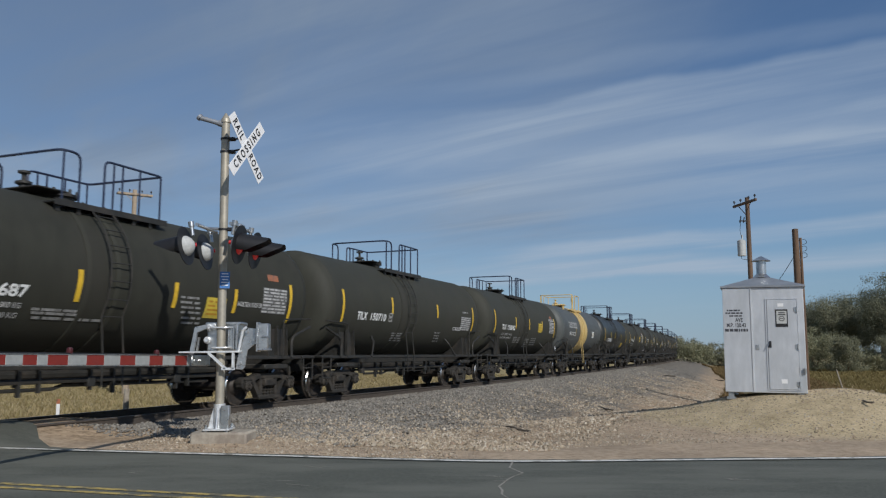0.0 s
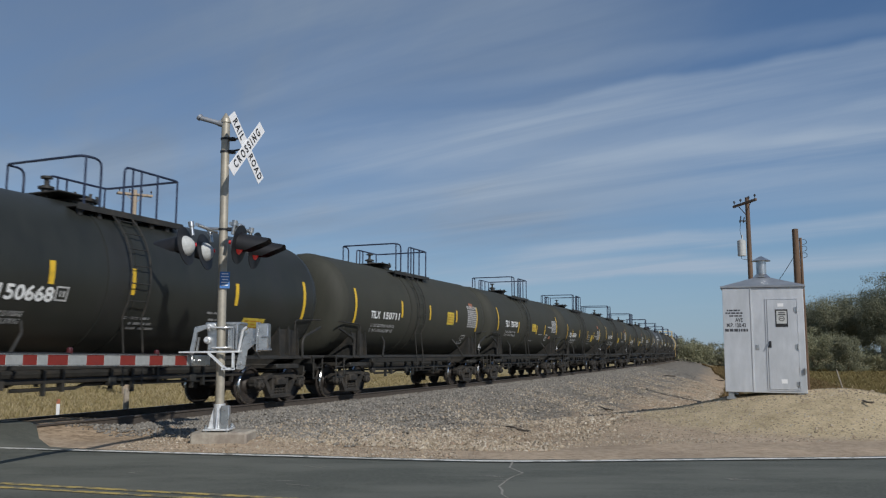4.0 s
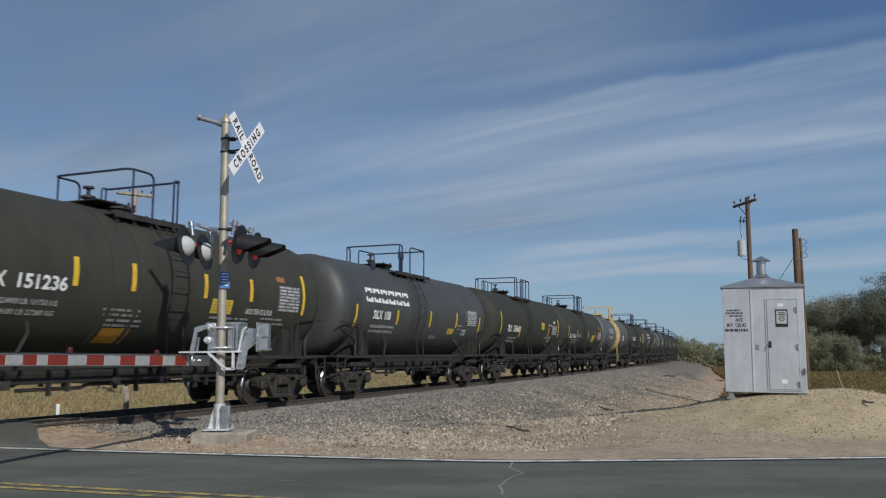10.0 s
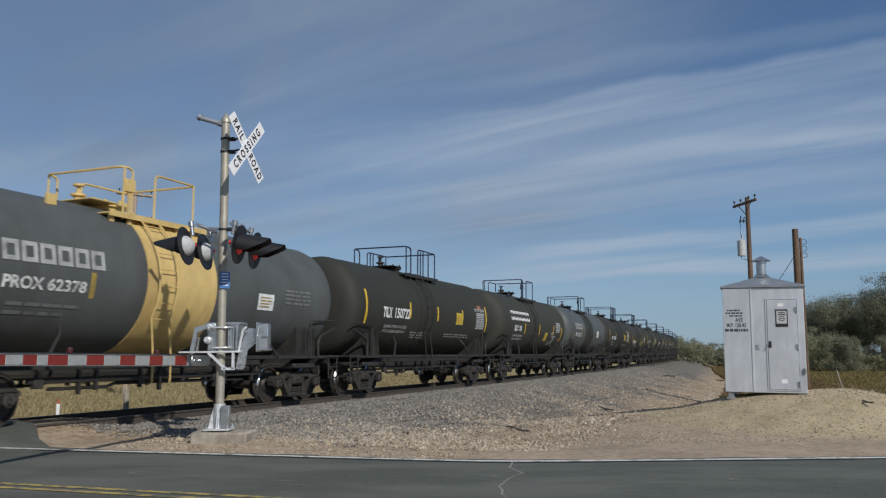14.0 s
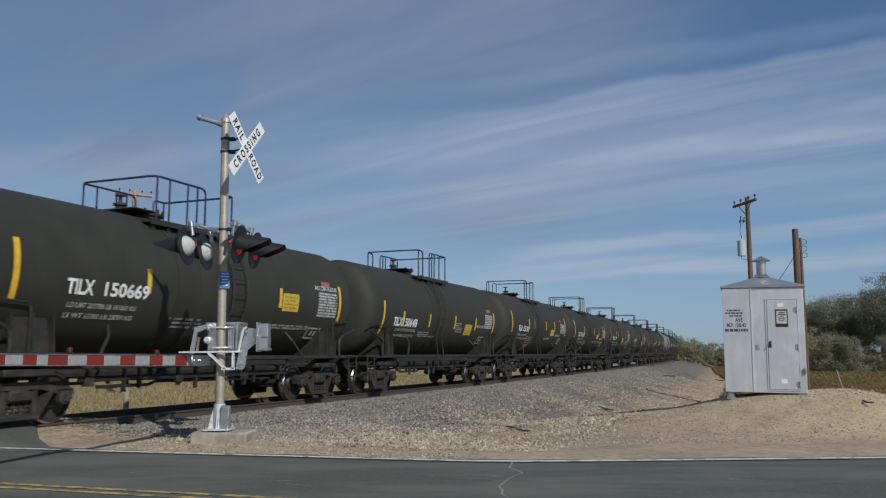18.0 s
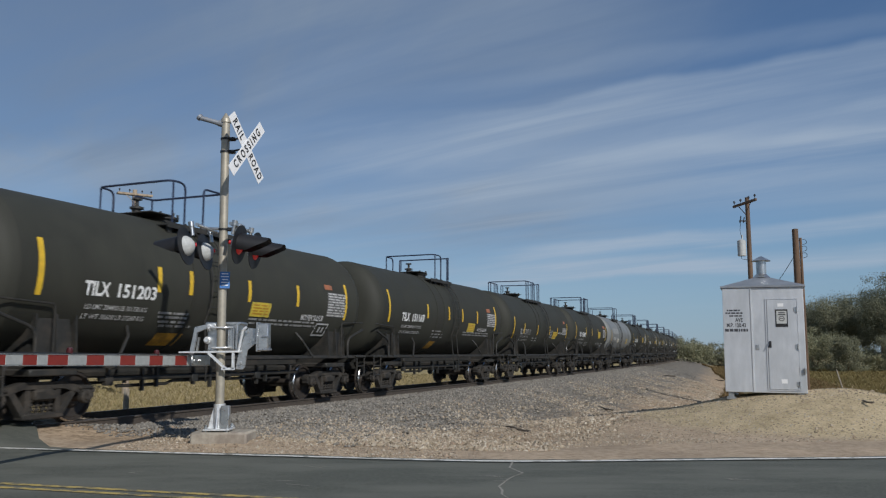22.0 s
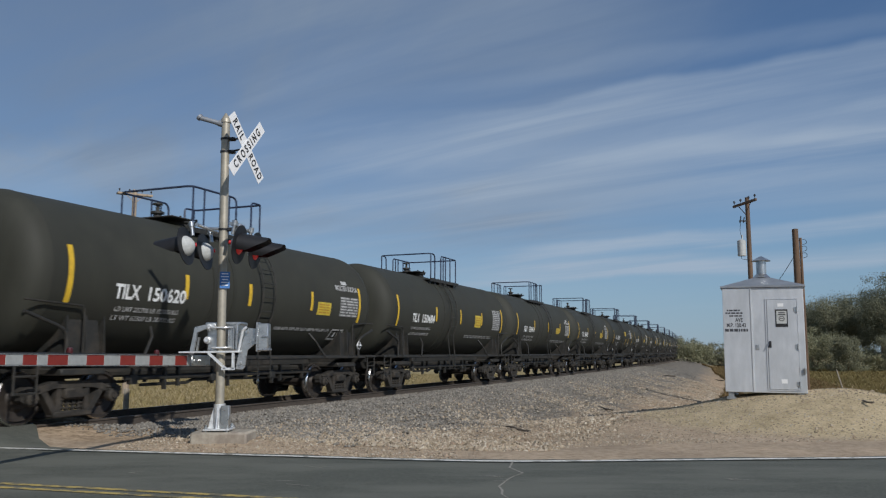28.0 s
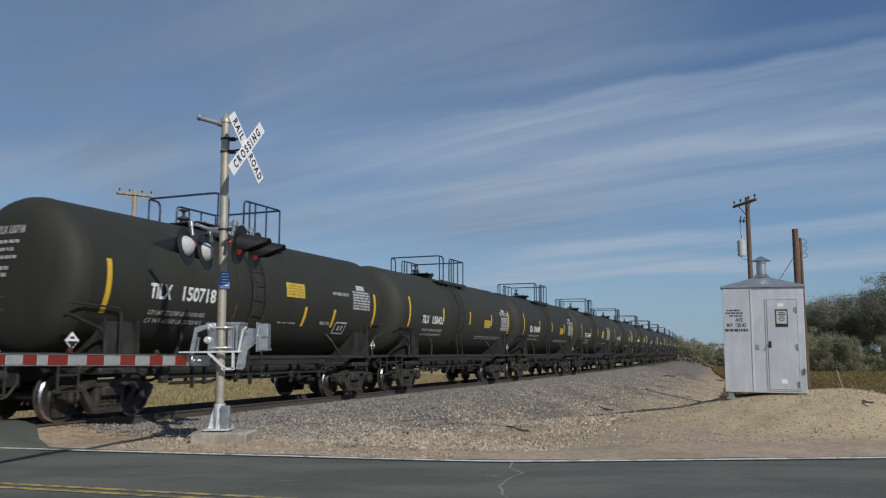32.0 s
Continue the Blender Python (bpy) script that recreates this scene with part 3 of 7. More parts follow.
def misc_meshes():
    def pipes(name, runs, r, mat, soft=0.12, seg=6):
        bm = bmesh.new()
        for pts in runs:
            pipe(bm, pts, r, seg, soft)
        return mesh_of(bm, name, mat, True)
    C = {}
    blk, rp = M["frame_black"], M["rail_pipe"]
    bm = bmesh.new()
    box(bm, -5.95, 5.95, -0.05, 0.05, 1.08, 1.14, 0.012)
    box(bm, -5.95, 5.95, 0.045, 0.06, 1.12, 1.17)
    C["side_sill"] = mesh_of(bm, "side_sill", blk)
    bm = bmesh.new()
    box(bm, -0.3, 0.3, -1.45, 1.45, 1.10, 1.16, 0.01)
    box(bm, -0.28, -0.24, -1.4, 1.4, 0.96, 1.10)
    C["end_platform"] = mesh_of(bm, "end_platform", blk)
    bm = bmesh.new()
    box(bm, -1.45, 0.35, -0.19, 0.19, 0.72, 1.05, 0.02)
    box(bm, 0.3, 0.36, -0.3, 0.3, 0.62, 1.1, 0.015)
    C["draft_sill"] = mesh_of(bm, "draft_sill", blk)
    bm = bmesh.new()
    box(bm, 0.0, 0.42, -0.07, 0.07, 0.76, 0.92, 0.02)
    prism(bm, [(0.36, -0.16), (0.62, -0.16), (0.62, -0.06), (0.46, 0.02), (0.52, 0.16), (0.40, 0.19), (0.34, 0.08)], 0.70, 0.98, "XY")
    pipe(bm, [(0.15, 0.35, 0.72), (0.35, 0.32, 0.45), (0.55, 0.2, 0.42), (0.62, 0.1, 0.6)], 0.025, 6, 0.1)
    C["coupler"] = mesh_of(bm, "coupler", M["truck_iron"], True)
    C["handrail"] = pipes("handrail", [[(-0.42, 0, 1.12), (-0.42, 0, 2.05), (0.85, 0.02, 2.10)]], 0.018, M["frame_black"], 0.10)
    C["grab_pipe"] = pipes("grab_pipe", [[(-0.05, 0, 1.12), (-0.08, 0, 1.62), (0.85, 0.03, 1.90)]], 0.034, M["frame_black"], 0.30, 8)
    C["corner_ladder"] = pipes("corner_ladder", [[(-0.22, 0, 0.55), (-0.22, 0, 1.15)], [(0.22, 0, 0.55), (0.22, 0, 1.15)], [(-0.22, 0, 0.57), (0.22, 0, 0.57)],
                                                 [(-0.22, 0, 0.85), (0.22, 0, 0.85)]], 0.02, M["frame_black"], 0)
    C["brace"] = pipes("brace", [[(-0.35, 0, 1.12), (0.0, 0.12, 1.55)], [(0.0, 0.12, 1.55), (0.12, 0.3, 1.8)]], 0.03, blk, 0)
    # top works
    for key, u0, u1 in (("walkway", -1.75, 0.95), ("walkway_short", -1.0, 0.90)):
        bm = bmesh.new()
        for y0, y1 in ((-1.06, -0.52), (0.52, 1.06)):
            box(bm, u0, u1, y0, y1, 3.86, 3.895, 0.008)
            box(bm, u0, u1, -1.07 if y0 < 0 else 1.05, -1.05 if y0 < 0 else 1.07, 3.82, 3.93)
        box(bm, u0, u0 + 0.65, -0.6, 0.6, 4.17, 4.20, 0.008)
        u = u0 + 0.13
        while u < u1:
            for y in (-1.0, 1.0):
                box(bm, u - 0.045, u + 0.045, min(y, y * 0.93), max(y, y * 0.93), 3.72, 3.86)
            u += 0.44
        C[key] = mesh_of(bm, "walkway", blk)
    bm = bmesh.new()
    lathe(bm, [(4.05, 0.36), (4.22, 0.36), (4.22, 0.42), (4.27, 0.42), (4.27, 0.36), (4.33, 0.30), (4.36, 0.0)], 20, "Z")
    for i in range(8):
        a = 2 * math.pi * i / 8
        cyl(bm, (0.39 * math.cos(a), 0.39 * math.sin(a), 4.24), (0.39 * math.cos(a), 0.39 * math.sin(a), 4.36), 0.03, seg=6)
    C["manway"] = mesh_of(bm, "manway", blk, True)
    bm = bmesh.new()
    cyl(bm, (0, 0, 4.1), (0, 0, 4.36), 0.09, seg=10)
    cyl(bm, (0, 0, 4.30), (0, 0, 4.34), 0.15, seg=12)
    cyl(bm, (0, 0, 4.36), (0, 0, 4.50), 0.04, seg=8)
    cyl(bm, (0, 0, 4.50), (0, 0, 4.54), 0.11, seg=12)
    cyl(bm, (0, 0, 4.22), (0.3, 0, 4.22), 0.06, seg=10)
    C["valve"] = mesh_of(bm, "valve", blk, True)
    # guard rails of the walkway: one frame at each end, with returns along both sides and a gap between for the ladders
    zt, zb, w = 4.84, 3.80, 1.0

    def frame_rail(u0, loop, soft):
        return pipes("guard_rail", [[(loop, -w, zb), (loop, -w, zt), (u0, -w, zt), (u0, w, zt), (loop, w, zt), (loop, w, zb)]], 0.024, rp, soft)
    C["guard_left"] = frame_rail(-1.62, -1.20, 0.16)
    C["guard_right"] = frame_rail(0.84, -0.64, 0.12)
    C["guard_left_long"] = frame_rail(-1.62, -0.10, 0.16)
    C["guard_right_short"] = frame_rail(0.84, 0.46, 0.10)
    C["guard_left_mid"] = frame_rail(-0.62, 0.02, 0.16)
    C["guard_right_end"] = frame_rail(0.0, -0.62, 0.10)
    C["guard_right_post"] = frame_rail(0.78, 0.60, 0.06)
    C["guard_left_plain"] = frame_rail(-1.42, -1.16, 0.12)
    C["guard_right_plain"] = frame_rail(0.62, -0.56, 0.12)
    C["guard_post"] = pipes("guard_post", [[(0, 0, zb), (0, 0, zt)]], 0.022, rp, 0)
    # ladder that follows the tank's side
    bm = bmesh.new()
    for u in (-0.25, 0.25):
        pts = [(u, -1.48, 0.62), (u, -1.48, 1.12)]
        for i in range(9):
            a = math.radians(-28 + i * 11)
            pts.append((u, -(R_TANK + 0.12) * math.cos(a), Z_TANK + (R_TANK + 0.12) * math.sin(a)))
        pipe(bm, pts, 0.018, 6)
    C["ladder"] = mesh_of(bm, "ladder", M["frame_black"], True)
    bm = bmesh.new()
    cyl(bm, (-0.25, 0, 0), (0.25, 0, 0), 0.011, seg=6)
    C["rung"] = mesh_of(bm, "rung", M["frame_black"], True)
    # underneath
    bm = bmesh.new()
    cyl(bm, (-0.5, 0, 0), (0.5, 0, 0), 0.2, seg=16)
    for x in (-0.3, 0.3):
        cyl(bm, (x - 0.02, 0, 0), (x + 0.02, 0, 0), 0.215, seg=16)
    C["air_tank"] = mesh_of(bm, "air_tank", blk, True)
    # pipes and rods slung under the tank
    bm = bmesh.new()
    for y in (-0.95, 0.95):
        box(bm, -3.1, 3.1, y - 0.05, y + 0.05, 0.94, 1.06, 0.01)
        pipe(bm, [(-3.2, y, 0.74), (3.2, y, 0.74)], 0.045)
        pipe(bm, [(-2.7, y * 0.9, 0.60), (-1.4, y * 0.9, 0.60), (-1.2, y * 0.9, 0.66), (2.6, y * 0.9, 0.62)], 0.035)
        for i in range(9):
            x = -3.0 + i * 0.72 + 0.2 * math.sin(i * 2.4)
            low = 0.66 - 0.18 * abs(math.sin(i * 1.9))
            box(bm, x - 0.025, x + 0.025, y - 0.04, y + 0.04, low, 1.0)
            if i % 3 == 0:
                box(bm, x - 0.09, x + 0.09, y - 0.06, y + 0.06, 0.62, 0.80, 0.01)
    C["brake_rigging"] = mesh_of(bm, "brake_rigging", blk, True)
    bm = bmesh.new()
    box(bm, -3.4, 3.4, -0.22, 0.22, 0.78, 1.36, 0.02)
    pipe(bm, [(-3.4, 0.42, 0.80), (3.4, 0.42, 0.80)], 0.07)
    pipe(bm, [(-3.4, -0.42, 0.84), (3.4, -0.42, 0.84)], 0.07)
    C["belly_pipe"] = mesh_of(bm, "belly_pipe", blk, True)
    bm = bmesh.new()
    cyl(bm, (0, 0, 0.72), (0, 0, 1.34), 0.16, seg=14)
    cyl(bm, (0, 0, 0.62), (0, 0, 0.72), 0.1, seg=12)
    box(bm, -0.3, 0.3, -0.25, 0.25, 1.05, 1.2, 0.03)
    C["bottom_outlet"] = mesh_of(bm, "bottom_outlet", blk, True)
    bm = bmesh.new()
    for i in range(16):
        a, b = 2 * math.pi * i / 16, 2 * math.pi * (i + 1) / 16
        cyl(bm, (0, 0.26 * math.cos(a), 0.26 * math.sin(a)), (0, 0.26 * math.cos(b), 0.26 * math.sin(b)), 0.016, seg=6)
    for i in range(4):
        a = math.pi / 2 * i
        cyl(bm, (0, 0, 0), (0.03, 0.26 * math.cos(a), 0.26 * math.sin(a)), 0.012, seg=6)
    C["brake_wheel"] = mesh_of(bm, "brake_wheel", blk, True)
    bm = bmesh.new()
    prism(bm, [(0, -0.15), (0.15, 0), (0, 0.15), (-0.15, 0)], 0.0, 0.01)
    C["placard"] = mesh_of(bm, "placard", M["sign_white"])
    bm = bmesh.new()
    prism(bm, [(-0.12, -0.01), (0.0, -0.13), (0.12, -0.01)], -0.004, 0.0)
    box(bm, -0.05, 0.05, -0.004, 0.0, 0.03, 0.07)
    C["placard_mark"] = mesh_of(bm, "placard_mark", M["ink"])
    for key, me in C.items():
        if key != "guard_post" and key.startswith(("guard", "walkway", "side_sill", "brake_rigging", "belly")):
            for v in me.vertices:
                v.co.x *= LONG
    return C


CARS = []          # (thing, offset along the train)
WHEELS = {-1: [], 1: []}


def truck(car, u, C):
    t = put("truck", bolster_mesh(), car, pose(u, 0, 0), "rusty cast-iron truck with coil springs")
    for sgn in (-1, 1):
        put("side_frame", side_frame_mesh(), t, pose(0, sgn * 1.0, 0))
        w = put("wheelset", wheelset_mesh(), t, pose(sgn * 0.89, 0, 0.457))
        WHEELS[sgn].append(w)
        for y in (-1, 1):
            put("bearing_cap", cap_mesh(), t, pose(sgn * 0.89, y * 1.03, 0.457, 0, 0, 0 if y < 0 else 180))
    return t


def tank_car(C, spec):
    """One tank car; spec names its paint, lettering and marks."""
    paint = M[spec.get("paint", "black_tank")]
    look_of = spec["look"]
    car = new("tank_car")
    tagged(car, spec["label"], "tank car", "cars of the train")
    put("shell", shell_mesh(paint), car)
    topm = "cream" if look_of == "cream" else ""
    for u in (-4.70, 4.80):
        truck(car, u, C)
        put("saddle", saddle_mesh(), car, pose(u, 0, 0))
    for y in (-1.36, 1.36):
        put("side_sill", C["side_sill"], car, pose(0, y, 0, 0, 0, 0 if y < 0 else 180))
    for sgn in (-1, 1):
        turn = 0 if sgn > 0 else 180
        put("end_platform", C["end_platform"], car, pose(sgn * 6.0, 0, 0, 0, 0, turn))
        put("draft_sill", C["draft_sill"], car, pose(sgn * 5.72, 0, 0, 0, 0, turn))
        put("coupler", C["coupler"], car, pose(sgn * 5.96, 0, 0, 0, 0, turn))
        for y in (-1.42, 1.42):
            put("handrail", C["handrail"], car, pose(sgn * 5.3, y, 0, 0, 0, turn))
            put("grab_pipe", C["grab_pipe"], car, pose(sgn * 5.3, y, 0, 0, 0, turn))
            put("corner_ladder", C["corner_ladder"], car, pose(sgn * 6.02, y, 0))
            put("brace", C["brace"], car, pose(sgn * 3.05, y, 0) @ Matrix.Diagonal((-sgn, -1 if y > 0 else 1, 1, 1)))
    kind = "mid" if spec.get("mid_guard") else "end" if look_of == "b" else "long" if spec.get("long_guard") else "plain" if topm or look_of in ("grey", "light") else "usual"
    put("walkway", C[("walkway_short" if kind == "mid" else "walkway") + topm], car)
    top_u = 0.0 if kind == "mid" else -0.9
    put("manway", C["manway" + topm], car, pose(top_u, 0, -0.06))
    put("valve", C["valve" + topm], car, pose(top_u - 0.7, 0, 0))
    left, right = {"end": ("guard_left", "guard_right_end"), "mid": ("guard_left_mid", "guard_right_post"), "long": ("guard_left_long", "guard_right_short"), "plain": ("guard_left_plain", "guard_right_plain"),
                   "usual": ("guard_left", "guard_right")}[kind]
    posts_at = {"guard_left": (-1.56,), "guard_left_plain": (-1.37,), "guard_right": (-0.42, -0.20, 0.24, 0.80), "guard_left_long": (-1.56, -1.20, -0.66, -0.36), "guard_right_short": (0.80,),
                "guard_right_end": (-0.04,), "guard_left_mid": (-0.52,), "guard_right_post": (0.72,), "guard_right_plain": (0.57,)}
    for key in (left, right):
        g = put("guard_rail", C[key + topm], car)
        for u in posts_at[key]:
            for y in (-1.0, 1.0):
                put("guard_post", C["guard_post" + topm], g, pose(u * LONG, y, 0))
    ladder_u = {"mid": 0.32, "long": 0.50}.get(kind, -0.72)
    for turn in (0, 180):
        lad = put("ladder", C["ladder" + topm], car, pose(0, 0, 0, 0, 0, turn) @ pose(ladder_u if turn == 0 else -ladder_u, 0, 0))
        for i in range(8):
            a = math.radians(-28 + i * 12)
            put("rung", C["rung" + topm], lad, pose(0, -(R_TANK + 0.12) * math.cos(a), Z_TANK + (R_TANK + 0.12) * math.sin(a)))
    put("air_tank", C["air_tank"], car, pose(-1.9, 0.5, 0.95))
    put("brake_rigging", C["brake_rigging"], car)
    put("belly_pipe", C["belly_pipe"], car)
    put("bottom_outlet", C["bottom_outlet"], car, pose(0.1, 0, 0))
    put("brake_wheel", C["brake_wheel"], car, pose(-6.25, 0.7, 1.9))
    if look_of in ("grey", "cream"):
        boxm = "valve_box" + topm
        put("valve_box", C[boxm], car, pose(-1.22 * LONG, -0.98, 4.36), "square box on a guard rail post")
        put("valve_box", C[boxm], car, pose(-2.82 * LONG, -0.80, 3.84) @ Matrix.Diagonal((0.8, 0.8, 0.8, 1)))
    for u in spec.get("placards", ()):
        p = put("placard", C["placard"], car, pose(u, -1.44, 1.44), "white diamond hazard placard")
        put("placard_mark", C["placard_mark"], p, pose(0, -0.002, 0))
    if look_of == "cream":
        put("belt", belt_mesh(-1.13, 0.86, M["cream"]), car, None, "cream painted band round the tank")
    else:
        if spec.get("dark_belt"):
            put("belt", belt_mesh(-1.31, 1.1, M["black_tank"], 0.010), car, None, "dark band round the tank")
        put("belt", belt_mesh(-1.36, -1.26, paint), car)
        put("belt", belt_mesh(-0.70, -0.60, paint), car)
    marks(car, spec)
    return car


def text_box(words, u0, u1, h0, h1, mat, name, thick=0.03):
    """Letters painted on the tank's side, filling the field from u0 to u1 and h0 to h1."""
    def make():
        me = text_mesh(words, 1.0, name, mat, thick=thick).copy()
        xs, ys = [v.co.x for v in me.vertices], [v.co.y for v in me.vertices]
        x0, wx, y0, wy = min(xs), max(xs) - min(xs), min(ys), max(ys) - min(ys)
        for v in me.vertices:
            v.co = on_shell(u0 + (u1 - u0) * (v.co.x - x0) / wx, h0 + (h1 - h0) * (v.co.y - y0) / wy, R_TANK + 0.013)
        return me
    return cached(("text", words, u0, u1, h0, h1, mat.name), make)


def outline(u0, u1, h0, h1, t, mat, name):
    """A painted frame with two short marks inside."""
    def make():
        bm = bmesh.new()
        wu, wh = u1 - u0, h1 - h0
        for a, b, c, d in ((u0, u0 + t, h0, h1), (u1 - t, u1, h0, h1), (u0 + t, u1 - t, h1 - t, h1), (u0 + t, u1 - t, h0, h0 + t),
                           (u0 + wu * 0.3, u0 + wu * 0.44, h0 + wh * 0.3, h0 + wh * 0.7), (u0 + wu * 0.58, u0 + wu * 0.72, h0 + wh * 0.3, h0 + wh * 0.7)):
            bm.faces.new([bm.verts.new(on_shell(x, y, R_TANK + 0.012)) for x, y in ((a, c), (b, c), (b, d), (a, d))])
        return mesh_of(bm, name, mat)
    return cached((name, u0, u1, h0, h1, mat.name), make)


def block_ring(u0, u1, h0, h1, mat):
    """One plain block of an owner's mark, hollow in the middle."""
    def make():
        bm = bmesh.new()
        tu, th = (u1 - u0) * 0.26, (h1 - h0) * 0.22
        for a, b, c, d in ((u0, u0 + tu, h0, h1), (u1 - tu, u1, h0, h1), (u0 + tu, u1 - tu, h1 - th, h1), (u0 + tu, u1 - tu, h0, h0 + th)):
            bm.faces.new([bm.verts.new(on_shell(x, y, R_TANK + 0.012)) for x, y in ((a, c), (b, c), (b, d), (a, d))])
        return mesh_of(bm, "owner_mark_block", mat)
    return cached(("block_ring", u0, u1, h0, h1, mat.name), make)


def marks(car, spec):
    """Reflective strips, numbers, panels and small print on the side towards the road."""
    paint, L = spec["paint"], spec["livery"]
    wht, fad, small = M["white_paint"], M["faded_white"], M["small_white"]
    bold = fad if spec.get("faded") else M["dull_white"] if paint in ("grey_tank", "light_grey_tank") else wht
    for u, h0, h1 in L.get("tape", ()):
        tape = M["faded_tape"] if paint == "grey_tank" else M["yellow_tape"]
        put("reflective_strip", patch(u - 0.055, u + 0.055, h0, h1, tape, "reflective_strip"), car, None, "yellow reflective strip")
    if "blocks" in L:
        u0, u1, h0, h1 = L["blocks"]
        w = (u1 - u0) / 6
        for i in range(6):
            put("owner_mark_block", block_ring(u0 + w * i, u0 + w * (i + 0.86), h0, h1, wht if paint in ("dark_grey_tank", "black_tank") else M["block_white"]), car, None,
                "plain whitish block of the owner's mark")
    if "digits" in L:
        u0, u1, h0, h1 = L["digits"]
        a0, a1 = L["letters"]
        put("car_number", text_box(L["prefix"], a0, a1, h0, h1, bold, "car_number"), car, None, "white stencilled letters")
        put("car_number", text_box(L["number"], u0, u1, h0, h1, bold, "car_number"), car, None, "white stencilled number")
    if "weights" in L:
        u0, u1, ha, hb = L["weights"]
        load, empty = ("LD LMT 224400 LB 101750 KG", "LT WT 38600 LB 27260 KG") if spec["look"] == "b" else ("LD LMT 222700 LB 101000 KG", "LT WT 63300 LB 28700 KG")
        for words, h in ((load, ha), (empty, hb)):
            put("weight_lettering", text_box(words, u0, u1, h - 0.045, h + 0.045, fad if spec.get("faded") else small, "weight_lettering", 0.012), car, None, "small white stencilled weights")
    if "panel" in L:
        u0, u1, h0, h1 = L["panel"]
        put("yellow_panel", patch(u0, u1, h0, h1, M["worn_yellow"], "yellow_panel"), car, None, "yellow warning panel")
        step = (h1 - h0) / 5
        put("small_print", bars([(u0 + 0.07, u1 - 0.07, h1 - step * (i + 1), min(0.04, step * 0.5)) for i in range(4)], M["ochre_paint"]), car)
    if "stencil" in L:
        u0, u1, h0, h1 = L["stencil"]
        rows = max(4, round((h1 - h0) / 0.075))
        put("test_stencil", patch(u0, u1, h0, h1, M["stencil_ground"], "test_stencil"), car, None, "grey-white test-date stencil block")
        put("small_print", bars([(u0 + 0.03, u1 - 0.03, h1 - (h1 - h0) * (i + 0.5) / rows, 0.04) for i in range(rows)], small), car)
    for key, mat, words in (("cargo", small, "MOLTEN SULFUR"), ("header", small, "MOLTEN SULFUR")):
        if key in L:
            if "cargo_under" in L:
                put("cargo_name", text_box("MOLTEN", *L["cargo"], mat, "cargo_name"), car, None, "white cargo lettering")
                put("cargo_name", text_box("SULFUR", *L["cargo_under"], mat, "cargo_name"), car, None, "white cargo lettering")
            else:
                put("cargo_name", text_box(words, *L[key], mat, "cargo_name"), car, None, "white cargo lettering")
    if "orange" in L:
        put("orange_mark", patch(*L["orange"], M["orange_paint"], "orange_mark"), car, None, "small orange painted mark")
    if "ochre" in L:
        put("ochre_panel", patch(*L["ochre"], M["ochre_paint"], "ochre_panel"), car, None, "worn ochre panel")
    if "tag" in L:
        put("white_tag", patch(*L["tag"], small, "white_tag"), car, None, "small white painted tag")
    if "frame" in L:
        if "blocks" in L and paint != "dark_grey_tank" and paint != "black_tank":
            u0, u1, h0, h1 = L["frame"]
            put("test_stencil", patch(u0, u1, h0, h1, wht, "test_stencil"), car, None, "white framed test panel")
            put("small_print", bars([(u0 + 0.08, u1 - 0.08, h1 - 0.09 - 0.07 * i, 0.035) for i in range(4)], M["faded_tape"]), car)
        else:
            put("data_frame", outline(*L["frame"], 0.04, small, "data_frame"), car, None, "small white framed data plate")
    for key in ("plate", "strip_frame"):
        if key in L:
            put("data_frame", outline(*L[key], 0.03, small, "data_frame"), car, None, "small white framed data plate")
    if "prints" in L:
        put("small_print", bars([(u0, u1, h, 0.045) for u0, u1, h in L["prints"]], fad), car)
    if spec["look"] in ("cream", "grey", "light"):
        put("small_print", bars([(-4.0, -2.6, 2.02, 0.06), (-4.0, -2.8, 1.88, 0.06)], M["pale_print"]), car)
        put("small_print", bars([(3.4, 4.5, 2.75 - 0.1 * i, 0.06) for i in range(4)], M["pale_print"]), car)
    else:
        put("head_print", head_print(L["number"], L.get("head", 3.12)), car, None, "white lettering on the tank's head")


def head_print(number, top=3.12):
    """Number and unreadable lines on the tank's leading head."""
    def make():
        def on_head(a, h):
            rr = math.sqrt(a * a + (h - Z_TANK) ** 2) / R_TANK
            return Vector((LONG * (-5.42 - 0.472 * math.sqrt(max(0.0, 1 - rr ** 4))), a, h))
        bm = bmesh.new()
        rnd = random.Random(3)
        for h, t, w in ((top - 0.24, 0.06, 0.62), (top - 0.38, 0.06, 0.50), (top - 0.52, 0.06, 0.58), (top - 0.72, 0.07, 0.40), (top - 0.84, 0.07, 0.36)):
            a = 0.38 - w
            while a < 0.38:
                b = min(0.38, a + rnd.uniform(0.07, 0.16))
                bm.faces.new([bm.verts.new(on_head(x, y)) for x, y in ((b, h), (a, h), (a, h + t), (b, h + t))])
                a = b + 0.03
        me = mesh_of(bm, "head_print", M["small_white"])
        src = text_mesh("TILX " + number, 0.20, "head_print", M["small_white"], width=0.64, thick=0.006)
        jb = bmesh.new()
        jb.from_mesh(me)
        n0 = len(jb.verts)
        jb.from_mesh(src)
        jb.verts.ensure_lookup_table()
        for v in jb.verts[n0:]:
            v.co = on_head(-v.co.x, top + v.co.y)
        jb.to_mesh(me)
        jb.free()
        return me
    return cached(("head", number), make)


BLACK = "black molten-sulphur tank car with yellow strips and white lettering"
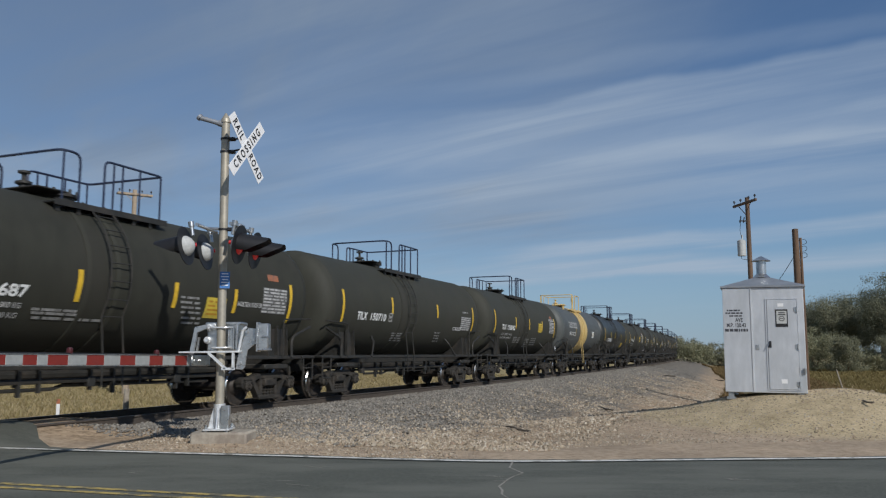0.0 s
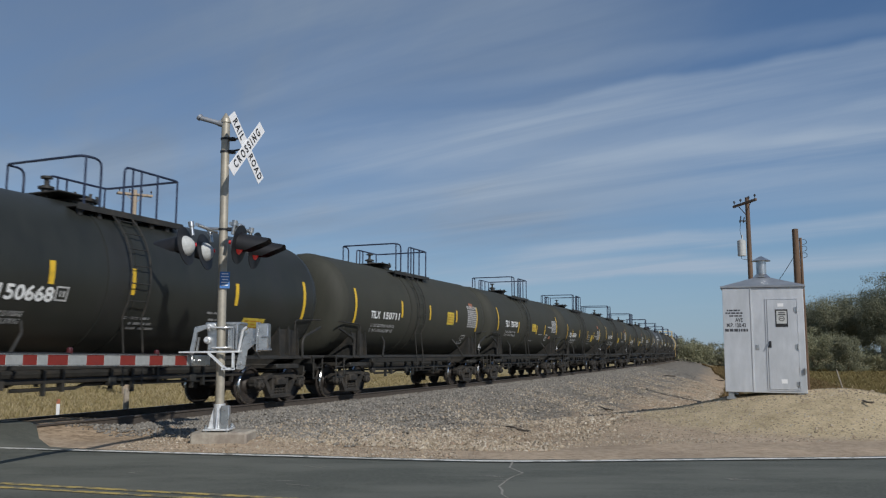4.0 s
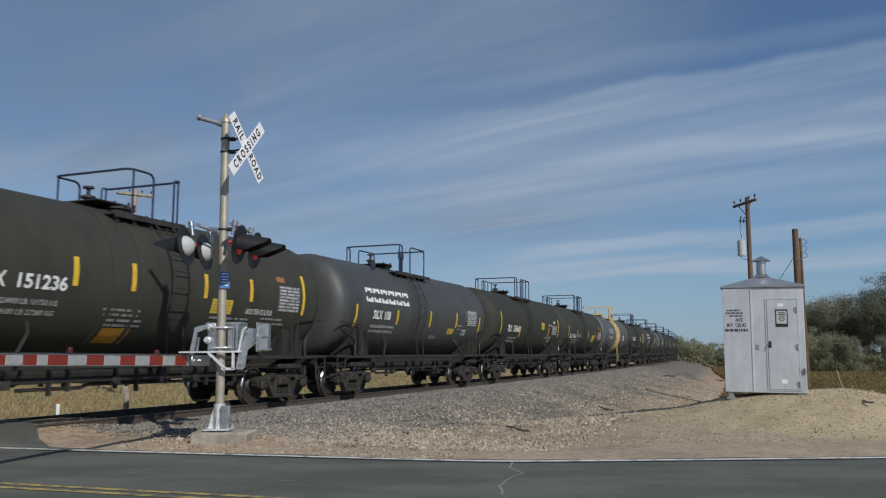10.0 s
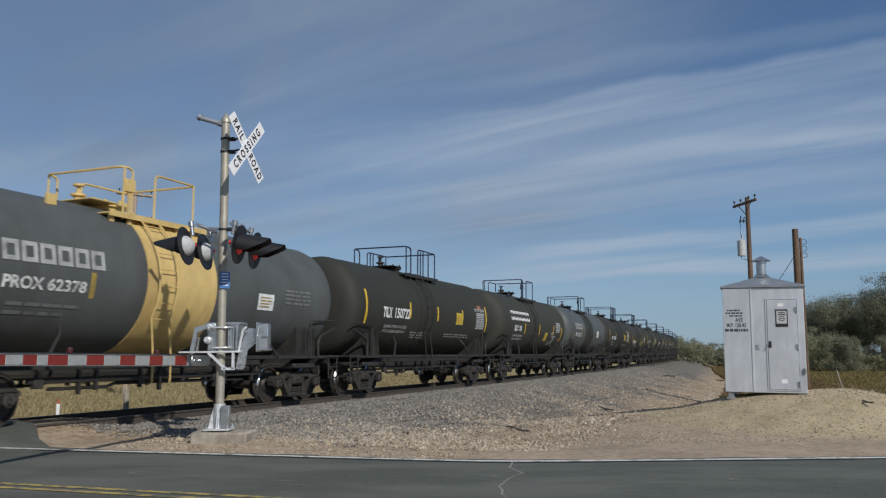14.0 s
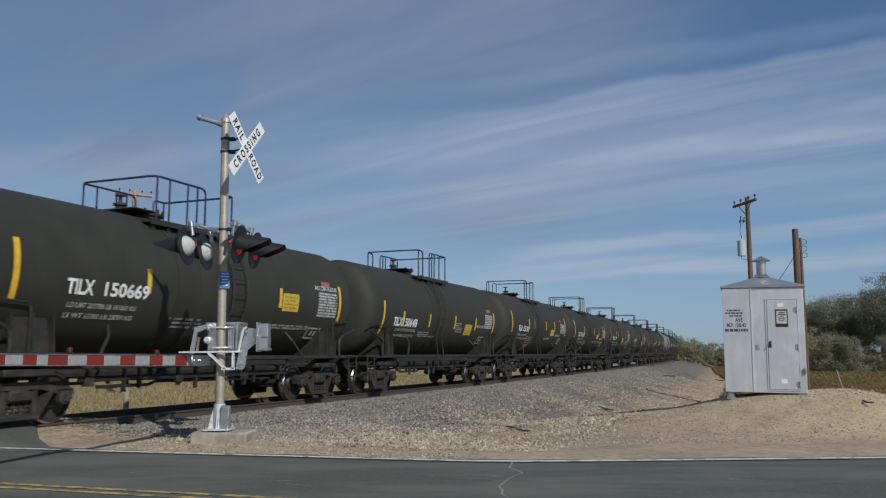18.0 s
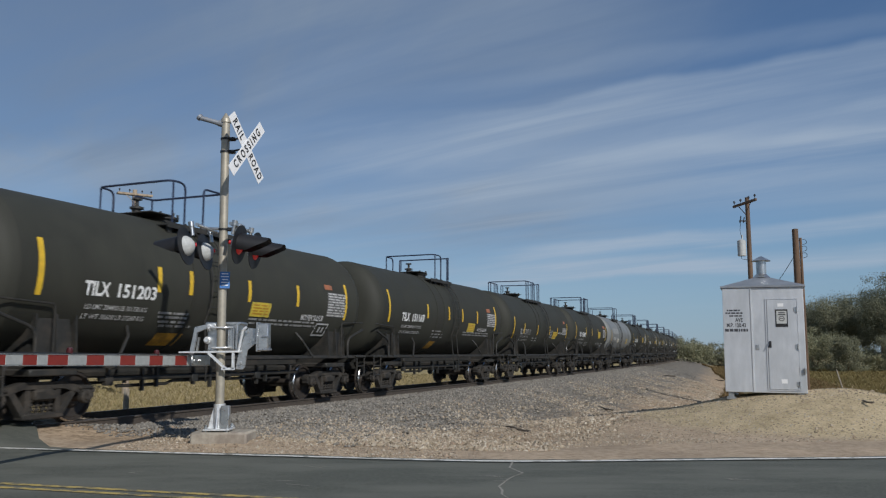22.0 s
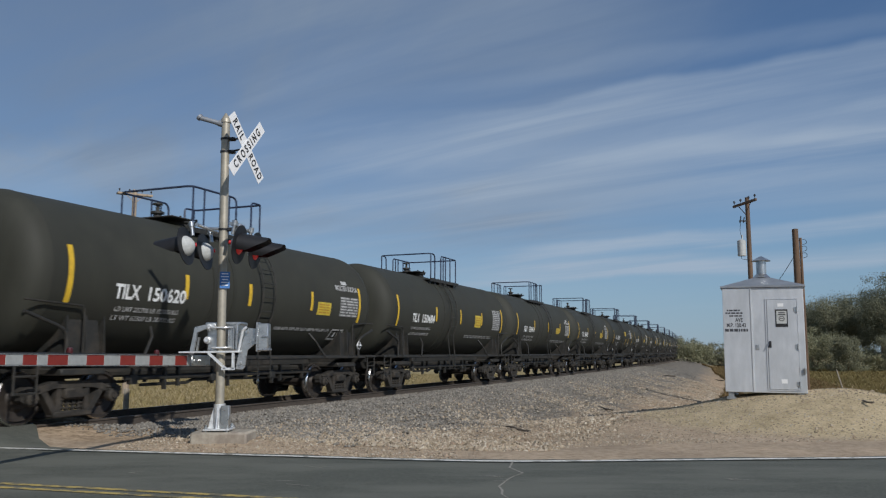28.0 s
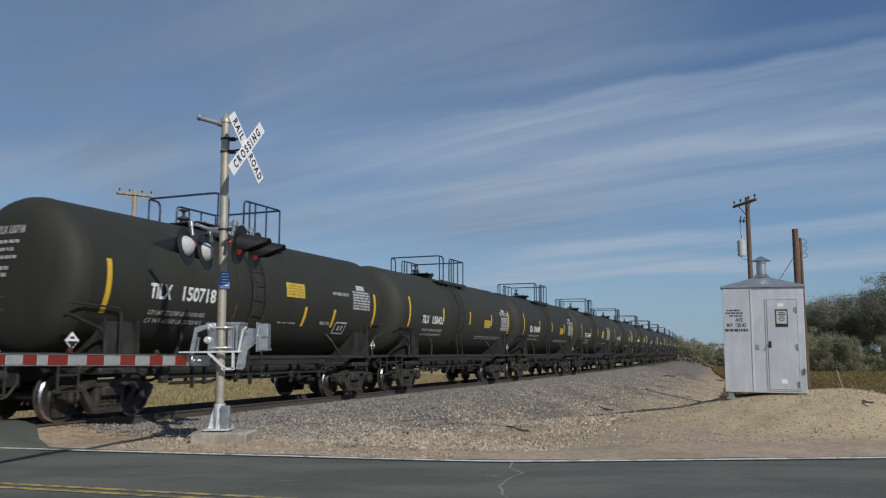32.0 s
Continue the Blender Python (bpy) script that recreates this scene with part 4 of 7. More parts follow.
# paint of the cars that are not plain black, and what is painted where on each car's side: (start, end) along it and (low, high) above the rail
SPECS = {3: ("cream", "grey_tank"), 11: ("grey", "dark_grey_tank"), 14: ("cream", "grey_tank"), 17: ("grey", "grey_tank"), 26: ("light", "light_grey_tank"), 16: ("grey", "black_tank")}
LIVERY = {}
LIVERY[3] = dict(number="62125", tape=[(-2.36, 2.2, 2.7)], digits=(-3.27, -2.47, 2.26, 2.48), letters=(-4.1, -3.35), frame=(2.43, 3.04, 2.23, 2.61), blocks=(-4.16, -2.08, 2.71, 3.04))
LIVERY[26] = dict(number="144", tape=[(-4.97, 2.0, 2.95)], digits=(-3.3, -2.85, 2.2, 2.45), letters=(-4.0, -3.4), panel=(2.6, 3.1, 2.0, 2.4), blocks=(-4.1, -1.75, 2.72, 3.10), frame=(-2.1, -1.4, 2.05, 2.35))
LIVERY[0] = dict(number="150687", tape=[(-4.97, 1.96, 2.91), (-1.48, 2.11, 2.67), (0.86, 2.13, 2.64), (2.73, 2.11, 2.64), (4.84, 1.96, 2.91)], digits=(-3.44, -2.44, 2.12, 2.33), letters=(-4.25, -3.66), weights=(-4.0, -2.5, 1.99, 1.83), panel=(1.8, 2.43, 1.97, 2.41), stencil=(3.71, 4.68, 2.16, 2.77), orange=(3.93, 4.35, 2.94, 3.09), cargo=(2.82, 3.71, 2.27, 2.38), prints=[(-2.28, -1.39, 1.95), (-2.25, -1.35, 1.89), (-2.21, -0.76, 1.81), (1.01, 1.57, 2.36), (1.04, 1.61, 2.26), (1.08, 1.65, 2.16), (1.13, 1.7, 2.06), (1.19, 1.77, 1.95), (1.26, 1.84, 1.85)])
LIVERY[1] = dict(number="150710", tape=[(-4.97, 2.07, 3.0), (-1.99, 2.45, 2.95), (1.5, 2.46, 2.93), (4.93, 2.07, 3.0)], digits=(-3.35, -2.39, 2.19, 2.42), letters=(-4.16, -3.57), stencil=(3.7, 4.68, 2.08, 2.6), plate=(-2.2, -1.97, 2.2, 2.46), header=(3.83, 4.45, 2.74, 2.79), strip_frame=(3.04, 3.82, 2.07, 2.18), prints=[(-1.65, -0.92, 1.85), (-1.6, -0.87, 1.78), (-1.55, -0.81, 1.7), (-1.49, -0.74, 1.63), (1.57, 2.01, 1.94), (1.64, 2.08, 1.84), (1.72, 2.17, 1.75), (1.81, 2.27, 1.65)])
LIVERY[2] = dict(number="150662", tape=[(-4.97, 2.08, 3.07), (-2.05, 2.35, 2.88), (0.12, 2.35, 2.86), (2.39, 2.29, 2.86), (4.84, 2.08, 3.07)], digits=(-3.25, -2.17, 2.26, 2.48), letters=(-4.06, -3.47), weights=(-3.91, -2.41, 2.06, 1.91), panel=(1.68, 2.31, 2.26, 2.71), stencil=(3.77, 4.71, 2.25, 2.85), orange=(3.99, 4.35, 3.01, 3.16), header=(3.67, 4.76, 2.89, 3.01), placard=(5.25,), prints=[(-1.97, -0.97, 1.94), (-1.93, -0.93, 1.87), (-1.89, -0.88, 1.8), (-1.84, -0.82, 1.73), (-0.07, 0.53, 1.89), (-0.02, 0.59, 1.81), (0.05, 0.66, 1.73), (0.12, 0.74, 1.65), (0.2, 0.84, 1.56), (0.89, 1.74, 1.93), (0.95, 1.82, 1.83), (1.03, 1.9, 1.74), (1.12, 2.01, 1.64)])
LIVERY[4] = dict(number="150668", tape=[(-5.1, 2.08, 3.03), (-2.54, 2.37, 2.77), (-0.73, 2.31, 2.81), (2.29, 2.28, 2.77), (4.97, 2.08, 3.03)], digits=(-3.46, -2.44, 2.07, 2.33), letters=(-4.08, -3.53), weights=(-3.68, -2.88, 1.86, 1.74), panel=(2.69, 3.5, 1.68, 2.03), plate=(-2.41, -2.16, 2.1, 2.35), prints=[(-0.8, -0.13, 1.89), (-0.7, -0.02, 1.79), (-0.59, 0.1, 1.7), (1.42, 1.93, 2.08), (1.54, 2.05, 1.94), (1.7, 2.22, 1.8), (1.9, 2.43, 1.66)])
LIVERY[5] = dict(number="150711", tape=[(-4.97, 2.09, 3.08), (-2.0, 2.36, 2.88), (0.18, 2.36, 2.87), (2.57, 2.37, 2.81), (4.69, 2.07, 3.05)], stencil=(3.67, 4.65, 2.21, 2.9), orange=(3.94, 4.33, 3.0, 3.16), frame=(3.43, 3.88, 1.58, 1.91), header=(3.65, 4.67, 2.92, 3.05), placard=(5.25,), digits=(-3.25, -2.17, 2.26, 2.48), letters=(-4.06, -3.47), weights=(-3.91, -2.41, 2.06, 1.91), panel=(1.68, 2.31, 2.26, 2.71))
LIVERY[6] = dict(number="150703", tape=[(-4.97, 2.21, 3.19), (-2.0, 2.16, 2.66), (1.03, 2.17, 2.61), (2.57, 2.15, 2.65), (4.94, 2.21, 3.19)], digits=(-3.22, -2.24, 2.39, 2.66), letters=(-4.01, -3.42), weights=(-3.9, -2.4, 2.17, 2.03), panel=(0.21, 0.89, 2.28, 2.64), stencil=(3.86, 4.78, 2.3, 2.94), orange=(3.52, 3.87, 1.97, 2.1), frame=(2.8, 3.21, 1.87, 2.18), cargo=(3.1, 3.91, 2.51, 2.62), placard=(5.25,), prints=[(1.5, 2.16, 2.16), (0.11, 0.79, 1.83)])
LIVERY[7] = dict(number="150534", tape=[(-4.97, 1.95, 2.88), (-3.6, 2.18, 2.59), (-1.7, 2.16, 2.63), (0.77, 2.14, 2.65), (2.76, 2.14, 2.63), (4.85, 1.95, 2.88)], digits=(-3.59, -2.61, 2.15, 2.4), letters=(-4.4, -3.81), weights=(-4.03, -2.53, 2.0, 1.85), panel=(1.88, 2.42, 1.97, 2.38), stencil=(3.78, 4.71, 2.11, 2.72), orange=(3.96, 4.29, 2.88, 3.06), cargo=(2.85, 3.72, 2.26, 2.38), placard=(5.25,), prints=[(0.83, 1.45, 2.36), (0.87, 1.49, 2.23), (0.93, 1.56, 2.1), (1.01, 1.64, 1.96), (1.1, 1.74, 1.83)])
LIVERY[8] = dict(number="151207", tape=[(-4.97, 2.16, 3.15), (-2.32, 2.36, 2.87), (-1.31, 2.39, 2.89), (0.36, 2.4, 2.91), (2.31, 2.39, 2.89), (4.8, 2.16, 3.15)], digits=(-3.28, -2.35, 2.25, 2.51), letters=(-4.05, -3.46), weights=(-3.95, -2.45, 2.04, 1.88), panel=(0.54, 1.23, 2.04, 2.38), stencil=(3.81, 4.73, 2.28, 2.85), orange=(3.77, 4.09, 2.92, 3.05), ochre=(-2.24, -1.54, 1.43, 1.72), cargo=(2.69, 3.69, 2.1, 2.21), placard=(5.25,), prints=[(-2.37, -1.46, 2.0), (-2.34, -1.43, 1.93), (-2.3, -1.39, 1.87), (-2.27, -1.34, 1.8), (0.65, 1.53, 1.97), (0.57, 1.17, 1.85), (0.68, 1.29, 1.72), (0.82, 1.44, 1.59)])
LIVERY[9] = dict(number="150657", tape=[(-4.97, 1.93, 2.81), (-3.6, 2.15, 2.59), (-1.86, 2.06, 2.59), (0.7, 2.08, 2.6), (2.74, 2.08, 2.55), (4.92, 1.93, 2.81)], digits=(-3.55, -2.59, 2.08, 2.34), letters=(-4.36, -3.77), weights=(-4.04, -2.54, 1.97, 1.8), panel=(1.97, 2.61, 1.92, 2.32), stencil=(3.77, 4.71, 2.17, 2.76), orange=(3.97, 4.32, 2.9, 3.07), cargo=(2.86, 3.73, 2.19, 2.31), prints=[(-2.26, -1.39, 1.92), (-2.21, -1.34, 1.84), (-2.18, -0.24, 1.79), (0.97, 1.51, 2.31), (1.0, 1.54, 2.22), (1.04, 1.58, 2.13), (1.09, 1.63, 2.04), (1.14, 1.69, 1.95)])
LIVERY[10] = dict(number="151236", tape=[(-4.97, 2.18, 3.18), (-2.17, 2.38, 2.89), (-0.85, 2.38, 2.91), (1.15, 2.38, 2.89), (2.69, 2.4, 2.91), (4.82, 2.18, 3.18)], digits=(-3.26, -2.32, 2.27, 2.52), letters=(-4.06, -3.47), weights=(-3.93, -2.43, 2.06, 1.89), panel=(1.39, 2.07, 2.08, 2.39), stencil=(3.76, 4.64, 2.23, 2.86), orange=(3.68, 4.02, 2.94, 3.07), ochre=(-1.23, -0.55, 1.41, 1.69), cargo=(2.57, 3.58, 2.11, 2.24), prints=[(-1.43, -0.54, 2.02), (-1.38, -0.49, 1.93), (-1.32, -0.42, 1.83), (-1.26, -0.34, 1.74), (3.19, 4.1, 2.03), (3.26, 4.18, 1.92), (1.43, 2.79, 1.99)])
LIVERY[11] = dict(number="108", tape=[(-4.97, 1.96, 2.63), (-2.35, 2.12, 2.58), (0.17, 2.13, 2.67), (2.53, 2.17, 2.71), (4.92, 1.96, 2.63)], digits=(-3.23, -2.85, 2.24, 2.51), letters=(-3.97, -3.38), weights=(-3.95, -2.45, 2.03, 1.88), panel=(1.86, 2.43, 1.92, 2.12), stencil=(3.63, 4.6, 2.27, 2.86), frame=(3.22, 3.66, 1.9, 2.1), blocks=(-4.41, -1.48, 2.74, 3.16), prints=[(2.65, 3.1, 2.25), (2.72, 3.17, 2.11), (0.45, 1.0, 1.82), (0.51, 1.06, 1.76)])
LIVERY[12] = dict(number="150660", tape=[(-4.97, 2.04, 3.04), (-2.13, 1.98, 2.47), (2.88, 2.06, 2.55), (4.9, 2.04, 3.04)], digits=(-3.21, -2.23, 2.19, 2.49), letters=(-4.05, -3.46), weights=(-3.73, -2.46, 1.91, 1.77), panel=(1.45, 2.0, 2.42, 2.76), stencil=(3.55, 4.55, 2.2, 2.67), frame=(3.07, 3.55, 1.8, 2.08), tag=(3.86, 4.19, 2.79, 2.92), header=(2.73, 3.56, 2.63, 2.73), placard=(5.25,), prints=[(2.35, 2.86, 2.04), (2.39, 2.9, 1.98)])
LIVERY[13] = dict(number="150516", tape=[(-4.97, 2.11, 2.88), (-2.66, 2.15, 2.62), (0.52, 2.15, 2.62), (2.76, 2.16, 2.64), (4.86, 2.11, 2.88)], digits=(-3.81, -2.91, 2.12, 2.35), letters=(-4.62, -4.03), weights=(-4.02, -2.52, 2.02, 1.87), panel=(1.8, 2.49, 1.96, 2.38), stencil=(3.79, 4.78, 2.09, 2.63), orange=(3.96, 4.39, 2.84, 3.01), cargo=(2.92, 3.75, 2.29, 2.4), placard=(5.25,), prints=[(-2.5, -1.62, 2.38), (-2.47, -1.59, 2.29), (-2.45, -1.02, 2.22), (0.89, 1.13, 2.35), (0.93, 1.17, 2.24), (0.98, 1.22, 2.13), (1.04, 1.28, 2.02)])
LIVERY[14] = dict(number="62378", tape=[(-2.41, 2.18, 2.64)], digits=(-3.33, -2.54, 2.26, 2.47), letters=(-4.15, -3.4), frame=(2.34, 2.94, 2.23, 2.61), blocks=(-4.19, -2.12, 2.7, 3.04))
LIVERY[15] = dict(number="150722", tape=[(-5.12, 2.1, 3.11), (-2.16, 2.38, 2.88), (0.08, 2.34, 2.86), (2.39, 2.32, 2.85), (4.97, 2.1, 3.11)], digits=(-3.25, -2.2, 2.32, 2.65), letters=(-4.06, -3.46), weights=(-3.84, -2.29, 2.06, 1.91), panel=(1.78, 2.43, 2.29, 2.72), prints=[(-1.86, -0.81, 1.91), (-1.78, -0.72, 1.83), (-1.7, -0.63, 1.75), (0.96, 3.32, 1.91), (1.05, 3.43, 1.83)], stencil=(3.82, 4.77, 2.17, 2.83), header=(3.69, 4.76, 2.87, 2.99), orange=(4.04, 4.45, 2.98, 3.12))
LIVERY[16] = dict(number="106", tape=[(-2.29, 2.13, 2.6), (0.25, 2.13, 2.67), (2.99, 2.17, 2.67), (4.74, 1.79, 2.63)], panel=(1.39, 1.91, 1.86, 2.27), stencil=(3.44, 4.39, 2.33, 2.87), orange=(4.27, 4.66, 1.88, 2.02), frame=(3.07, 3.47, 1.81, 2.13), cargo=(2.56, 2.94, 2.21, 2.33), cargo_under=(2.63, 3.0, 2.03, 2.15), prints=[(2.35, 3.29, 1.81), (2.39, 3.35, 1.74), (2.44, 3.41, 1.67)], digits=(-3.23, -2.85, 2.24, 2.51), letters=(-3.97, -3.38), weights=(-3.95, -2.45, 2.03, 1.88), blocks=(-4.41, -1.48, 2.74, 3.16))
LIVERY[17] = dict(number="62117", tape=[(-4.92, 2.03, 2.58), (-2.47, 2.17, 2.67)], digits=(-3.31, -2.5, 2.22, 2.48), letters=(-4.18, -3.4), frame=(2.32, 3.01, 2.27, 2.68), blocks=(-4.22, -2.12, 2.69, 3.03))
LIVERY[18] = dict(number="150669", tape=[(-4.99, 2.08, 3.08), (-2.14, 2.37, 2.84), (2.16, 2.32, 2.8), (4.92, 2.09, 3.05)], digits=(-3.19, -2.12, 2.24, 2.51), letters=(-4.01, -3.43), weights=(-3.91, -2.36, 2.06, 1.88), panel=(2.25, 2.93, 2.25, 2.69), stencil=(3.82, 4.77, 2.17, 2.83), orange=(4.04, 4.45, 2.98, 3.12), frame=(3.7, 4.28, 1.6, 1.89), header=(3.69, 4.76, 2.87, 2.99), prints=[(-1.39, -0.46, 1.92), (-1.33, -0.4, 1.84), (-1.26, -0.32, 1.76), (2.04, 3.65, 1.9), (2.09, 3.72, 1.84)])
LIVERY[19] = dict(number="150648", tape=[(-4.97, 1.82, 2.84), (-3.59, 2.08, 2.57), (-1.54, 2.11, 2.56), (0.75, 2.12, 2.6), (2.88, 2.13, 2.62), (4.94, 2.01, 2.9)], digits=(-3.56, -2.54, 2.08, 2.36), letters=(-4.26, -3.63), weights=(-4.0, -2.51, 1.97, 1.79), panel=(1.81, 2.51, 1.92, 2.32), stencil=(3.86, 4.74, 2.22, 2.79), orange=(4.08, 4.52, 2.88, 3.01), frame=(3.63, 4.24, 1.6, 1.89), cargo=(3.03, 3.86, 2.22, 2.33), prints=[(0.78, 1.39, 2.33), (0.81, 1.42, 2.25), (0.84, 1.46, 2.17), (0.88, 1.5, 2.1), (0.93, 1.55, 2.02), (-2.24, -1.31, 1.93), (-2.2, -1.26, 1.86), (-2.15, -0.74, 1.8)])
LIVERY[20] = dict(number="151241", tape=[(-5.04, 2.17, 3.16), (-2.35, 2.37, 2.87), (-1.36, 2.42, 2.87), (0.79, 2.4, 2.85), (2.53, 2.4, 2.9), (4.86, 2.17, 3.18)], digits=(-3.28, -2.38, 2.25, 2.52), letters=(-4.07, -3.48), weights=(-4.04, -2.54, 2.09, 1.92), panel=(1.73, 2.45, 2.13, 2.45), stencil=(3.73, 4.71, 2.3, 2.83), orange=(3.66, 3.95, 2.92, 3.06), ochre=(-2.22, -1.5, 1.37, 1.67), frame=(3.56, 4.1, 1.73, 2.02), cargo=(2.7, 3.7, 2.11, 2.24), prints=[(-2.49, -1.52, 2.0), (-2.44, -1.46, 1.91), (-2.38, -1.4, 1.82), (-2.31, -1.31, 1.73), (0.6, 1.68, 1.99), (0.62, 1.71, 1.95)])
LIVERY[21] = dict(number="151235", tape=[(-5.03, 2.18, 3.18), (-2.3, 2.38, 2.87), (-1.33, 2.37, 2.83), (0.91, 2.41, 2.87), (2.56, 2.39, 2.89), (4.84, 2.17, 3.18)], digits=(-3.33, -2.37, 2.24, 2.51), letters=(-4.08, -3.52), weights=(-4.01, -2.55, 2.08, 1.9), panel=(1.76, 2.44, 2.16, 2.47), stencil=(3.82, 4.75, 2.3, 2.84), orange=(3.76, 4.09, 2.93, 3.09), ochre=(-2.12, -1.42, 1.38, 1.62), frame=(3.58, 4.15, 1.71, 2.0), cargo=(2.8, 3.82, 2.12, 2.24), prints=[(-2.41, -1.43, 1.99), (-2.36, -1.37, 1.91), (-2.31, -1.3, 1.82), (-2.24, -1.23, 1.74), (0.73, 3.47, 1.99), (0.78, 3.55, 1.91)])
LIVERY[22] = dict(number="151203", tape=[(-5.0, 2.18, 3.14), (-2.33, 2.41, 2.91), (-1.44, 2.41, 2.91), (0.49, 2.39, 2.88), (2.43, 2.39, 2.92), (4.79, 2.14, 3.13)], digits=(-3.34, -2.39, 2.24, 2.5), letters=(-4.1, -3.53), weights=(-3.99, -2.53, 2.05, 1.88), panel=(0.61, 1.35, 2.07, 2.4), stencil=(3.83, 4.77, 2.2, 2.85), orange=(3.7, 4.08, 2.92, 3.05), ochre=(-1.94, -1.2, 1.38, 1.63), frame=(3.51, 4.11, 1.68, 2.01), cargo=(2.69, 3.73, 2.06, 2.21), prints=[(-2.21, -1.33, 2.02), (-2.17, -1.28, 1.94), (-2.11, -1.21, 1.85), (-2.05, -1.14, 1.77), (0.63, 3.37, 2.01), (0.69, 3.45, 1.92)])
LIVERY[23] = dict(number="151169", tape=[(-5.02, 2.19, 3.2), (-2.15, 2.42, 2.9), (-0.27, 2.43, 2.91), (1.05, 2.4, 2.89), (2.62, 2.4, 2.88), (4.8, 2.16, 3.17)], digits=(-3.36, -2.44, 2.26, 2.53), letters=(-4.14, -3.56), weights=(-4.04, -2.55, 2.09, 1.91), panel=(1.69, 2.42, 2.05, 2.38), stencil=(3.76, 4.74, 2.31, 2.85), orange=(3.75, 4.17, 2.9, 3.05), ochre=(-1.34, -0.72, 1.39, 1.64), cargo=(2.77, 3.8, 2.09, 2.22), prints=[(-1.54, -0.58, 2.0), (-1.48, -0.5, 1.89), (-1.4, -0.41, 1.79), (1.33, 4.15, 2.02), (1.38, 4.23, 1.93)])
LIVERY[24] = dict(number="150713", tape=[(-5.01, 1.91, 2.89), (-3.39, 2.15, 2.63), (-1.07, 2.13, 2.62), (1.22, 2.16, 2.64), (2.85, 2.15, 2.6), (4.98, 1.95, 2.87)], digits=(-3.33, -2.35, 2.1, 2.37), letters=(-4.05, -3.46), weights=(-3.92, -2.49, 2.01, 1.85), panel=(1.99, 2.72, 1.98, 2.36), stencil=(3.92, 4.84, 2.24, 2.62), orange=(4.15, 4.52, 2.86, 2.99), cargo=(3.07, 3.88, 2.26, 2.37), placard=(5.25,), prints=[(1.27, 1.82, 2.39), (1.29, 1.85, 2.3), (1.33, 1.88, 2.22), (1.37, 1.93, 2.14), (1.42, 1.98, 2.05), (-1.76, -0.9, 1.96), (-1.69, -0.82, 1.85)])
LIVERY[25] = dict(number="150462", tape=[(-5.04, 2.08, 3.08), (-2.15, 2.33, 2.84), (-0.22, 2.34, 2.82), (1.91, 2.35, 2.87), (4.82, 2.08, 3.07)], digits=(-3.32, -2.3, 2.24, 2.52), letters=(-4.13, -3.53), weights=(-4.07, -2.5, 2.07, 1.88), panel=(2.04, 2.7, 2.23, 2.66), stencil=(3.7, 4.66, 2.3, 2.86), orange=(3.82, 4.57, 2.95, 3.13), frame=(3.46, 4.09, 1.61, 1.91), prints=[(-1.97, -1.11, 1.91), (-1.89, -1.03, 1.8), (-1.8, -0.93, 1.7), (1.77, 3.19, 1.89), (1.82, 3.24, 1.83)])
LIVERY[27] = dict(number="150531", tape=[(-4.97, 2.09, 3.08), (-2.1, 2.33, 2.83), (0.36, 2.36, 2.85), (2.53, 2.27, 2.83), (5.01, 2.1, 3.08)], panel=(1.88, 2.48, 2.25, 2.69), stencil=(3.88, 4.89, 2.17, 2.9), header=(3.85, 4.9, 2.95, 3.06), prints=[(0.33, 0.88, 1.92), (0.39, 0.94, 1.81), (0.45, 1.01, 1.71), (0.53, 1.1, 1.6), (1.14, 1.92, 1.91), (1.25, 2.04, 1.75), (1.38, 2.19, 1.58), (2.28, 3.87, 1.93), (2.31, 3.92, 1.87)], digits=(-3.19, -2.18, 2.22, 2.5), letters=(-4.02, -3.41), weights=(-3.93, -2.29, 2.04, 1.88))
LIVERY[28] = dict(number="150620", tape=[(-5.02, 2.08, 3.09), (-2.17, 2.32, 2.82), (-0.09, 2.3, 2.8), (2.47, 2.32, 2.81), (4.95, 2.09, 3.08)], digits=(-3.19, -2.18, 2.22, 2.5), letters=(-4.02, -3.41), weights=(-3.93, -2.29, 2.04, 1.88), panel=(2.75, 3.41, 2.23, 2.57), stencil=(3.87, 4.86, 2.23, 2.78), frame=(3.79, 4.4, 1.59, 1.88), tag=(4.03, 4.32, 3.12, 3.22), header=(3.67, 4.85, 2.94, 3.09), placard=(5.25,), prints=[(1.13, 3.62, 1.85), (1.15, 3.65, 1.82)])
LIVERY[29] = dict(number="150484", tape=[(-5.09, 2.08, 3.08), (-2.08, 2.34, 2.84), (0.2, 2.32, 2.85), (2.46, 2.33, 2.84), (4.94, 2.1, 3.08)], digits=(-3.25, -2.23, 2.25, 2.54), letters=(-4.03, -3.49), weights=(-3.95, -2.43, 2.06, 1.87), panel=(1.7, 2.37, 2.24, 2.71), stencil=(3.75, 4.68, 2.18, 2.89), header=(3.78, 4.74, 2.89, 3.02), prints=[(0.95, 3.99, 1.9), (0.99, 4.05, 1.84)])
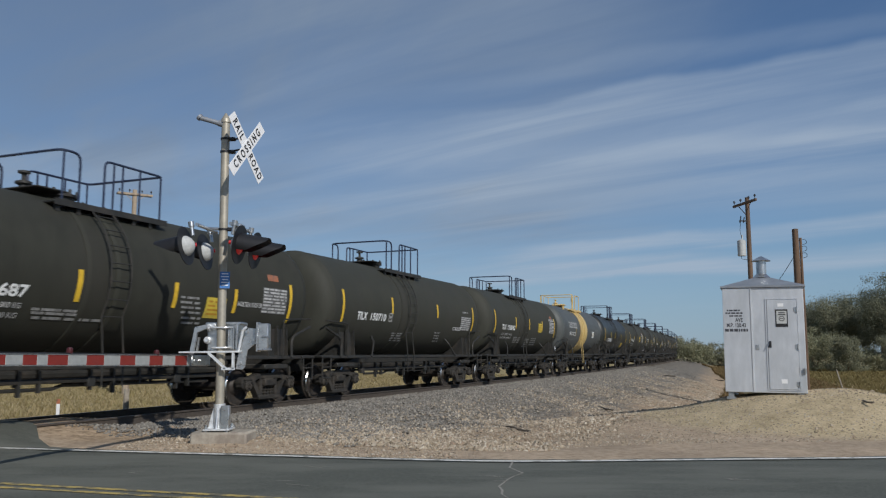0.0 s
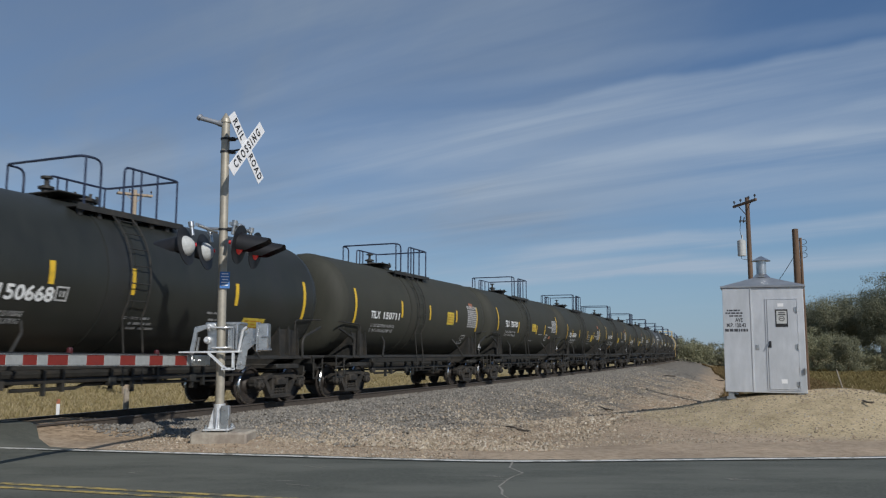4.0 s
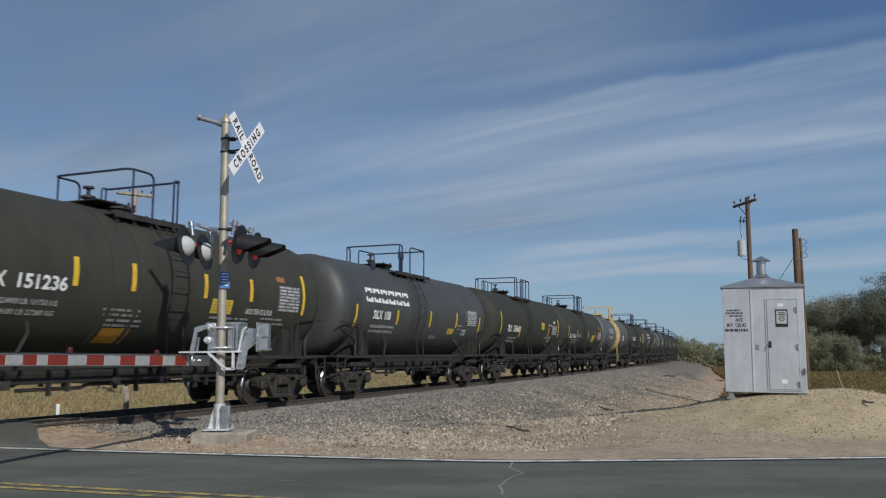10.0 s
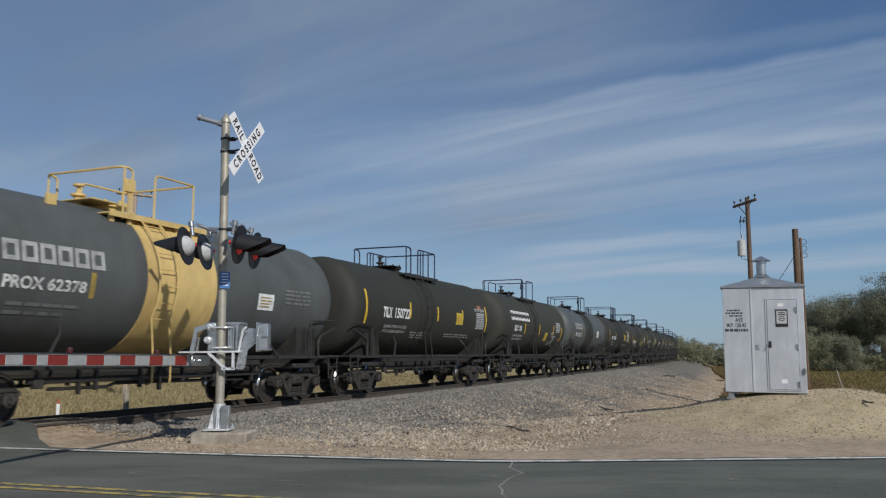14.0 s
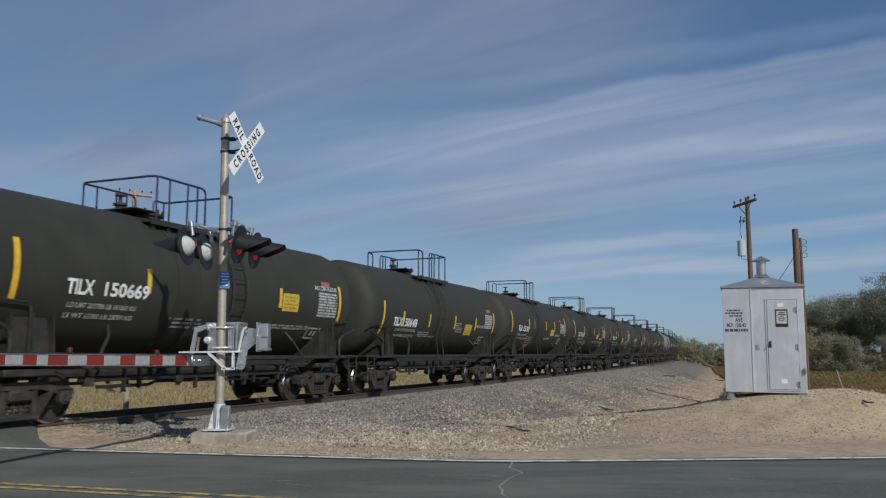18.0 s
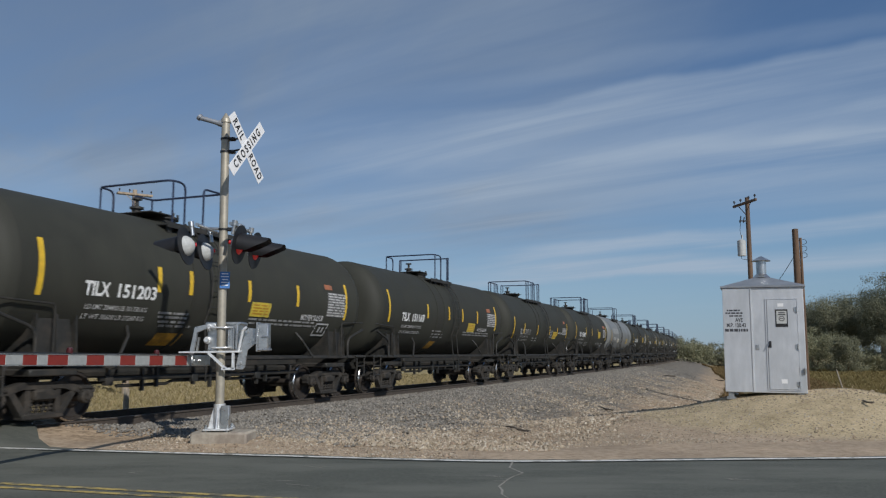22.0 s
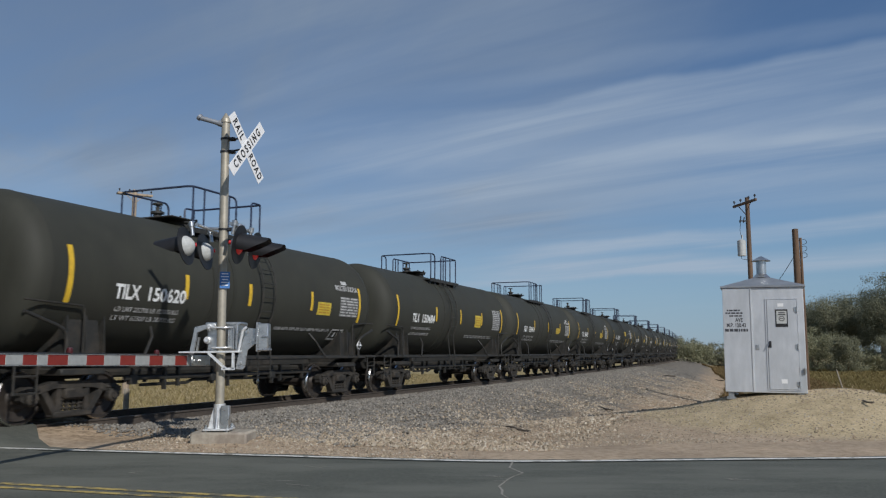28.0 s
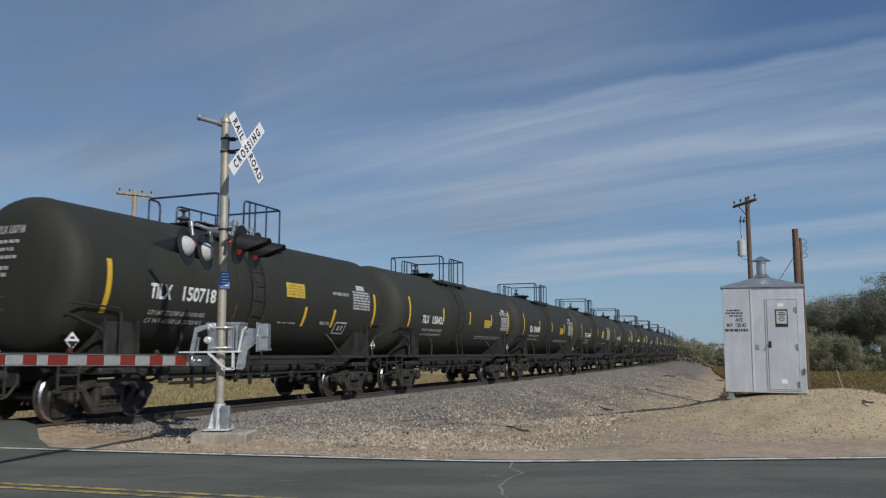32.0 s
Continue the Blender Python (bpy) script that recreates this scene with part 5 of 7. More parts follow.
LIVERY[30] = dict(number="150414", tape=[(-5.03, 2.07, 3.08), (-2.24, 2.35, 2.82), (0.39, 2.32, 2.82), (2.85, 2.34, 2.82), (5.1, 2.05, 3.07)], digits=(-3.19, -2.25, 2.24, 2.51), letters=(-4.04, -3.48), weights=(-3.88, -2.17, 2.02, 1.87), panel=(2.03, 2.74, 2.26, 2.57), stencil=(4.06, 5.01, 2.19, 2.78), tag=(4.18, 4.57, 2.99, 3.09), header=(3.94, 5.05, 2.83, 2.98), placard=(5.25,), prints=[(1.34, 4.42, 1.89), (1.4, 4.5, 1.82)])
LIVERY[31] = dict(number="150483", tape=[(-5.01, 2.1, 3.1), (-2.29, 2.36, 2.84), (0.18, 2.33, 2.86), (2.87, 2.33, 2.85), (4.95, 2.09, 3.07)], digits=(-3.31, -2.25, 2.25, 2.54), letters=(-4.07, -3.51), weights=(-3.96, -2.23, 2.08, 1.9), panel=(1.95, 2.64, 2.26, 2.59), stencil=(3.8, 4.79, 2.24, 2.83), tag=(4.07, 4.51, 3.08, 3.2), header=(3.7, 4.76, 2.88, 3.03), placard=(5.25,), prints=[(0.95, 4.2, 1.92), (1.01, 4.28, 1.85)])
LIVERY[32] = dict(number="150718", head=3.42, tape=[(-5.01, 1.95, 2.94), (-1.31, 1.93, 2.37), (1.41, 1.91, 2.4), (2.81, 1.92, 2.4), (5.03, 1.99, 2.97)], digits=(-3.09, -2.09, 2.28, 2.58), letters=(-3.99, -3.41), weights=(-3.9, -2.3, 2.02, 1.86), panel=(0.51, 1.31, 2.61, 2.97), stencil=(3.74, 4.74, 2.45, 3.0), frame=(3.01, 3.6, 1.75, 2.08), tag=(4.01, 4.46, 3.02, 3.16), header=(2.69, 3.52, 2.8, 2.89), placard=(5.25,), prints=[(0.34, 1.11, 1.97), (2.18, 2.66, 2.04), (2.21, 2.7, 2.0)])
N_CARS = 49


def train():
    C = misc_meshes()
    bm = bmesh.new()
    box(bm, -0.13, 0.13, -0.05, 0.05, 0.0, 0.26, 0.012)
    box(bm, -0.02, 0.02, -0.02, 0.02, -0.55, 0.0)
    C["valve_box"] = mesh_of(bm, "valve_box", M["rail_pipe"], True)
    for key in ("valve_box", "walkway", "manway", "valve", "guard_left_plain", "guard_right_plain", "guard_post", "ladder", "rung"):
        me = C[key].copy()
        me.materials.clear()
        me.materials.append(M["cream"])
        C[key + "cream"] = me
    for i in range(N_CARS):
        livery = dict(LIVERY[i] if i in LIVERY else LIVERY[27 + i % 5], **({} if i in LIVERY else {"number": str(150400 + (i * 37) % 300)}))
        livery.setdefault("prefix", "PROX" if len(livery["number"]) == 5 else "SILX" if len(livery["number"]) == 3 else "TILX")
        if i in SPECS:
            look_of, paint = SPECS[i]
            label = {"cream": "grey tank car with a cream band and cream ladder", "grey": "dark grey tank car with a white owner's mark",
                     "light": "light grey tank car with a white owner's mark"}[look_of]
        else:
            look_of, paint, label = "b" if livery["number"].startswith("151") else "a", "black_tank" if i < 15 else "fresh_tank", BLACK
        if i == 4:
            paint, label = "gloss_tank", "glossy black tank car with white lettering"
        spec = dict(look=look_of, paint=paint, label=label, livery=livery, dark_belt=i == 17, faded=i == 24, long_guard=i in (18, 24, 28, 30), mid_guard=i in (10, 23),
                    placards=((-6.0,) if i == 32 else ()) + livery.get("placard", ()))
        CARS.append((tank_car(C, spec), FIRST + i * CAR_LENGTH + (SLACK[i] if i < len(SLACK) else SLACK[-1])))


FIRST, SPEED = -5.779, 13.028
# coupler slack and odd lengths, car by car
SLACK = [0.31, 0.13, 0.19, 0.22, 0.26, 0.3, 0.03, 0.02, -0.16, -0.26, -0.45, -0.46, -0.34, -0.43, -0.35, -0.27, 0.05, 0.13, 0.21, 0.2, 0.25, 0.19, 0.14, 0.06, 0.0, 0.03, 0.0, -0.03, -0.05, -0.07, -0.27, -0.08, 0.26, 0.2]


def car_pose(s):
    x, y, th = track(s)
    return pose(x, y, RAIL_TOP, 0, 0, 90 - math.degrees(th))


# ---- ground ----
def smooth(a, b, x):
    t = np.clip((x - a) / (b - a), 0, 1)
    return t * t * (3 - 2 * t)


ROAD_FAR, ROAD_NEAR = 11.15, 3.9


def road_bow(x):
    """How far the road swings away from the eye to both sides."""
    a = np.asarray(x, float) - 0.9
    return 0.215 * (np.sqrt(np.minimum(a, 0) ** 2 + 0.3) - 0.5477) + 0.085 * (np.sqrt(np.maximum(a, 0) ** 2 + 0.3) - 0.5477)


def road_bulge(x):
    """How much wider the tarmac is where it meets the rails."""
    a = -np.asarray(x, float)
    return 2.5 * smooth(5.6, 8.0, a) * (1 - smooth(13, 15, a))


def road_height(x, y):
    s, d = track_coords(x, y)
    return (RAIL_TOP - 0.01) * (1 - smooth(0.8, 2.0, np.abs(d)))


def ripple(x, y):
    return (np.sin(x * 1.7 + 1.3 * np.sin(y * 0.9)) * np.sin(y * 1.3 + 0.7 * np.sin(x * 1.1)) * 0.5 + 0.5 * np.sin(x * 0.63 + y * 0.41 + 2))


def bank_foot(s):
    """How far from the track the foot of its bank lies."""
    return np.clip(9.7 - 0.035 * (np.asarray(s, float) - 45), 6.0, 9.7) + 0.3 * np.sin(np.asarray(s, float) * 0.11)


def mound_reach(x, y):
    """How far out on the mound of sand under the signal house, 1 at its foot."""
    return np.hypot((x - 7.7) / np.where(x < 7.7, 3.3, 3.7), (y - 18.2) / 4.3)


def ground_height(x, y):
    x, y = np.asarray(x, float), np.asarray(y, float)
    s, d = track_coords(x, y)
    back = smooth(ROAD_FAR, ROAD_FAR + 3.0, y - road_bow(x))
    far = smooth(26, 52, s)
    out_d = np.clip(d - 1.9, 0, 9.5)
    base = np.minimum(-0.02 + 0.03 * ripple(x, y), 0.02 - out_d * (0.145 + 0.012 * out_d * far) * back + 0.05 * ripple(x * 0.8, y * 0.8) + 0.03 * ripple(x * 2.1, y * 1.9))
    # the fill stands above the fields on both sides
    edge = bank_foot(s) + 200 * (1 - back)
    low = -1.75 + 0.12 * ripple(x * 0.3, y * 0.3)
    out = smooth(edge - 0.8, edge + 1.4, d)
    h = base * (1 - out) + low * out
    left = smooth(2.0, 6.0, -d) * smooth(13, 17, y + 0.3 * np.abs(d))
    h = h * (1 - left) + (-1.15 + 0.1 * ripple(x * 0.4, y * 0.4)) * left
    # towards the road the ditch runs out
    yy = y - road_bow(x)
    h = np.maximum(h, np.where(d > 0, -0.04 - 0.035 * np.maximum(yy - 12.9, 0) - 0.08 * np.maximum(yy - 21.0, 0) + 0.03 * ripple(x * 1.1, y * 1.2), -9.0))
    # ballast shoulder
    bal = RAIL_TOP - 0.172 + 0.014 * ripple(x * 3, y * 3) - np.maximum(np.abs(d) - 1.75, 0) * 0.42
    h = np.maximum(h, bal)
    # the mound that carries the signal house
    r = mound_reach(x, y)
    h = np.maximum(h, 0.51 * (1 - smooth(0.15, 1.05, r)) + 0.025 * ripple(x * 1.3, y * 1.3) - 0.5 * np.maximum(r - 0.95, 0) + 0.20 * np.exp(-((x - 9.15) / 0.95) ** 2 - ((y - 17.8) / 2.2) ** 2))
    # flat under and beside the road
    wide = ROAD_FAR + road_bulge(x)
    verge = smooth(wide + 1.0, wide + 3.6, yy) + (1 - smooth(ROAD_NEAR - 2.2, ROAD_NEAR - 0.3, yy))
    flat = road_height(x, y) - 0.035 + 0.012 * ripple(x * 2, y * 2)
    flat = flat + 0.13 * np.exp(-((x + 3.4) / 1.3) ** 2 - ((y - 13.0) / 0.7) ** 2)
    return h * verge + flat * (1 - verge)


def ground():
    def axis(lo, hi, a, b, step):
        mid = list(np.arange(a, b, step))
        out, w = [], step
        v = b
        while v < hi:
            out.append(v)
            w *= 1.16
            v += w
        out.append(hi)
        left, w, v = [], step, a
        while v > lo:
            w *= 1.16
            v -= w
            left.append(max(v, lo))
        return np.array(left[::-1] + mid + out)
    xs, ys = axis(-2500, 2500, -14, 26, 0.22), axis(-300, 3000, 9, 42, 0.22)
    gx, gy = np.meshgrid(xs, ys)
    gz = ground_height(gx, gy)
    nx, ny = len(xs), len(ys)
    verts = np.stack([gx.ravel(), gy.ravel(), gz.ravel()], 1)
    i = np.arange(nx * ny).reshape(ny, nx)
    faces = np.stack([i[:-1, :-1].ravel(), i[:-1, 1:].ravel(), i[1:, 1:].ravel(), i[1:, :-1].ravel()], 1)
    me = bpy.data.meshes.new("ground")
    me.from_pydata(verts.tolist(), [], faces.tolist())
    s, d = track_coords(gx, gy)
    # where each kind of soil lies: grey ballast, tan gravel, dry grass
    bal = (1 - smooth(3.0, 10.5, np.abs(d) + 0.8 * ripple(gx * 0.9, gy * 0.9))).ravel()
    start = 12.2 + 2.6 * smooth(1.5, 3.5, -gx)
    bal = bal * smooth(0.0, 1.0, gy - road_bow(gx) - start).ravel()
    bal = np.maximum(bal, (0.19 * (1 - smooth(3.5, 6.5, np.abs(d))) * smooth(12.1, 12.6, gy - road_bow(gx))).ravel())
    grass = np.maximum(smooth(0.2, 1.2, d - bank_foot(s)) * smooth(21, 26, gy + 0.25 * gx), smooth(2.8, 4.0, -d) * smooth(13.5, 16, gy)).ravel()
    col = me.attributes.new("soil", "FLOAT_COLOR", "POINT")
    sand = (1 - smooth(0.9, 1.08, mound_reach(gx, gy))).ravel()
    data = np.stack([bal, grass, sand, np.ones_like(bal)], 1)
    col.data.foreach_set("color", data.ravel())
    me.materials.append(ground_material())
    me.shade_smooth()
    tagged(new("ground", me), "tan gravel and ballast with dry grass fields beyond", "ground", kind="structure")


def ground_material():
    m = bpy.data.materials.new("gravel_ground")
    m.use_nodes = True
    nt = m.node_tree
    b = nt.nodes["Principled BSDF"]
    n, l = nt.nodes.new, nt.links.new
    co = n("ShaderNodeTexCoord")
    at = n("ShaderNodeAttribute")
    at.attribute_name = "soil"
    sep = n("ShaderNodeSeparateColor")
    l(at.outputs["Color"], sep.inputs[0])

    def noise_tex(scale, detail=6, rough=0.7):
        t = n("ShaderNodeTexNoise")
        t.inputs["Scale"].default_value, t.inputs["Detail"].default_value, t.inputs["Roughness"].default_value = scale, detail, rough
        l(co.outputs["Object"], t.inputs["Vector"])
        return t.outputs["Fac"]

    def ramp(fac, stops):
        r = n("ShaderNodeValToRGB")
        l(fac, r.inputs[0])
        e = r.color_ramp.elements
        e[0].position, e[0].color = stops[0][0], (*stops[0][1], 1)
        e[1].position, e[1].color = stops[-1][0], (*stops[-1][1], 1)
        for p, c in stops[1:-1]:
            x = e.new(p)
            x.color = (*c, 1)
        return r.outputs[0]

    def mix(f, a, c):
        x = n("ShaderNodeMix")
        x.data_type = "RGBA"
        l(f, x.inputs["Factor"])
        l(a, x.inputs["A"])
        l(c, x.inputs["B"])
        return x.outputs["Result"]
    cells = n("ShaderNodeTexVoronoi")
    cells.inputs["Scale"].default_value = 26
    l(co.outputs["Object"], cells.inputs["Vector"])
    hue = n("ShaderNodeSeparateColor")
    l(cells.outputs["Color"], hue.inputs[0])
    tan_c = ramp(noise_tex(9), [(0.3, (0.41, 0.305, 0.205)), (0.5, (0.57, 0.44, 0.31)), (0.72, (0.69, 0.55, 0.40))])
    big = ramp(noise_tex(0.5, 5), [(0.35, (0.72, 0.72, 0.72)), (0.65, (1.0, 1.0, 1.0))])
    mul = n("ShaderNodeMix")
    mul.data_type, mul.blend_type = "RGBA", "MULTIPLY"
    mul.inputs["Factor"].default_value = 1
    l(tan_c, mul.inputs["A"])
    l(big, mul.inputs["B"])
    stone = ramp(hue.outputs[0], [(0.0, (0.12, 0.112, 0.10)), (0.5, (0.225, 0.21, 0.185)), (1.0, (0.37, 0.34, 0.295))])
    dry = ramp(noise_tex(1.2, 8), [(0.3, (0.24, 0.18, 0.085)), (0.5, (0.36, 0.285, 0.14)), (0.7, (0.29, 0.24, 0.115))])
    # broken edges between the soils
    edge = n("ShaderNodeMath")
    edge.operation = "MULTIPLY_ADD"
    wob = noise_tex(2.5, 6)
    l(wob, edge.inputs[0])
    edge.inputs[1].default_value = 0.9
    l(sep.outputs[0], edge.inputs[2])
    cut = n("ShaderNodeMapRange")
    cut.inputs["From Min"].default_value, cut.inputs["From Max"].default_value = 0.72, 1.08
    l(edge.outputs[0], cut.inputs["Value"])
    c1 = mix(cut.outputs[0], mul.outputs["Result"], stone)
    rubble = n("ShaderNodeMix")
    rubble.data_type, rubble.blend_type = "RGBA", "MULTIPLY"
    slope = n("ShaderNodeMapRange")
    slope.inputs["From Max"].default_value = 0.2
    l(sep.outputs[0], slope.inputs["Value"])
    l(slope.outputs[0], rubble.inputs["Factor"])
    l(c1, rubble.inputs["A"])
    l(ramp(noise_tex(5.0, 7, 0.8), [(0.38, (0.40, 0.36, 0.30)), (0.49, (0.86, 0.83, 0.78)), (0.66, (1.15, 1.12, 1.08))]), rubble.inputs["B"])
    c1 = rubble.outputs["Result"]
    sand = ramp(noise_tex(22), [(0.3, (0.42, 0.33, 0.195)), (0.5, (0.58, 0.465, 0.29)), (0.72, (0.71, 0.585, 0.385))])
    drift = ramp(noise_tex(1.7, 6), [(0.34, (0.74, 0.73, 0.70)), (0.56, (1.04, 1.04, 1.04))])
    msand = n("ShaderNodeMix")
    msand.data_type, msand.blend_type = "RGBA", "MULTIPLY"
    msand.inputs["Factor"].default_value = 1
    l(sand, msand.inputs["A"])
    l(drift, msand.inputs["B"])
    c1 = mix(sep.outputs[2], c1, msand.outputs["Result"])
    c2 = mix(sep.outputs[1], c1, dry)
    l(c2, b.inputs["Base Color"])
    b.inputs["Roughness"].default_value = 0.95
    b.inputs["Specular IOR Level"].default_value = 0.2
    bp = n("ShaderNodeBump")
    bp.inputs["Strength"].default_value, bp.inputs["Distance"].default_value = 0.8, 0.035
    l(noise_tex(34, 5, 0.75), bp.inputs["Height"])
    l(bp.outputs[0], b.inputs["Normal"])
    return m


def road():
    bm = bmesh.new()
    xs = list(np.arange(-60, 60.1, 0.5))
    ys = [ROAD_NEAR, 5.5, 7.6, 9.5, 10.4, ROAD_FAR, ROAD_FAR + 0.5, ROAD_FAR + 1.0, ROAD_FAR + 1.5, ROAD_FAR + 2.0, ROAD_FAR + 2.5]
    rows = []
    for x in xs:
        bow, wide = float(road_bow(x)), ROAD_FAR + float(road_bulge(x))
        row = []
        for n, y in enumerate(ys):
            edge = n == 0 or y >= wide
            at = min(y, wide + 0.004 * n) + bow + (0.045 * math.sin(x * 2.1) + 0.03 * math.sin(x * 5.3) if edge else 0)
            row.append(bm.verts.new((x, at, float(road_height(x, at)) + (0.0 if edge else 0.03))))
        rows.append(row)
    for a, b in zip(rows, rows[1:]):
        for j in range(len(ys) - 1):
            bm.faces.new((a[j], b[j], b[j + 1], a[j + 1]))
    r = bmesh.ops.extrude_face_region(bm, geom=bm.faces[:])
    bmesh.ops.translate(bm, vec=(0, 0, -0.12), verts=[v for v in r["geom"] if isinstance(v, bmesh.types.BMVert)])
    bmesh.ops.recalc_face_normals(bm, faces=bm.faces)
    ob = tagged(new("road", mesh_of(bm, "road", M["asphalt"], True)), "grey asphalt road with worn lines", "road", kind="structure")
    for name, y0, y1, mat in (("edge_line", 10.73, 10.84, "road_white"), ("centre_line", 7.42, 7.52, "road_yellow"), ("centre_line", 7.64, 7.74, "road_yellow")):
        lb = bmesh.new()
        prev = None
        for x in xs:
            skew = -0.07 * (min(max(x, -12), 0) + 1.95) if y0 < 9 else 0.0
            cur = [lb.verts.new((x, y + skew + float(road_bow(x)), float(road_height(x, y + float(road_bow(x)))) + 0.036)) for y in (y0, y1)]
            if prev:
                lb.faces.new((prev[0], cur[0], cur[1], prev[1]))
            prev = cur
        part(name, lb, M[mat], ob)


def rails():
    ob = tagged(new("track"), "steel rails on dark wooden ties in ballast", "railway track", kind="structure")
    prof = [(-0.075, -0.17), (0.075, -0.17), (0.075, -0.155), (0.012, -0.13), (0.012, -0.04), (0.037, -0.03), (0.037, -0.004), (0.03, 0.0), (-0.03, 0.0),
            (-0.037, -0.004), (-0.037, -0.03), (-0.012, -0.04), (-0.012, -0.13), (-0.075, -0.155)]
    ss = list(np.arange(-120, 0, 4)) + list(np.arange(0, 640, 4))
    for g in (-0.753, 0.753):
        bm = bmesh.new()
        prev = None
        for s in ss:
            cur = [bm.verts.new(beside(s, g + a, RAIL_TOP + z)) for a, z in prof]
            if prev:
                for j in range(len(prof)):
                    k = (j + 1) % len(prof)
                    f = bm.faces.new((prev[j], prev[k], cur[k], cur[j]))
                    f.material_index = 1 if j in (6, 7, 8) else 0
            prev = cur
        bmesh.ops.recalc_face_normals(bm, faces=bm.faces)
        part("rail", bm, [M["rail_side"], M["rail_head"]], ob, smooth=False)
    return ob


def motions():
    for thing, s0 in CARS:
        walk(thing, [(float(t), car_pose(s0 - SPEED * t)) for t in range(0, 33)])
    # the wheels roll; all leading and all trailing axles turn alike
    turn = SPEED / 0.457
    for sgn, group in WHEELS.items():
        first = group[0]
        rows = []
        for k in range(0, 32 * FPS + 1):
            t = k / FPS
            rows.append((t, Matrix.Translation((sgn * 0.89, 0, 0.457)) @ Matrix.Rotation(-turn * t, 4, "Y")))
        walk(first, rows)
        for w in group[1:]:
            w.rotation_mode = "QUATERNION"
            keys = w.animation_data_create()
            keys.action = first.animation_data.action
            keys.action_slot = first.animation_data.action_slot


# ---- signal house ----
def signal_house():
    ob = new("signal_house")
    tagged(ob, "light grey sheet-metal signal house with a roof vent", "signal house")
    w = 0.83
    hm = M["house_metal"]
    bm = bmesh.new()
    box(bm, -w, w, 0, 1.7, 0.12, 2.42, 0.012)
    part("body", bm, hm, ob, smooth=False)
    bm = bmesh.new()
    box(bm, -w - 0.005, -w + 0.565, -0.018, -0.001, 0.13, 2.41, 0.004)
    part("side_panel", bm, hm, ob, smooth=False)
    bm = bmesh.new()
    box(bm, -w + 0.57, -w + 0.60, -0.028, -0.001, 0.13, 2.41, 0.004)
    part("seam", bm, hm, ob, smooth=False)
    bm = bmesh.new()
    box(bm, 0.08, 0.68, -0.022, -0.001, 0.20, 2.14, 0.006)
    door = part("door", bm, hm, ob, "flush metal door", smooth=False)
    bm = bmesh.new()
    for a, b, c, d in ((0.045, 0.07, 0.17, 2.17), (0.69, 0.715, 0.17, 2.17), (0.07, 0.69, 2.15, 2.17), (0.07, 0.69, 0.17, 0.19)):
        box(bm, a, b, -0.014, -0.001, c, d)
    part("door_frame", bm, hm, ob, smooth=False)
    for z in (1.92, 1.12, 0.32):
        bm = bmesh.new()
        cyl(bm, (0.685, -0.035, z - 0.06), (0.685, -0.035, z + 0.06), 0.018, seg=8)
        box(bm, 0.62, 0.70, -0.03, -0.02, z - 0.05, z + 0.05, 0.004)
        part("hinge", bm, M["galvanised"], door, "bright steel hinge")
    bm = bmesh.new()
    box(bm, 0.10, 0.15, -0.04, -0.022, 1.10, 1.24, 0.006)
    pipe(bm, [(0.125, -0.05, 1.22), (0.125, -0.075, 1.19), (0.085, -0.08, 1.10)], 0.012, 6, 0.02)
    part("door_handle", bm, M["matt_black"], door, "dark lever handle")
    bm = bmesh.new()
    box(bm, -0.165, -0.10, -0.02, -0.001, 1.06, 1.16, 0.004)
    part("lock_box", bm, M["galvanised"], ob)
    # notices
    bm = bmesh.new()
    box(bm, 0.25, 0.50, -0.027, -0.0225, 1.55, 1.93, 0.0)
    sign = part("notice", bm, M["lamp_grey"], door, "grey notice in a black border", smooth=False)
    bm = bmesh.new()
    box(bm, 0.25, 0.50, -0.030, -0.0275, 1.90, 1.93)
    box(bm, 0.25, 0.50, -0.030, -0.0275, 1.55, 1.62)
    box(bm, 0.25, 0.27, -0.030, -0.0275, 1.62, 1.90)
    box(bm, 0.48, 0.50, -0.030, -0.0275, 1.62, 1.90)
    box(bm, 0.31, 0.44, -0.030, -0.0275, 1.845, 1.865)
    box(bm, 0.30, 0.45, -0.030, -0.0275, 1.805, 1.825)
    lathe_ring(bm, 0.375, -0.029, 1.73, 0.045, 0.06)
    box(bm, 0.345, 0.405, -0.030, -0.0275, 1.722, 1.738)
    part("notice_print", bm, M["ink"], door, smooth=False)
    for z0, z1, x0, x1 in ((1.99, 2.06, 0.30, 0.42), (0.33, 0.42, 0.32, 0.44)):
        bm = bmesh.new()
        box(bm, x0, x1, -0.027, -0.0225, z0, z1)
        part("label_plate", bm, M["sign_white"], door, "small white label plate", smooth=False)
    # stencilled lines on the fixed panel
    for z, t, x0, x1 in ((1.90, 0.035, -0.75, -0.46), (1.84, 0.035, -0.78, -0.42), (1.78, 0.03, -0.70, -0.44), (1.45, 0.06, -0.80, -0.32)):
        bm = bmesh.new()
        x = x0
        rnd = random.Random(int(z * 100))
        while x < x1:
            e = min(x1, x + rnd.uniform(0.03, 0.09))
            bm.faces.new([bm.verts.new(p) for p in ((x, -0.0205, z), (e, -0.0205, z), (e, -0.0205, z + t), (x, -0.0205, z + t))])
            x = e + 0.015
        part("stencilled_line", bm, M["house_ink"], ob, smooth=False)
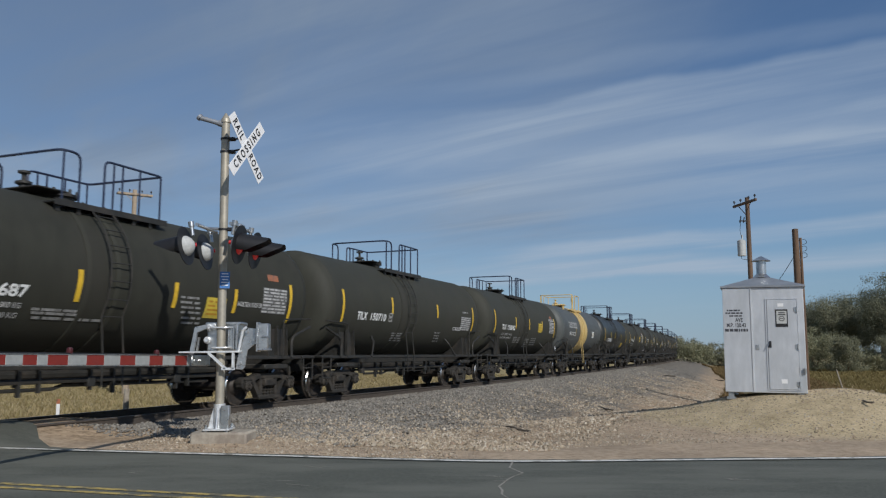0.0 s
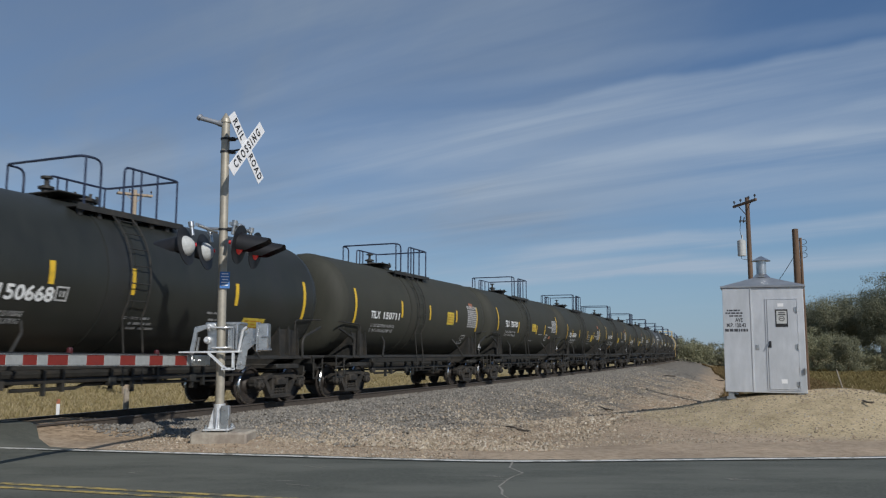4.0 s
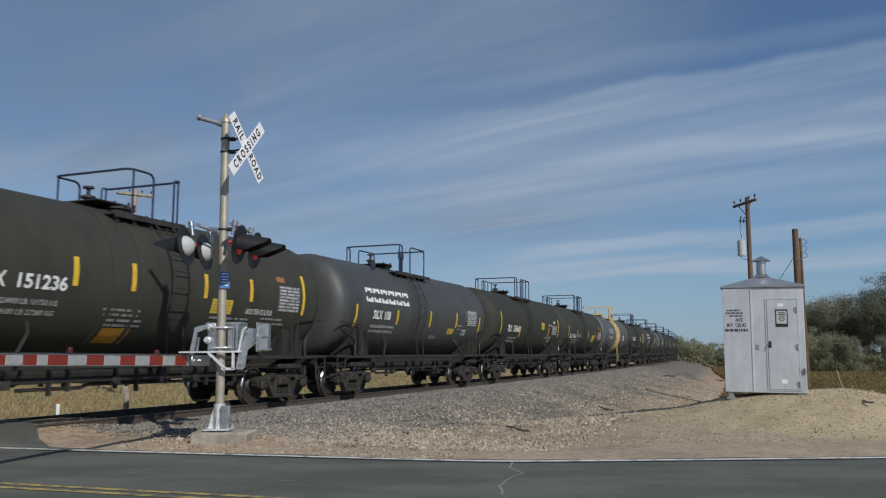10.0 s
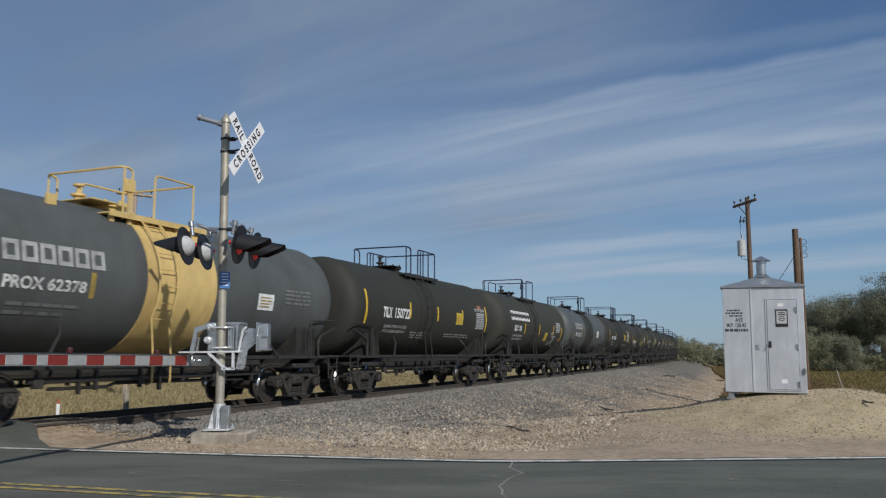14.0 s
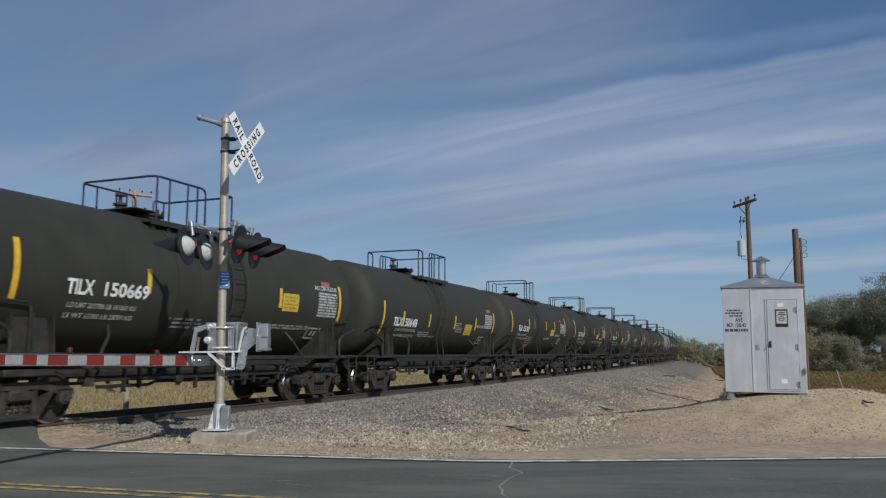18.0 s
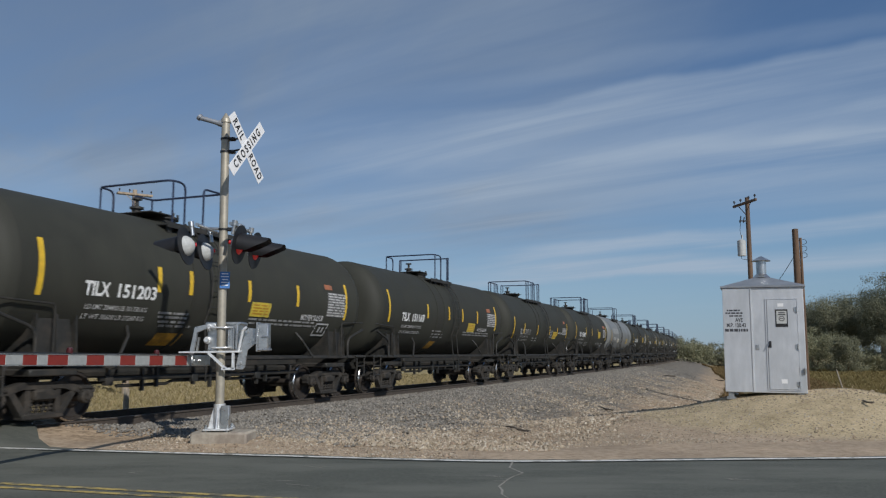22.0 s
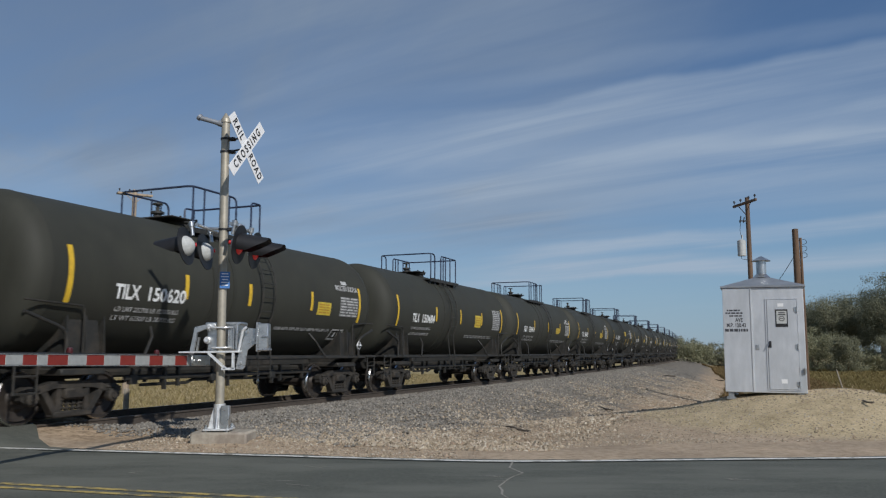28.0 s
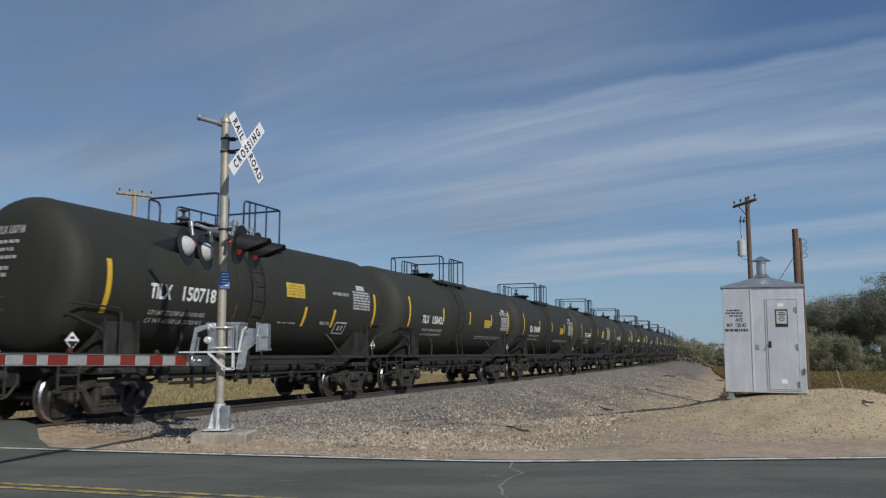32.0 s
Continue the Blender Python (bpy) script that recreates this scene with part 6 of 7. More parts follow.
    for words, x, z, size in (("AVE", -0.50, 1.70, 0.12), ("M.P. 120.43", -0.56, 1.585, 0.12)):
        put("stencilled_line", text_mesh(words, size, "stencilled_line", M["house_ink"], 1.0, 0.72, 0.003), ob, Matrix(((1, 0, 0, x), (0, 0, -1, -0.0205), (0, 1, 0, z), (0, 0, 0, 1))))
    # roof, vent, feet
    bm = bmesh.new()
    e = w + 0.045
    lo = [bm.verts.new(p) for p in ((-e, -0.045, 2.42), (e, -0.045, 2.42), (e, 1.745, 2.42), (-e, 1.745, 2.42))]
    hi = [bm.verts.new(p) for p in ((-e, -0.045, 2.455), (e, -0.045, 2.455), (e, 1.745, 2.455), (-e, 1.745, 2.455))]
    peak = bm.verts.new((0, 0.85, 2.75))
    bm.faces.new(list(reversed(lo)))
    for i in range(4):
        bm.faces.new((lo[i], lo[(i + 1) % 4], hi[(i + 1) % 4], hi[i]))
        bm.faces.new((hi[i], hi[(i + 1) % 4], peak))
    part("roof", bm, M["roof_metal"], ob, "darker grey pitched sheet roof", smooth=False)
    bm = bmesh.new()
    cyl(bm, (0, 0.85, 2.60), (0, 0.85, 3.10), 0.11, seg=20)
    cyl(bm, (0, 0.85, 2.70), (0, 0.85, 2.79), 0.20, 0.115, seg=20)
    vent = part("vent_pipe", bm, M["galvanised"], ob, "galvanised vent pipe")
    bm = bmesh.new()
    cyl(bm, (0, 0.85, 3.09), (0, 0.85, 3.20), 0.22, 0.03, seg=20)
    for i in range(3):
        a = 2.1 * i
        cyl(bm, (0.08 * math.cos(a), 0.85 + 0.08 * math.sin(a), 2.98), (0.1 * math.cos(a), 0.85 + 0.1 * math.sin(a), 3.03), 0.008, seg=5)
    part("vent_cap", bm, M["galvanised"], vent)
    for x in (-0.72, 0.70):
        for y in (0.1, 1.6):
            bm = bmesh.new()
            box(bm, x - 0.06, x + 0.06, y - 0.06, y + 0.06, 0.0, 0.12, 0.008)
            box(bm, x - 0.10, x + 0.10, y - 0.10, y + 0.10, -0.04, 0.02, 0.008)
            part("foot", bm, M["galvanised"], ob, smooth=False)
    bm = bmesh.new()
    cyl(bm, (0.80, -0.03, 0.55), (0.80, -0.03, 0.66), 0.03, seg=8)
    part("conduit_cap", bm, M["galvanised"], ob)
    ob.matrix_basis = pose(7.03, 18.0, HOUSE_Z, 0, 0.4, -21.5)


def lathe_ring(bm, x, y, z, r0, r1, seg=16):
    for i in range(seg):
        a, b = 2 * math.pi * i / seg, 2 * math.pi * (i + 1) / seg
        bm.faces.new([bm.verts.new((x + r * math.cos(t), y, z + r * math.sin(t))) for r, t in ((r0, a), (r1, a), (r1, b), (r0, b))])


HOUSE_Z = 0.435


# ---- crossing signal ----
NORMAL = Vector((0.995, -0.10, 0)).normalized()
ALONG = Vector((0.10, 0.995, 0)).normalized()


def facing(sign, at, turn=0.0):
    """A pose whose x axis looks out along the face and whose y axis runs across it."""
    r = Matrix.Rotation(radians(turn), 3, "Z")
    n, a = r @ NORMAL * sign, r @ ALONG * sign
    m = Matrix((n, a, (0, 0, 1))).transposed().to_4x4()
    m.translation = at
    return m


def crossing_signal():
    ob = new("crossing_signal")
    tagged(ob, "grey crossing signal mast with crossbuck, flashers and gate machine", "crossing signal")
    gal, blk = M["galvanised"], M["matt_black"]
    bm = bmesh.new()
    cyl(bm, (0, 0, 0.27), (0, 0, 5.10), 0.068, 0.066, seg=24)
    cyl(bm, (0, 0, 5.10), (0, 0, 5.16), 0.082, 0.075, seg=24)
    cyl(bm, (0, 0, 5.16), (0, 0, 5.26), 0.07, 0.012, seg=24)
    part("pole", bm, M["pole_grey"], ob)
    bm = bmesh.new()
    cyl(bm, (0.0, 0, 5.07), (-0.12, 0, 5.10), 0.06, 0.05, seg=12)
    cyl(bm, (-0.10, 0, 5.095), (-0.40, -0.02, 5.18), 0.04, seg=12)
    cyl(bm, (-0.40, -0.02, 5.175), (-0.43, -0.02, 5.205), 0.055, seg=12)
    part("side_arm", bm, M["roof_metal"], ob, "short grey tube arm")
    for z in (4.83, 4.62, 3.36):
        bm = bmesh.new()
        cyl(bm, (0, 0, z - 0.016), (0, 0, z + 0.016), 0.078, seg=20)
        box(bm, 0.06, 0.16, -0.05, 0.05, z - 0.025, z + 0.025, 0.008)
        part("clamp", bm, blk, ob)
    bm = bmesh.new()
    pipe(bm, [(0.02, 0, 4.83), tuple(NORMAL * 0.22 + Vector((0, 0, 4.83))), tuple(NORMAL * 0.33 + Vector((0, 0, 4.86)))], 0.016, 8, 0.03)
    pipe(bm, [(0.02, 0, 4.62), tuple(NORMAL * 0.33 + Vector((0, 0, 4.66)))], 0.016, 8)
    part("sign_bracket", bm, blk, ob)
    # the crossbuck: two lettered blades
    at = NORMAL * 0.365 + Vector((0, -0.05, 4.655))
    buck_m = facing(1, at, -16)
    for tilt, words, lift in ((-42, (("RAIL", 0.345), ("ROAD", -0.345)), 0.0), (42, (("CROSSING", 0.0),), 0.009)):
        bm = bmesh.new()
        box(bm, -0.004 + lift, 0.004 + lift, -0.098, 0.098, -0.61, 0.61, 0.002)
        blade = part("crossbuck_blade", bm, M["sign_white"], ob, "white reflective blade with black lettering", buck_m @ pose(0, 0, 0, -tilt), smooth=False)
        for word, up in words:
            me = text_mesh(word, 0.18, "blade_lettering", M["ink"], 1.62 if len(word) > 4 else 1.36, 0.76 if len(word) > 4 else 0.74, 0.006)
            turn = Matrix(((0, 0, 1, 0.0065 + lift), (1, 0, 0, 0), (0, 1, 0, 0), (0, 0, 0, 1)))
            put("blade_lettering", me, blade, pose(0, 0, up) @ Matrix.Rotation(radians(-90 if tilt < 0 else 90), 4, "X") @ turn)
    # flashers on two short arms, back to back
    for sgn in (1, -1):
        for side in (-0.38, 0.38):
            c = NORMAL * (0.40 if sgn > 0 else -0.45) + ALONG * side + Vector((0, 0, 3.06))
            m = facing(sgn, c) @ pose(0, 0, 0, 0, 9, 0)
            bm = bmesh.new()
            lathe(bm, [(-0.006, 0.0), (-0.006, 0.30), (0.006, 0.30), (0.006, 0.0)], 36)
            lamp = part("flasher", bm, blk, ob, "black round flasher backboard", m)
            bm = bmesh.new()
            lathe(bm, [(-0.008, 0.160), (-0.04, 0.152), (-0.09, 0.115), (-0.13, 0.055), (-0.14, 0.0)], 24)
            part("housing", bm, M["lamp_grey"], lamp, "pale lamp housing")
            bm = bmesh.new()
            lathe(bm, [(0.010, 0.155), (0.022, 0.14), (0.034, 0.08), (0.038, 0.0)], 24)
            part("lens", bm, M["red_lens"], lamp, "red lens")
            bm = bmesh.new()
            n = 20
            rows = []
            for i in range(n + 1):
                a = math.radians(-30 + 240 * i / n)
                reach = 0.46 - 0.30 * max(0.0, min(1, (abs(math.degrees(a) - 90) - 55) / 65))
                rows.append([bm.verts.new((x, r * math.cos(a), r * math.sin(a))) for x, r in ((0.0, 0.178), (reach, 0.160), (reach, 0.154), (0.0, 0.172))])
            for p, q in zip(rows, rows[1:]):
                for j in range(4):
                    bm.faces.new((p[j], p[(j + 1) % 4], q[(j + 1) % 4], q[j]))
            bmesh.ops.recalc_face_normals(bm, faces=bm.faces)
            part("visor", bm, blk, lamp)
            bm = bmesh.new()
            cyl(bm, (-0.13, 0, 0.14), (-0.13, 0, 0.30), 0.03, seg=10)
            cyl(bm, (-0.13, 0, 0.28), (-0.13, 0, 0.36), 0.045, seg=10)
            part("lamp_bracket", bm, gal, lamp)
            bm = bmesh.new()
            cyl(bm, (-0.135, -0.10, 0.01), (-0.105, -0.09, 0.01), 0.030, seg=10)
            part("side_light", bm, M["red_lens"], lamp, "small red sight hole")
        bm = bmesh.new()
        base = NORMAL * (0.27 * sgn) + Vector((0, 0, 3.385))
        pipe(bm, [base - ALONG * 0.42, base + ALONG * 0.42], 0.028, 10)
        pipe(bm, [Vector((0, 0, 3.37)), base], 0.024, 8)
        part("crossarm", bm, gal, ob)
    bm = bmesh.new()
    lathe(bm, [(3.44, 0.0), (3.44, 0.10), (3.47, 0.10), (3.50, 0.04), (3.50, 0.0)], 16, "Z")
    part("junction_cap", bm, gal, ob, m=pose(0.24, 0, -0.05))
    # plates on the pole
    bm = bmesh.new()
    box(bm, -0.075, 0.075, -0.082, -0.078, 2.42, 2.68, 0.0)
    plate = part("blue_plate", bm, M["blue_sign"], ob, "blue notice plate with white print", pose(0.03, 0, 0, 0, 0, 20), smooth=False)
    bm = bmesh.new()
    for i, w in enumerate((0.05, 0.06, 0.045, 0.055, 0.05)):
        box(bm, -w, w, -0.0845, -0.0825, 2.64 - i * 0.045, 2.655 - i * 0.045)
    part("plate_print", bm, M["sign_white"], plate, smooth=False)
    # gate machine behind the pole
    bm = bmesh.new()
    box(bm, -0.25, 0.27, 0.08, 0.52, 1.43, 1.88, 0.03)
    box(bm, -0.27, 0.29, 0.06, 0.54, 1.85, 1.90, 0.015)
    machine = part("gate_machine", bm, gal, ob, "galvanised gate machine housing")
    bm = bmesh.new()
    box(bm, 0.08, 0.24, 0.04, 0.08, 1.46, 1.84, 0.012)
    part("machine_cover", bm, gal, machine)
    for x in (0.11, 0.19):
        bm = bmesh.new()
        box(bm, x - 0.012, x + 0.012, 0.005, 0.04, 1.46, 1.83, 0.006)
        part("cover_rib", bm, gal, machine)
    bm = bmesh.new()
    box(bm, 0.24, 0.275, -0.06, 0.10, 1.44, 1.86, 0.008)
    part("side_flange", bm, gal, machine)
    for x, z in ((-0.20, 1.82), (-0.23, 1.62), (-0.13, 1.83)):
        bm = bmesh.new()
        lathe(bm, [(0.06, 0.0), (0.06, 0.055), (-0.02, 0.055), (-0.03, 0.04), (-0.07, 0.03), (-0.07, 0)], 12, "Y")
        part("bolt", bm, M["sunlit_zinc"], machine, m=pose(x, 0.05, z))
    for z in (1.81, 1.50):
        bm = bmesh.new()
        pipe(bm, [(-0.16, 0.08, z), (-0.12, -0.085, z), (0.12, -0.085, z), (0.16, 0.08, z)], 0.014, 8, 0.06)
        part("pole_strap", bm, M["sunlit_zinc"], ob)
    bm = bmesh.new()
    prism(bm, [(-0.46, 1.40), (-0.40, 1.40), (-0.34, 1.74), (-0.19, 1.80), (-0.20, 1.86), (-0.38, 1.82)], -0.12, -0.06)
    part("arm_bracket", bm, gal, ob)
    bm = bmesh.new()
    prism(bm, [(-0.39, 1.42), (-0.36, 1.42), (-0.33, 1.66), (-0.36, 1.67)], -0.02, 0.03)
    part("arm_bracket", bm, gal, ob)
    bm = bmesh.new()
    box(bm, -0.60, 0.36, -0.19, -0.13, 1.42, 1.45, 0.006)
    part("support_bar", bm, M["sunlit_zinc"], ob)
    for a, b in (((-0.145, 1.42), (0.12, 1.18)), ((0.06, 1.175), (0.26, 1.175)), ((0.235, 1.17), (0.235, 1.42))):
        nrm = Vector((-(b[1] - a[1]), b[0] - a[0])).normalized() * 0.018
        bm = bmesh.new()
        prism(bm, [(a[0] - nrm.x, a[1] - nrm.y), (b[0] - nrm.x, b[1] - nrm.y), (b[0] + nrm.x, b[1] + nrm.y), (a[0] + nrm.x, a[1] + nrm.y)], -0.185, -0.135)
        part("support_tube", bm, M["sunlit_zinc"], ob)
    bm = bmesh.new()
    prism(bm, [(0.26, 1.17), (0.36, 1.16), (0.40, 1.20), (0.42, 1.36), (0.44, 1.46), (0.58, 1.58), (0.60, 1.62), (0.60, 1.78), (0.44, 1.80), (0.37, 1.62), (0.30, 1.42)], -0.10, -0.06)
    part("counter_arm", bm, gal, ob, "curved galvanised counter arm")
    bm = bmesh.new()
    pipe(bm, [(0.30, -0.13, 1.42), (0.37, -0.13, 1.77), (0.43, -0.13, 1.81)], 0.022, 8, 0.05)
    part("arm_tube", bm, M["sunlit_zinc"], ob)
    for x, z in ((0.43, 1.74), (0.55, 1.62), (0.33, 1.26)):
        bm = bmesh.new()
        cyl(bm, (x, -0.16, z), (x, -0.05, z), 0.026, seg=6)
        part("arm_bolt", bm, gal, ob)
    bm = bmesh.new()
    box(bm, 0.62, 0.78, -0.22, -0.02, 1.44, 1.86, 0.012)
    box(bm, 0.595, 0.625, -0.24, 0.0, 1.43, 1.88, 0.006)
    weight = part("counterweight", bm, gal, ob, "grey steel counterweight")
    for z, x0, x1 in ((1.66, 0.68, 0.79), (1.46, 0.62, 0.84)):
        bm = bmesh.new()
        cyl(bm, (x0, -0.235, z), (x1, -0.235, z), 0.014, seg=8)
        part("tie_rod", bm, gal, weight)
    # foot
    bm = bmesh.new()
    for i in range(4):
        a = math.pi / 2 * i + 0.4
        prism(bm, [(0.05, 0.27), (0.17, 0.27), (0.15, 0.36), (0.08, 0.62), (0.05, 0.62)], -0.012, 0.012)
        bmesh.ops.rotate(bm, cent=(0, 0, 0), matrix=Matrix.Rotation(math.pi / 2, 3, "Z"), verts=bm.verts)
    cyl(bm, (0, 0, 0.27), (0, 0, 0.64), 0.088, seg=20)
    box(bm, -0.2, 0.2, -0.2, 0.2, 0.245, 0.275, 0.006)
    part("base_casting", bm, M["sunlit_zinc"], ob, "galvanised mast base coloured near-white as if sunlit")
    bm = bmesh.new()
    box(bm, 0.06, 0.19, -0.16, -0.06, 0.28, 0.62, 0.01)
    part("junction_box", bm, gal, ob)
    for x, y in ((-0.16, -0.16), (0.16, -0.16), (-0.16, 0.16), (0.16, 0.16)):
        bm = bmesh.new()
        cyl(bm, (x, y, 0.2), (x, y, 0.33), 0.018, seg=6)
        cyl(bm, (x, y, 0.275), (x, y, 0.30), 0.034, seg=6)
        part("anchor_bolt", bm, gal, ob)
    ob.matrix_basis = MAST
    # concrete foot
    bm = bmesh.new()
    box(bm, -0.40, 0.48, -0.22, 0.40, -0.25, 0.225, 0.03)
    for v in bm.verts:
        v.co += Vector((noise.noise(v.co * 3), noise.noise(v.co * 3 + Vector((5, 0, 0))), 0)) * 0.02
    tagged(put("foundation", mesh_of(bm, "foundation", M["concrete"], True), None, pose(MAST.translation.x, MAST.translation.y, 0)),
           "worn tan concrete block under the signal mast", "foundation")


MAST = pose(-3.44, 12.8, 0.0, 0, -0.7, 0)


def gate_arm():
    ob = new("crossing_gate")
    tagged(ob, "lowered red and white striped crossing gate arm with lamps", "crossing gate")
    # the arm runs along -y of its own space
    edges = [0.0, 0.13] + [0.42 + 0.381 * i for i in range(0, 10)] + [4.04, 4.28] + [4.56 + 0.381 * i for i in range(0, 9)]
    for i, (a, b) in enumerate(zip(edges, edges[1:])):
        bm = bmesh.new()
        g = 0.076 - 0.0046 * a
        box(bm, -0.02, 0.02, -b, -a, -g, g, 0.004)
        red = i % 2 == 0
        part("stripe", bm, M["red_tape"] if red else M["white_tape"], ob, "red reflective field" if red else "silver white reflective field", smooth=False)
    bm = bmesh.new()
    for a, b in zip(edges, edges[1:]):
        g = 0.076 - 0.0046 * a
        box(bm, -0.026, 0.026, -b, -a, g + 0.001, g + 0.010)
        box(bm, -0.026, 0.026, -b, -a, -g - 0.010, -g - 0.001)
    part("edging", bm, M["galvanised"], ob, smooth=False)
    bm = bmesh.new()
    box(bm, -0.05, 0.05, -0.30, 0.34, -0.085, 0.085, 0.01)
    for y in (-0.05, -0.2):
        cyl(bm, (-0.08, y, 0), (0.08, y, 0), 0.02, seg=8)
    part("mounting", bm, M["galvanised"], ob)
    for y in (-1.34, -3.42, -6.6):
        bm = bmesh.new()
        lathe(bm, [(0.10, 0.0), (0.10, 0.035), (0.13, 0.04), (0.17, 0.035), (0.185, 0.0)], 14, "Z")
        part("gate_lamp", bm, M["gate_lens"], ob, "small dark red gate lamp", pose(0, y, -0.028))
    bm = bmesh.new()
    pipe(bm, [(0.02, -0.2, 0.094), (0.02, -1.0, 0.088), (0.02, -3.0, 0.079), (0.02, -6.6, 0.064)], 0.01, 6)
    part("lamp_cable", bm, M["ink"], ob)
    ob.matrix_basis = pose(-3.93, 13.21, 1.297, -0.64, 0, -9)


# ---- poles and posts ----
def utility_pole(x, y, z, height, arm_turn, fittings, radius=0.15, label="weathered wooden utility pole with a crossarm", wood="old_pole"):
    ob = new("utility_pole")
    tagged(ob, label, "utility pole")
    bm = bmesh.new()
    cyl(bm, (0, 0, -0.6), (0, 0, height), radius, radius * 0.68, seg=12)
    part("pole", bm, M[wood], ob)
    if "arm" in fittings:
        bm = bmesh.new()
        box(bm, -1.05, 1.05, -0.20, -0.10, height - 0.36, height - 0.24, 0.01)
        pipe(bm, [(-0.6, -0.15, height - 0.32), (0, -0.12, height - 0.85)], 0.02, 6)
        pipe(bm, [(0.6, -0.15, height - 0.32), (0, -0.12, height - 0.85)], 0.02, 6)
        arm = part("crossarm", bm, M[wood], ob, m=pose(0, 0, 0, 0, 0, arm_turn), smooth=False)
        if "second" in fittings:
            bm = bmesh.new()
            box(bm, -1.05, 1.05, 0.10, 0.20, height - 0.36, height - 0.24, 0.01)
            part("crossarm", bm, M["frame_black"], ob, m=pose(0, 0, 0, 0, 0, arm_turn), smooth=False)
        for u in (-0.95, -0.35, 0.4, 0.95):
            bm = bmesh.new()
            lathe(bm, [(height - 0.24, 0.012), (height - 0.14, 0.012), (height - 0.13, 0.05), (height - 0.06, 0.055), (height - 0.02, 0.03), (height, 0.0)], 10, "Z")
            part("insulator", bm, M["matt_black"], arm, m=pose(u, -0.15, 0))
    if "can" in fittings:
        bm = bmesh.new()
        lathe(bm, [(height - 2.95, 0.0), (height - 2.95, 0.20), (height - 2.2, 0.20), (height - 2.15, 0.12), (height - 2.12, 0.0)], 16, "Z")
        cyl(bm, (0.05, 0, height - 2.15), (0.05, 0, height - 1.9), 0.03, seg=8)
        part("transformer", bm, M["lamp_grey"], ob, "grey transformer can", pose(-0.42, -0.12, 0))
        bm = bmesh.new()
        box(bm, -0.45, 0.0, -0.06, 0.0, height - 1.22, height - 1.16)
        cyl(bm, (-0.42, -0.05, height - 1.3), (-0.36, -0.05, height - 0.95), 0.03, seg=8)
        cyl(bm, (-0.25, -0.05, height - 1.3), (-0.2, -0.05, height - 1.0), 0.025, seg=8)
        part("fuse_bracket", bm, M["matt_black"], ob)
        bm = bmesh.new()
        pipe(bm, [(-0.4, -0.1, height - 1.2), (-0.46, -0.1, height - 1.7), (-0.38, -0.1, height - 2.1)], 0.012, 5, 0.1)
        pipe(bm, [(-0.45, -0.1, height - 2.9), (-0.45, -0.1, height - 3.1), (-0.02, -0.1, height - 3.15)], 0.012, 5, 0.1)
        part("lead_wire", bm, M["matt_black"], ob)
    if "hooks" in fittings:
        for i in range(3):
            bm = bmesh.new()
            pipe(bm, [(0.15, 0, height - 0.5 - i * 0.3), (0.45, 0, height - 0.45 - i * 0.3), (0.5, 0, height - 0.65 - i * 0.3), (0.3, 0, height - 0.7 - i * 0.3)], 0.012, 5, 0.08)
            part("wire_hook", bm, M["matt_black"], ob)
        bm = bmesh.new()
        cyl(bm, (0.22, 0, -0.5), (0.22, 0, height - 0.4), 0.07, 0.06, seg=8)
        part("riser_pipe", bm, M["old_pole"], ob)
    ob.matrix_basis = pose(x, y, z)
    return ob


def span_wire(pts, sag, r, label):
    a, b = Vector(pts[0]), Vector(pts[1])
    bm = bmesh.new()
    pipe(bm, [a.lerp(b, i / 16) - Vector((0, 0, sag * 4 * (i / 16) * (1 - i / 16))) for i in range(17)], r, 4)
    tagged(put("overhead_wire", mesh_of(bm, "overhead_wire", M["matt_black"], True)), label, "wire")


def posts():
    x, y = -12.95, 27.9
    ob = new("marker_post")
    tagged(ob, "slim white marker post with an orange top", "marker post")
    bm = bmesh.new()
    box(bm, -0.055, 0.055, -0.02, 0.02, -0.2, 0.87, 0.006)
    part("shaft", bm, M["sign_white"], ob, smooth=False)
    bm = bmesh.new()
    box(bm, -0.057, 0.057, -0.022, 0.022, 0.87, 1.03, 0.006)
    part("top", bm, M["orange_paint"], ob, "orange top", smooth=False)
    ob.matrix_basis = pose(x, y, float(ground_height(x, y)))
    for x, y, h, r, lean, name, lab in ((-9.75, 25.5, 1.5, 0.10, 0, "fence_post", "pale weathered wooden fence post"), (16.9, 34.0, 2.5, 0.035, -16, "leaning_stake", "leaning pale wooden stake")):
        bm = bmesh.new()
        cyl(bm, (0, 0, -0.3), (0, 0, h), r, r * 0.85, seg=8)
        for v in bm.verts:
            v.co += Vector((noise.noise(v.co * 9), noise.noise(v.co * 9 + Vector((3, 1, 0))), 0)) * 0.012
        tagged(put(name, mesh_of(bm, name, M["concrete"], True), None, pose(x, y, float(ground_height(x, y)), 0, lean, 0)), lab, "post")


